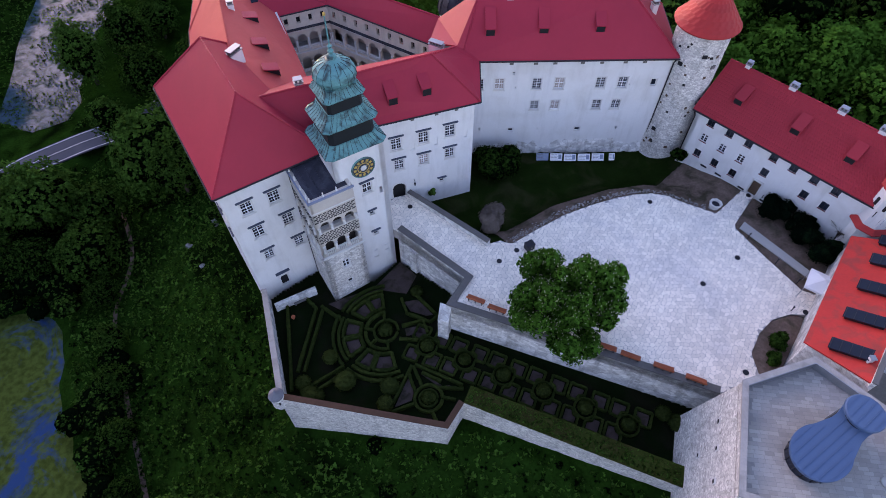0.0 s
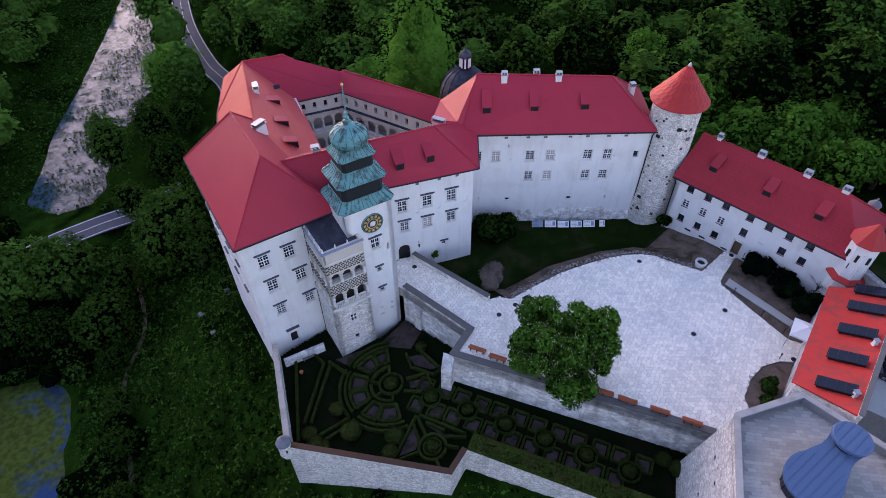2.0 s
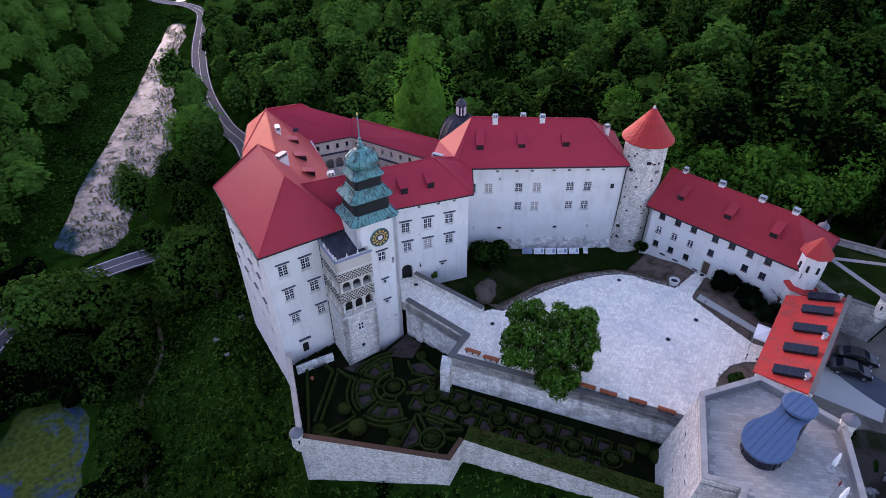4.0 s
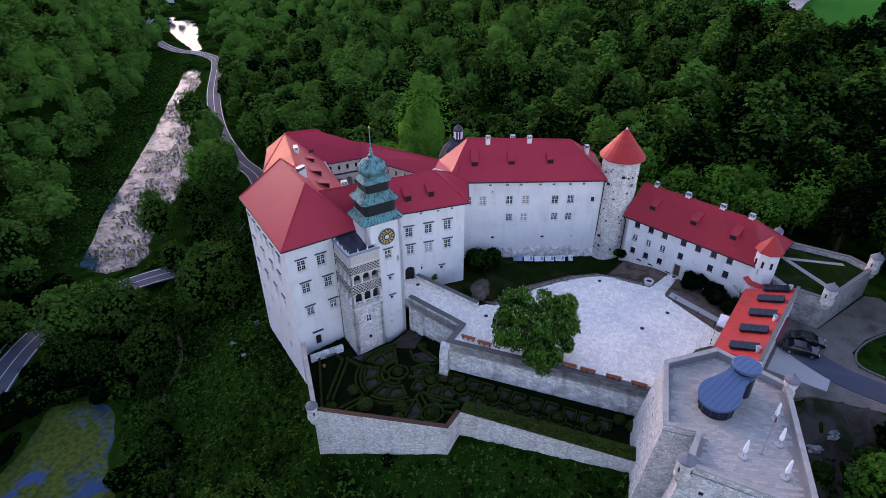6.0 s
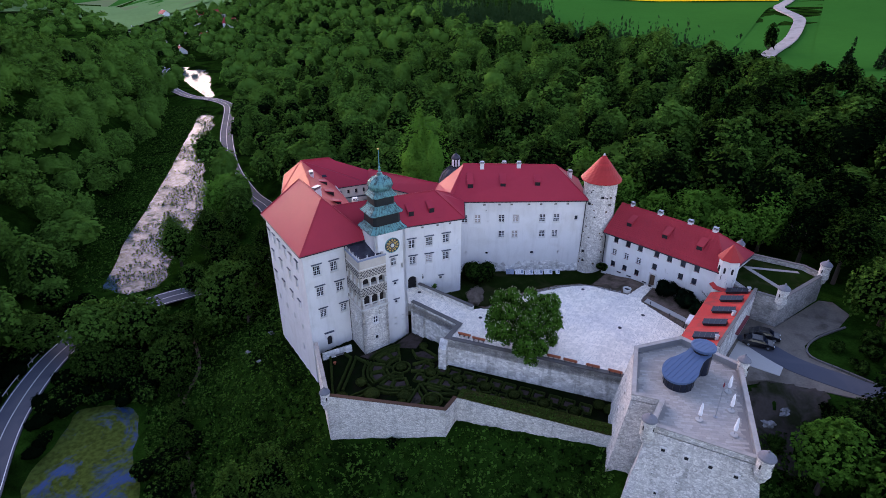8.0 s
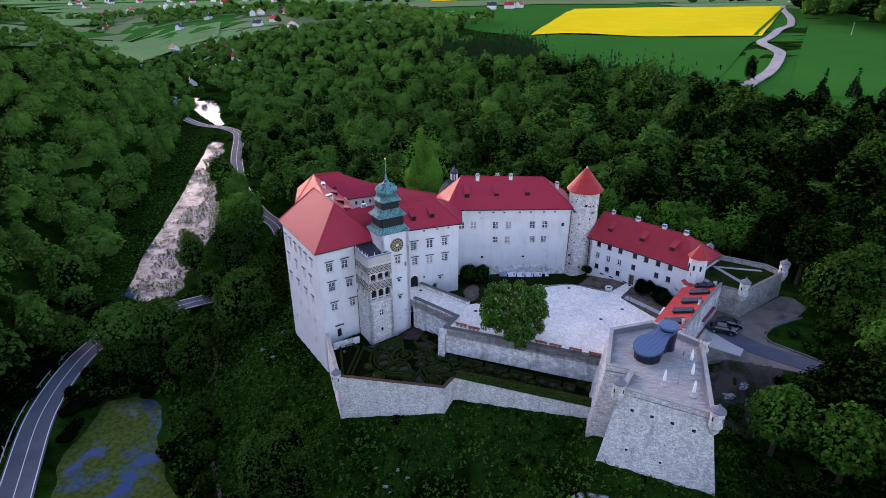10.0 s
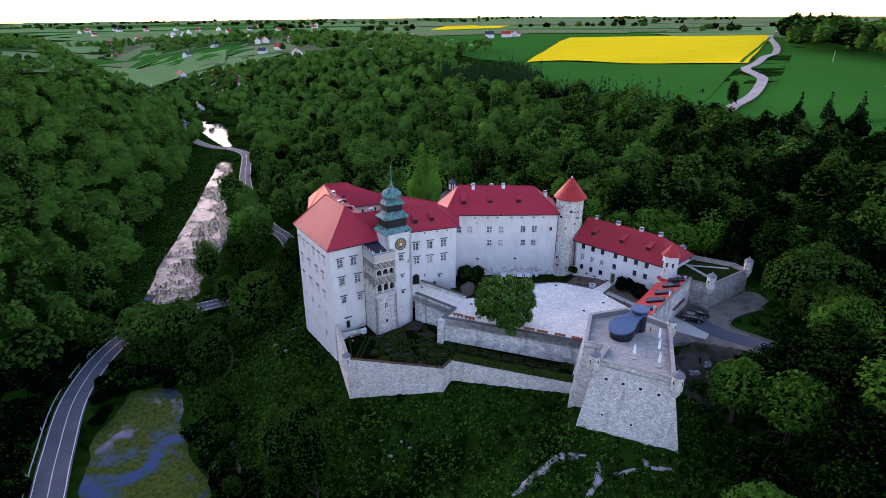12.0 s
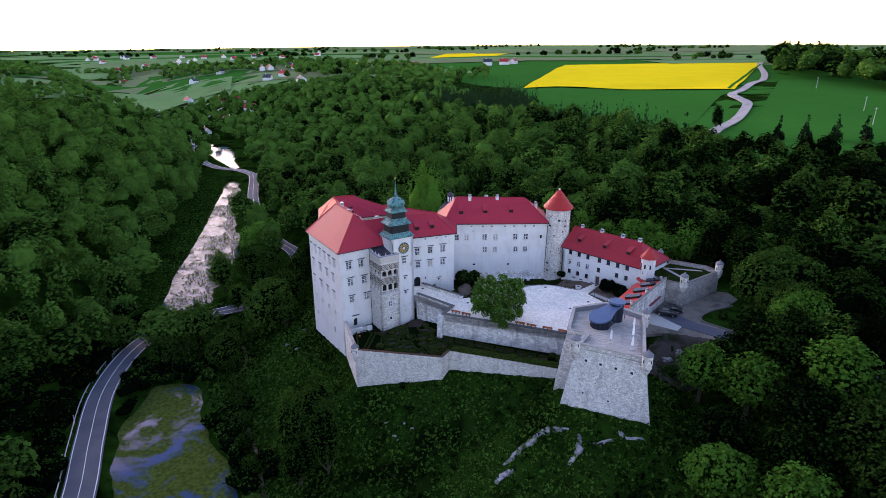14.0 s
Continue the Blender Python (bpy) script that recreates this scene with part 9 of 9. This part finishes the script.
def car(x, y, z, turn, label):
    t = thing("parked_car", x, y, z, label, "car", "parked cars")
    m = Matrix.Translation((x, y, z)) @ Matrix.Rotation(turn, 4, "Z")
    prof = [(-2.2, 0.35), (-2.25, 0.75), (-2.1, 0.95), (-1.7, 1.02), (-1.0, 1.48), (0.5, 1.5), (1.25, 1.0), (2.05, 0.85), (2.25, 0.6), (2.2, 0.3)]
    bm = bmesh.new()
    rows = []
    for yy, s, hz in ((-0.9, 0.97, 0.9), (-0.82, 1.0, 1.0), (0.82, 1.0, 1.0), (0.9, 0.97, 0.9)):
        rows.append([bm.verts.new(m @ Vector((px * s, yy * (0.84 if pz > 1.2 else 1.0), pz if pz < 0.9 else 0.9 + (pz - 0.9) * hz))) for px, pz in prof])
    for a, b in zip(rows, rows[1:]):
        for i in range(len(prof)):
            j = (i + 1) % len(prof)
            bm.faces.new((a[i], a[j], b[j], b[i]))
    bm.faces.new(rows[0][::-1])
    bm.faces.new(rows[-1])
    part("body", bm, CAR_PAINT, t)
    for pts in (((-1.62, 1.06), (-1.02, 1.49)), ((0.56, 1.48), (1.2, 1.05))):
        bm = bmesh.new()
        (x0, z0), (x1, z1) = pts
        v = [bm.verts.new(m @ Vector(p)) for p in ((x0, -0.66, z0 + 0.02), (x0, 0.66, z0 + 0.02), (x1, 0.6, z1 + 0.02), (x1, -0.6, z1 + 0.02))]
        bm.faces.new(v)
        part("windscreen", bm, GLASS_BLUE, t)
    for s in (-1, 1):
        bm = bmesh.new()
        v = [bm.verts.new(m @ Vector(p)) for p in ((-1.3, s * 0.84, 1.05), (1.0, s * 0.84, 1.05), (0.45, s * 0.775, 1.42), (-0.95, s * 0.775, 1.42))]
        bm.faces.new(v)
        part("side_window", bm, GLASS_BLUE, t)
        for wx in (-1.35, 1.4):
            bm = bmesh.new()
            mw2 = m @ Matrix.Translation((wx, s * 0.8, 0.33)) @ Matrix.Rotation(math.pi / 2, 4, "X")
            lathe(bm, [(0.33, -0.12), (0.34, 0.0), (0.33, 0.12)], 0, 0, 16, m=mw2)
            wheel = part("wheel", bm, TYRE, t)
            bm = bmesh.new()
            lathe(bm, [(0.2, -0.13), (0.2, 0.13)], 0, 0, 10, m=mw2)
            part("rim", bm, GREY_METAL, wheel)
        for wx, mt, nm in ((2.2, WHITE_PAINT, "headlight"), (-2.22, RED_PAINT, "tail_light")):
            bm = bmesh.new()
            box(bm, wx - 0.05, wx + 0.04, s * 0.6 - 0.15, s * 0.6 + 0.15, 0.62, 0.74, m)
            part(nm, bm, mt, t)


car(49.2, 28.6, 1.98, radians(-25), "black parked car on the concrete pad")
car(51.2, 30.6, 1.98, radians(-25), "dark blue-black parked car on the concrete pad")

# ---- rocks and path on the slope ----


def rock(x, y, r, h, seed, label="pale weathered limestone outcrop in the grass"):
    """A craggy block half sunk in the slope."""
    z = float(ground_z(np.array([x]), np.array([y]))[0])
    bm = bmesh.new()
    bmesh.ops.create_icosphere(bm, subdivisions=3, radius=1.0)
    rgk = random.Random(seed)
    off = Vector((rgk.uniform(0, 50), rgk.uniform(0, 50), 0))
    for vv in bm.verts:
        c = vv.co.copy()
        k = 1 + 0.5 * noise.noise(c * 1.6 + off) + 0.5 * abs(noise.noise(c * 3.5 + off)) - 0.2
        vv.co = Vector((c.x * r * k, c.y * r * 0.6 * k, c.z * h * k))
    bmesh.ops.rotate(bm, verts=bm.verts, matrix=Matrix.Rotation(rgk.uniform(-0.5, 0.9), 3, "Z"))
    bmesh.ops.translate(bm, verts=bm.verts, vec=(x, y, z - h * 0.1))
    return tagged(part("rock", bm, ROCK, smooth=False), label, "rock", "rock outcrops")


def crag(line, high, seed, label):
    """A cracked rock ledge along a line, its face turned down the slope, its brow level with the turf."""
    pts = spline(line, 0.28)
    d = np.gradient(pts, axis=0)
    n = np.stack([d[:, 1], -d[:, 0]], 1) / np.linalg.norm(d, axis=1)[:, None]
    n[n[:, 1] > 0] *= -1
    bm = bmesh.new()
    rings = []
    off = Vector((seed * 7.3, seed * 3.1, 0))
    for i, (q, w) in enumerate(zip(pts, n)):
        taper = math.sin(math.pi * (i + 0.6) / (len(pts) + 0.2)) ** 0.5
        ring = []
        for u, v in ((-0.9, -0.3), (-0.6, 0.12), (-0.2, 0.3), (0.1, 0.32), (0.3, 0.1), (0.42, -0.25), (0.55, -0.6), (0.75, -0.95), (1.0, -1.35)):
            k = noise.noise(Vector((q[0] * 0.9, q[1] * 0.9, v * 2)) + off) + 0.6 * noise.noise(Vector((q[0] * 2.6, q[1] * 2.6, v * 5)) + off)
            f = (u + 0.55 * k) * high * taper
            x, y = q[0] + w[0] * f, q[1] + w[1] * f
            g = float(ground_z(np.array([q[0] + w[0] * u * high * 0.2]), np.array([q[1] + w[1] * u * high * 0.2]))[0])
            ring.append(bm.verts.new((x, y, g + (v + 0.3 * k) * high * taper)))
        rings.append(ring)
    for a, b in zip(rings, rings[1:]):
        for i in range(len(a) - 1):
            bm.faces.new((a[i], b[i], b[i + 1], a[i + 1]))
    return tagged(part("rock_ledge", bm, ROCK, smooth=False), label, "rock", "rock outcrops")


for k, (ln, hg) in enumerate((([(11, -2.4), (12.4, -1.9), (14, -1.0), (16, -0.2), (18, 0.5), (19.4, 1.0), (21, 0.4), (22.6, 0.0)], 1.3), ([(21.6, -5.4), (22.6, -4.6), (23.8, -3.6), (24.2, -2.2), (24.0, -1.0)], 1.1), ([(25.6, -2.6), (26.6, -3.0), (28, -3.0), (29.4, -2.8)], 0.8), ([(30.6, -1.0), (31.0, -2.2), (32, -3.2), (34.4, -3.8)], 0.9), ([(9.6, -5.6), (11, -4.4), (12.6, -4.2)], 1.2))):
    crag(ln, hg, k, "pale cracked limestone ledge breaking the slope")
for k, (x, y, r, h) in enumerate(((-42, 57, 0.8, 0.6), (-38, 52, 0.6, 0.5), (-37.5, 60, 0.8, 0.8), (-36.5, 58.4, 0.5, 0.5), (-9, 12, 0.6, 0.2), (-7, 14, 0.5, 0.2), (-11, 15, 0.4, 0.2), (-8.2, 11, 0.35, 0.15), (-5.5, 12.4, 0.4, 0.2), (44.6, 15.0, 1.3, 0.7), (47.5, 16.0, 1.0, 0.6))):
    rock(x, y, r, h, k)
FOOT = spline([(-60, 70), (-54, 58), (-53, 46), (-47, 33), (-40, 19.5), (-36, 10), (-31, -2), (-27, -14)], 1.2)
tagged(ribbon("foot_path", FOOT, 0.35, 0, SOIL, follow=lambda x, y: ground_z(x, y), lift=0.06), "trodden earth footpath on the lower slope", "path", kind="structure")
# road posts
for k in range(3, len(ROAD_LINE) - 40, 7):
    a, b = ROAD_LINE[k], ROAD_LINE[k + 1]
    d = (b - a) / np.linalg.norm(b - a)
    if not (0 < a[1] < 80):
        continue
    p = a + np.array([-d[1], d[0]]) * 4.3
    bm = bmesh.new()
    box(bm, -0.07, 0.07, -0.07, 0.07, -0.4, 0.85, Matrix.Translation((*p, ROAD_Z)))
    t = tagged(part("road_post", bm, WHITE_PAINT), "white roadside marker post", "post", "road posts")
    bm = bmesh.new()
    box(bm, -0.075, 0.075, -0.075, 0.075, 0.55, 0.7, Matrix.Translation((*p, ROAD_Z)))
    part("reflector", bm, DARK_METAL, t)
rail = thing("guard_rail", -86, 50, ROAD_Z, "galvanised guard rail along the outer road bend", "guard rail")
side = []
for k in range(len(ROAD_LINE) - 1):
    a, b = ROAD_LINE[k], ROAD_LINE[k + 1]
    if 2 < a[1] < 72:
        d = (b - a) / np.linalg.norm(b - a)
        side.append((*(a + np.array([-d[1], d[0]]) * 3.8), ROAD_Z + 0.65))
bm = bmesh.new()
tube(bm, side, 0.12, 6)
part("rail", bm, GREY_METAL, rail)
for p in side[::2]:
    bm = bmesh.new()
    box(bm, -0.05, 0.05, -0.05, 0.05, -1.1, 0.1, Matrix.Translation(p))
    part("post", bm, GREY_METAL, rail)

# ---- village and plateau ----


def house(x, y, w, d, h, turn, roof_mat, label):
    z = float(ground_z(np.array([x]), np.array([y]), False)[0]) - 0.5
    t = thing("house", x, y, z, label, "house", "village houses")
    m = Matrix.Translation((x, y, z)) @ Matrix.Rotation(turn, 4, "Z")
    bm = bmesh.new()
    box(bm, -w / 2, w / 2, -d / 2, d / 2, 0, h, m)
    for s in (-1, 1):
        v = [bm.verts.new(m @ Vector(p)) for p in ((s * w / 2, -d / 2, h), (s * w / 2, d / 2, h), (s * w / 2, 0, h + d * 0.42))]
        bm.faces.new(v)
    body_h = part("wall", bm, PLASTER, t)
    bm = bmesh.new()
    a = [tuple(m @ Vector(p)) for p in ((-w / 2 - 0.4, -d / 2 - 0.4, h - 0.2), (w / 2 + 0.4, -d / 2 - 0.4, h - 0.2), (w / 2 + 0.4, 0, h + d * 0.44), (-w / 2 - 0.4, 0, h + d * 0.44), (w / 2 + 0.4, d / 2 + 0.4, h - 0.2), (-w / 2 - 0.4, d / 2 + 0.4, h - 0.2))]
    slab(bm, [(a[0], a[1], a[2], a[3]), (a[3], a[2], a[4], a[5])], 0.2)
    part("roof", bm, roof_mat, t)
    for k in range(3):
        bm = bmesh.new()
        u = -w / 2 + w * (k + 0.5) / 3
        box(bm, u - 0.5, u + 0.5, -d / 2 - 0.05, -d / 2 + 0.1, h * 0.35, h * 0.7, m)
        part("window", bm, GLASS, t)
    bm = bmesh.new()
    box(bm, w * 0.2, w * 0.2 + 0.7, -0.35, 0.35, h, h + d * 0.44 + 1.0, m)
    part("chimney", bm, PLASTER, t)


rg = random.Random(12)
HOUSES = [(-233, 500), (-262, 530), (-224, 540), (-205, 560), (-300, 610), (-262, 640), (-232, 612), (-340, 640), (-330, 700), (-360, 690), (-240, 760), (-225, 790), (-275, 900), (-250, 930), (-60, 785), (-35, 790), (70, 790), (95, 800), (110, 815), (-180, 700), (-200, 640)]
for k in range(34):
    a = rg.uniform(-0.56, -0.2)
    r = rg.uniform(900, 1700)
    HOUSES.append((r * math.sin(a), r * math.cos(a)))
for k, (x, y) in enumerate(HOUSES):
    rm, lb = ((ROOF_TILE, "white village house with red roof"), (LEAD, "white village house with dark roof"), (ROOF_ORANGE, "white village house with orange roof"))[k % 3]
    house(x, y, rg.uniform(9, 14), rg.uniform(8, 10), rg.uniform(4, 6), rg.uniform(0, 3.1), rm, lb)
for x, y in ((215, 205), (250, 262), (300, 390)):
    z = float(ground_z(np.array([x]), np.array([y]), False)[0])
    t = thing("utility_pole", x, y, z, "thin pale wooden utility pole in the field", "pole", "utility poles")
    bm = bmesh.new()
    tube(bm, [(x, y, z - 0.5), (x, y, z + 9)], [0.18, 0.12], 6)
    part("mast", bm, CONCRETE, t)
    bm = bmesh.new()
    box(bm, -0.9, 0.9, -0.06, 0.06, 8.3, 8.45, Matrix.Translation((x, y, z)))
    part("crossarm", bm, CONCRETE, t)

# ---- paving pieces ----


def stones_mesh(polys, top, deep):
    """Six-cornered flat stones as quads. polys: n x 6 x 2."""
    n = len(polys)
    t = np.concatenate([polys, np.full((n, 6, 1), top)], 2)
    l = np.concatenate([polys, np.full((n, 6, 1), top - deep)], 2)
    v = np.concatenate([t, l], 1).reshape(-1, 3)
    b = np.arange(n)[:, None] * 12
    q = [[0, 1, 2, 3], [0, 3, 4, 5]] + [[i, i + 6, (i + 1) % 6 + 6, (i + 1) % 6] for i in range(6)]
    f = np.concatenate([b + np.array(k)[None] for k in q])
    return v, f


def flagstones(ring, s, seed, gap):
    """Irregular six-cornered flagstones that share their joints."""
    rng = np.random.default_rng(seed)
    x0, x1 = min(p[0] for p in ring), max(p[0] for p in ring)
    y0, y1 = min(p[1] for p in ring), max(p[1] for p in ring)
    corner = {}

    def corner_at(i, j, k):
        key = (i, j, k)
        if key not in corner:
            bx = s * (math.sqrt(3) * (i + 0.5 * (j % 2)))
            by = s * 1.5 * j
            corner[key] = np.array([bx, by + s * (1 if k == 0 else -1)]) + rng.uniform(-0.46, 0.46, 2) * s
        return corner[key]
    out = []
    for j in range(int((y1 - y0) / (1.5 * s)) + 2):
        for i in range(int((x1 - x0) / (math.sqrt(3) * s)) + 2):
            o = j % 2
            pts = [corner_at(i, j, 0), corner_at(i + o, j + 1, 1), corner_at(i + o, j - 1, 0), corner_at(i, j, 1), corner_at(i - 1 + o, j - 1, 0), corner_at(i - 1 + o, j + 1, 1)]
            p = np.array(pts)[::-1] + np.array([x0, y0])
            c = p.mean(axis=0)
            d = np.linalg.norm(p - c, axis=1)[:, None]
            out.append(c + (p - c) * (1 - gap / np.maximum(d, 0.1)))
    out = np.array(out)
    inner = in_ring(out[:, :, 0].ravel(), out[:, :, 1].ravel(), ring).reshape(-1, 6)
    ok = inner.sum(axis=1) >= 3
    out, inner = out[ok], inner[ok]
    # stones at the border are cut along it
    over = out[~inner]
    best, cut = np.full(len(over), 1e9), over.copy()
    for a, b in zip(ring, ring[1:] + ring[:1]):
        a, b = np.array(a), np.array(b)
        t = np.clip(((over - a) @ (b - a)) / ((b - a) @ (b - a)), 0, 1)
        p = a + t[:, None] * (b - a)
        dist = np.linalg.norm(over - p, axis=1)
        cut[dist < best] = p[dist < best]
        best = np.minimum(best, dist)
    out[~inner] = cut
    return out


st = flagstones(YARD, 0.31, 5, 0.018)
mid_s = st.mean(axis=1)
order = np.argsort(np.hypot(mid_s[:, 0] - 29, mid_s[:, 1] - 28))
for k in order[:300]:
    v, f = stones_mesh(st[k:k + 1], -0.05, 0.03)
    ob = new("flagstone", raw_mesh("flagstone", v, f, FLAGSTONE, flat=True))
    attach(ob, yard)
v, f = stones_mesh(st[order[300:]], -0.05, 0.03)
ob = tagged(new("flag_paving", raw_mesh("flag_paving", v, f, FLAGSTONE, flat=True)), kind="stuff")
attach(ob, yard)

# slabs of the bastion terrace, in bonded rows
IN = []
cx, cy = sum(p[0] for p in B_TOP) / len(B_TOP), sum(p[1] for p in B_TOP) / len(B_TOP)
for i, p in enumerate(B_TOP):
    a, b = Vector(B_TOP[i - 1]), Vector(B_TOP[(i + 1) % len(B_TOP)])
    q = Vector(p)
    n1, n2 = (q - a).normalized(), (b - q).normalized()
    w = Vector((n1.y + n2.y, -(n1.x + n2.x)))
    w = w.normalized() * 0.62 / max(0.5, w.length / 2)
    IN.append((p[0] + w.x, p[1] + w.y))
if not in_ring(np.array([IN[0][0]]), np.array([IN[0][1]]), B_TOP)[0]:
    IN = [(2 * p[0] - q[0], 2 * p[1] - q[1]) for p, q in zip(B_TOP, IN)]
slabs = []
ux, vx = Vector((0.993, -0.12)), Vector((0.12, 0.993))
rng = np.random.default_rng(9)
row = -20.0
r_i = 0
while row < 20:
    u = -20 + rng.uniform(0, 0.9)
    while u < 20:
        w = rng.uniform(0.6, 0.95)
        g = 0.013
        pts = [(u + g, row + g), (u + w / 2, row + g), (u + w - g, row + g), (u + w - g, row + 0.36 - g), (u + w / 2, row + 0.36 - g), (u + g, row + 0.36 - g)]
        slabs.append([(31.5 + ux.x * a + vx.x * b, 12 + ux.y * a + vx.y * b) for a, b in pts])
        u += w
    row += 0.36
slabs = np.array(slabs)
ok = in_ring(slabs[:, :, 0].ravel(), slabs[:, :, 1].ravel(), IN).reshape(-1, 6).all(axis=1)
slabs = slabs[ok]
near = np.argsort(slabs.mean(axis=1)[:, 1] * -1)
for k in near[:300]:
    v, f = stones_mesh(slabs[k:k + 1], 6.556, 0.03)
    ob = new("paving_slab", raw_mesh("paving_slab", v - np.array(ORIGIN[bastion]), f, TERRACE_SLAB, flat=True))
    attach(ob, terrace)
v, f = stones_mesh(slabs[near[300:]], 6.556, 0.03)
ob = tagged(new("slab_paving", raw_mesh("slab_paving", v - np.array(ORIGIN[bastion]), f, TERRACE_SLAB, flat=True)), kind="stuff")
attach(ob, terrace)
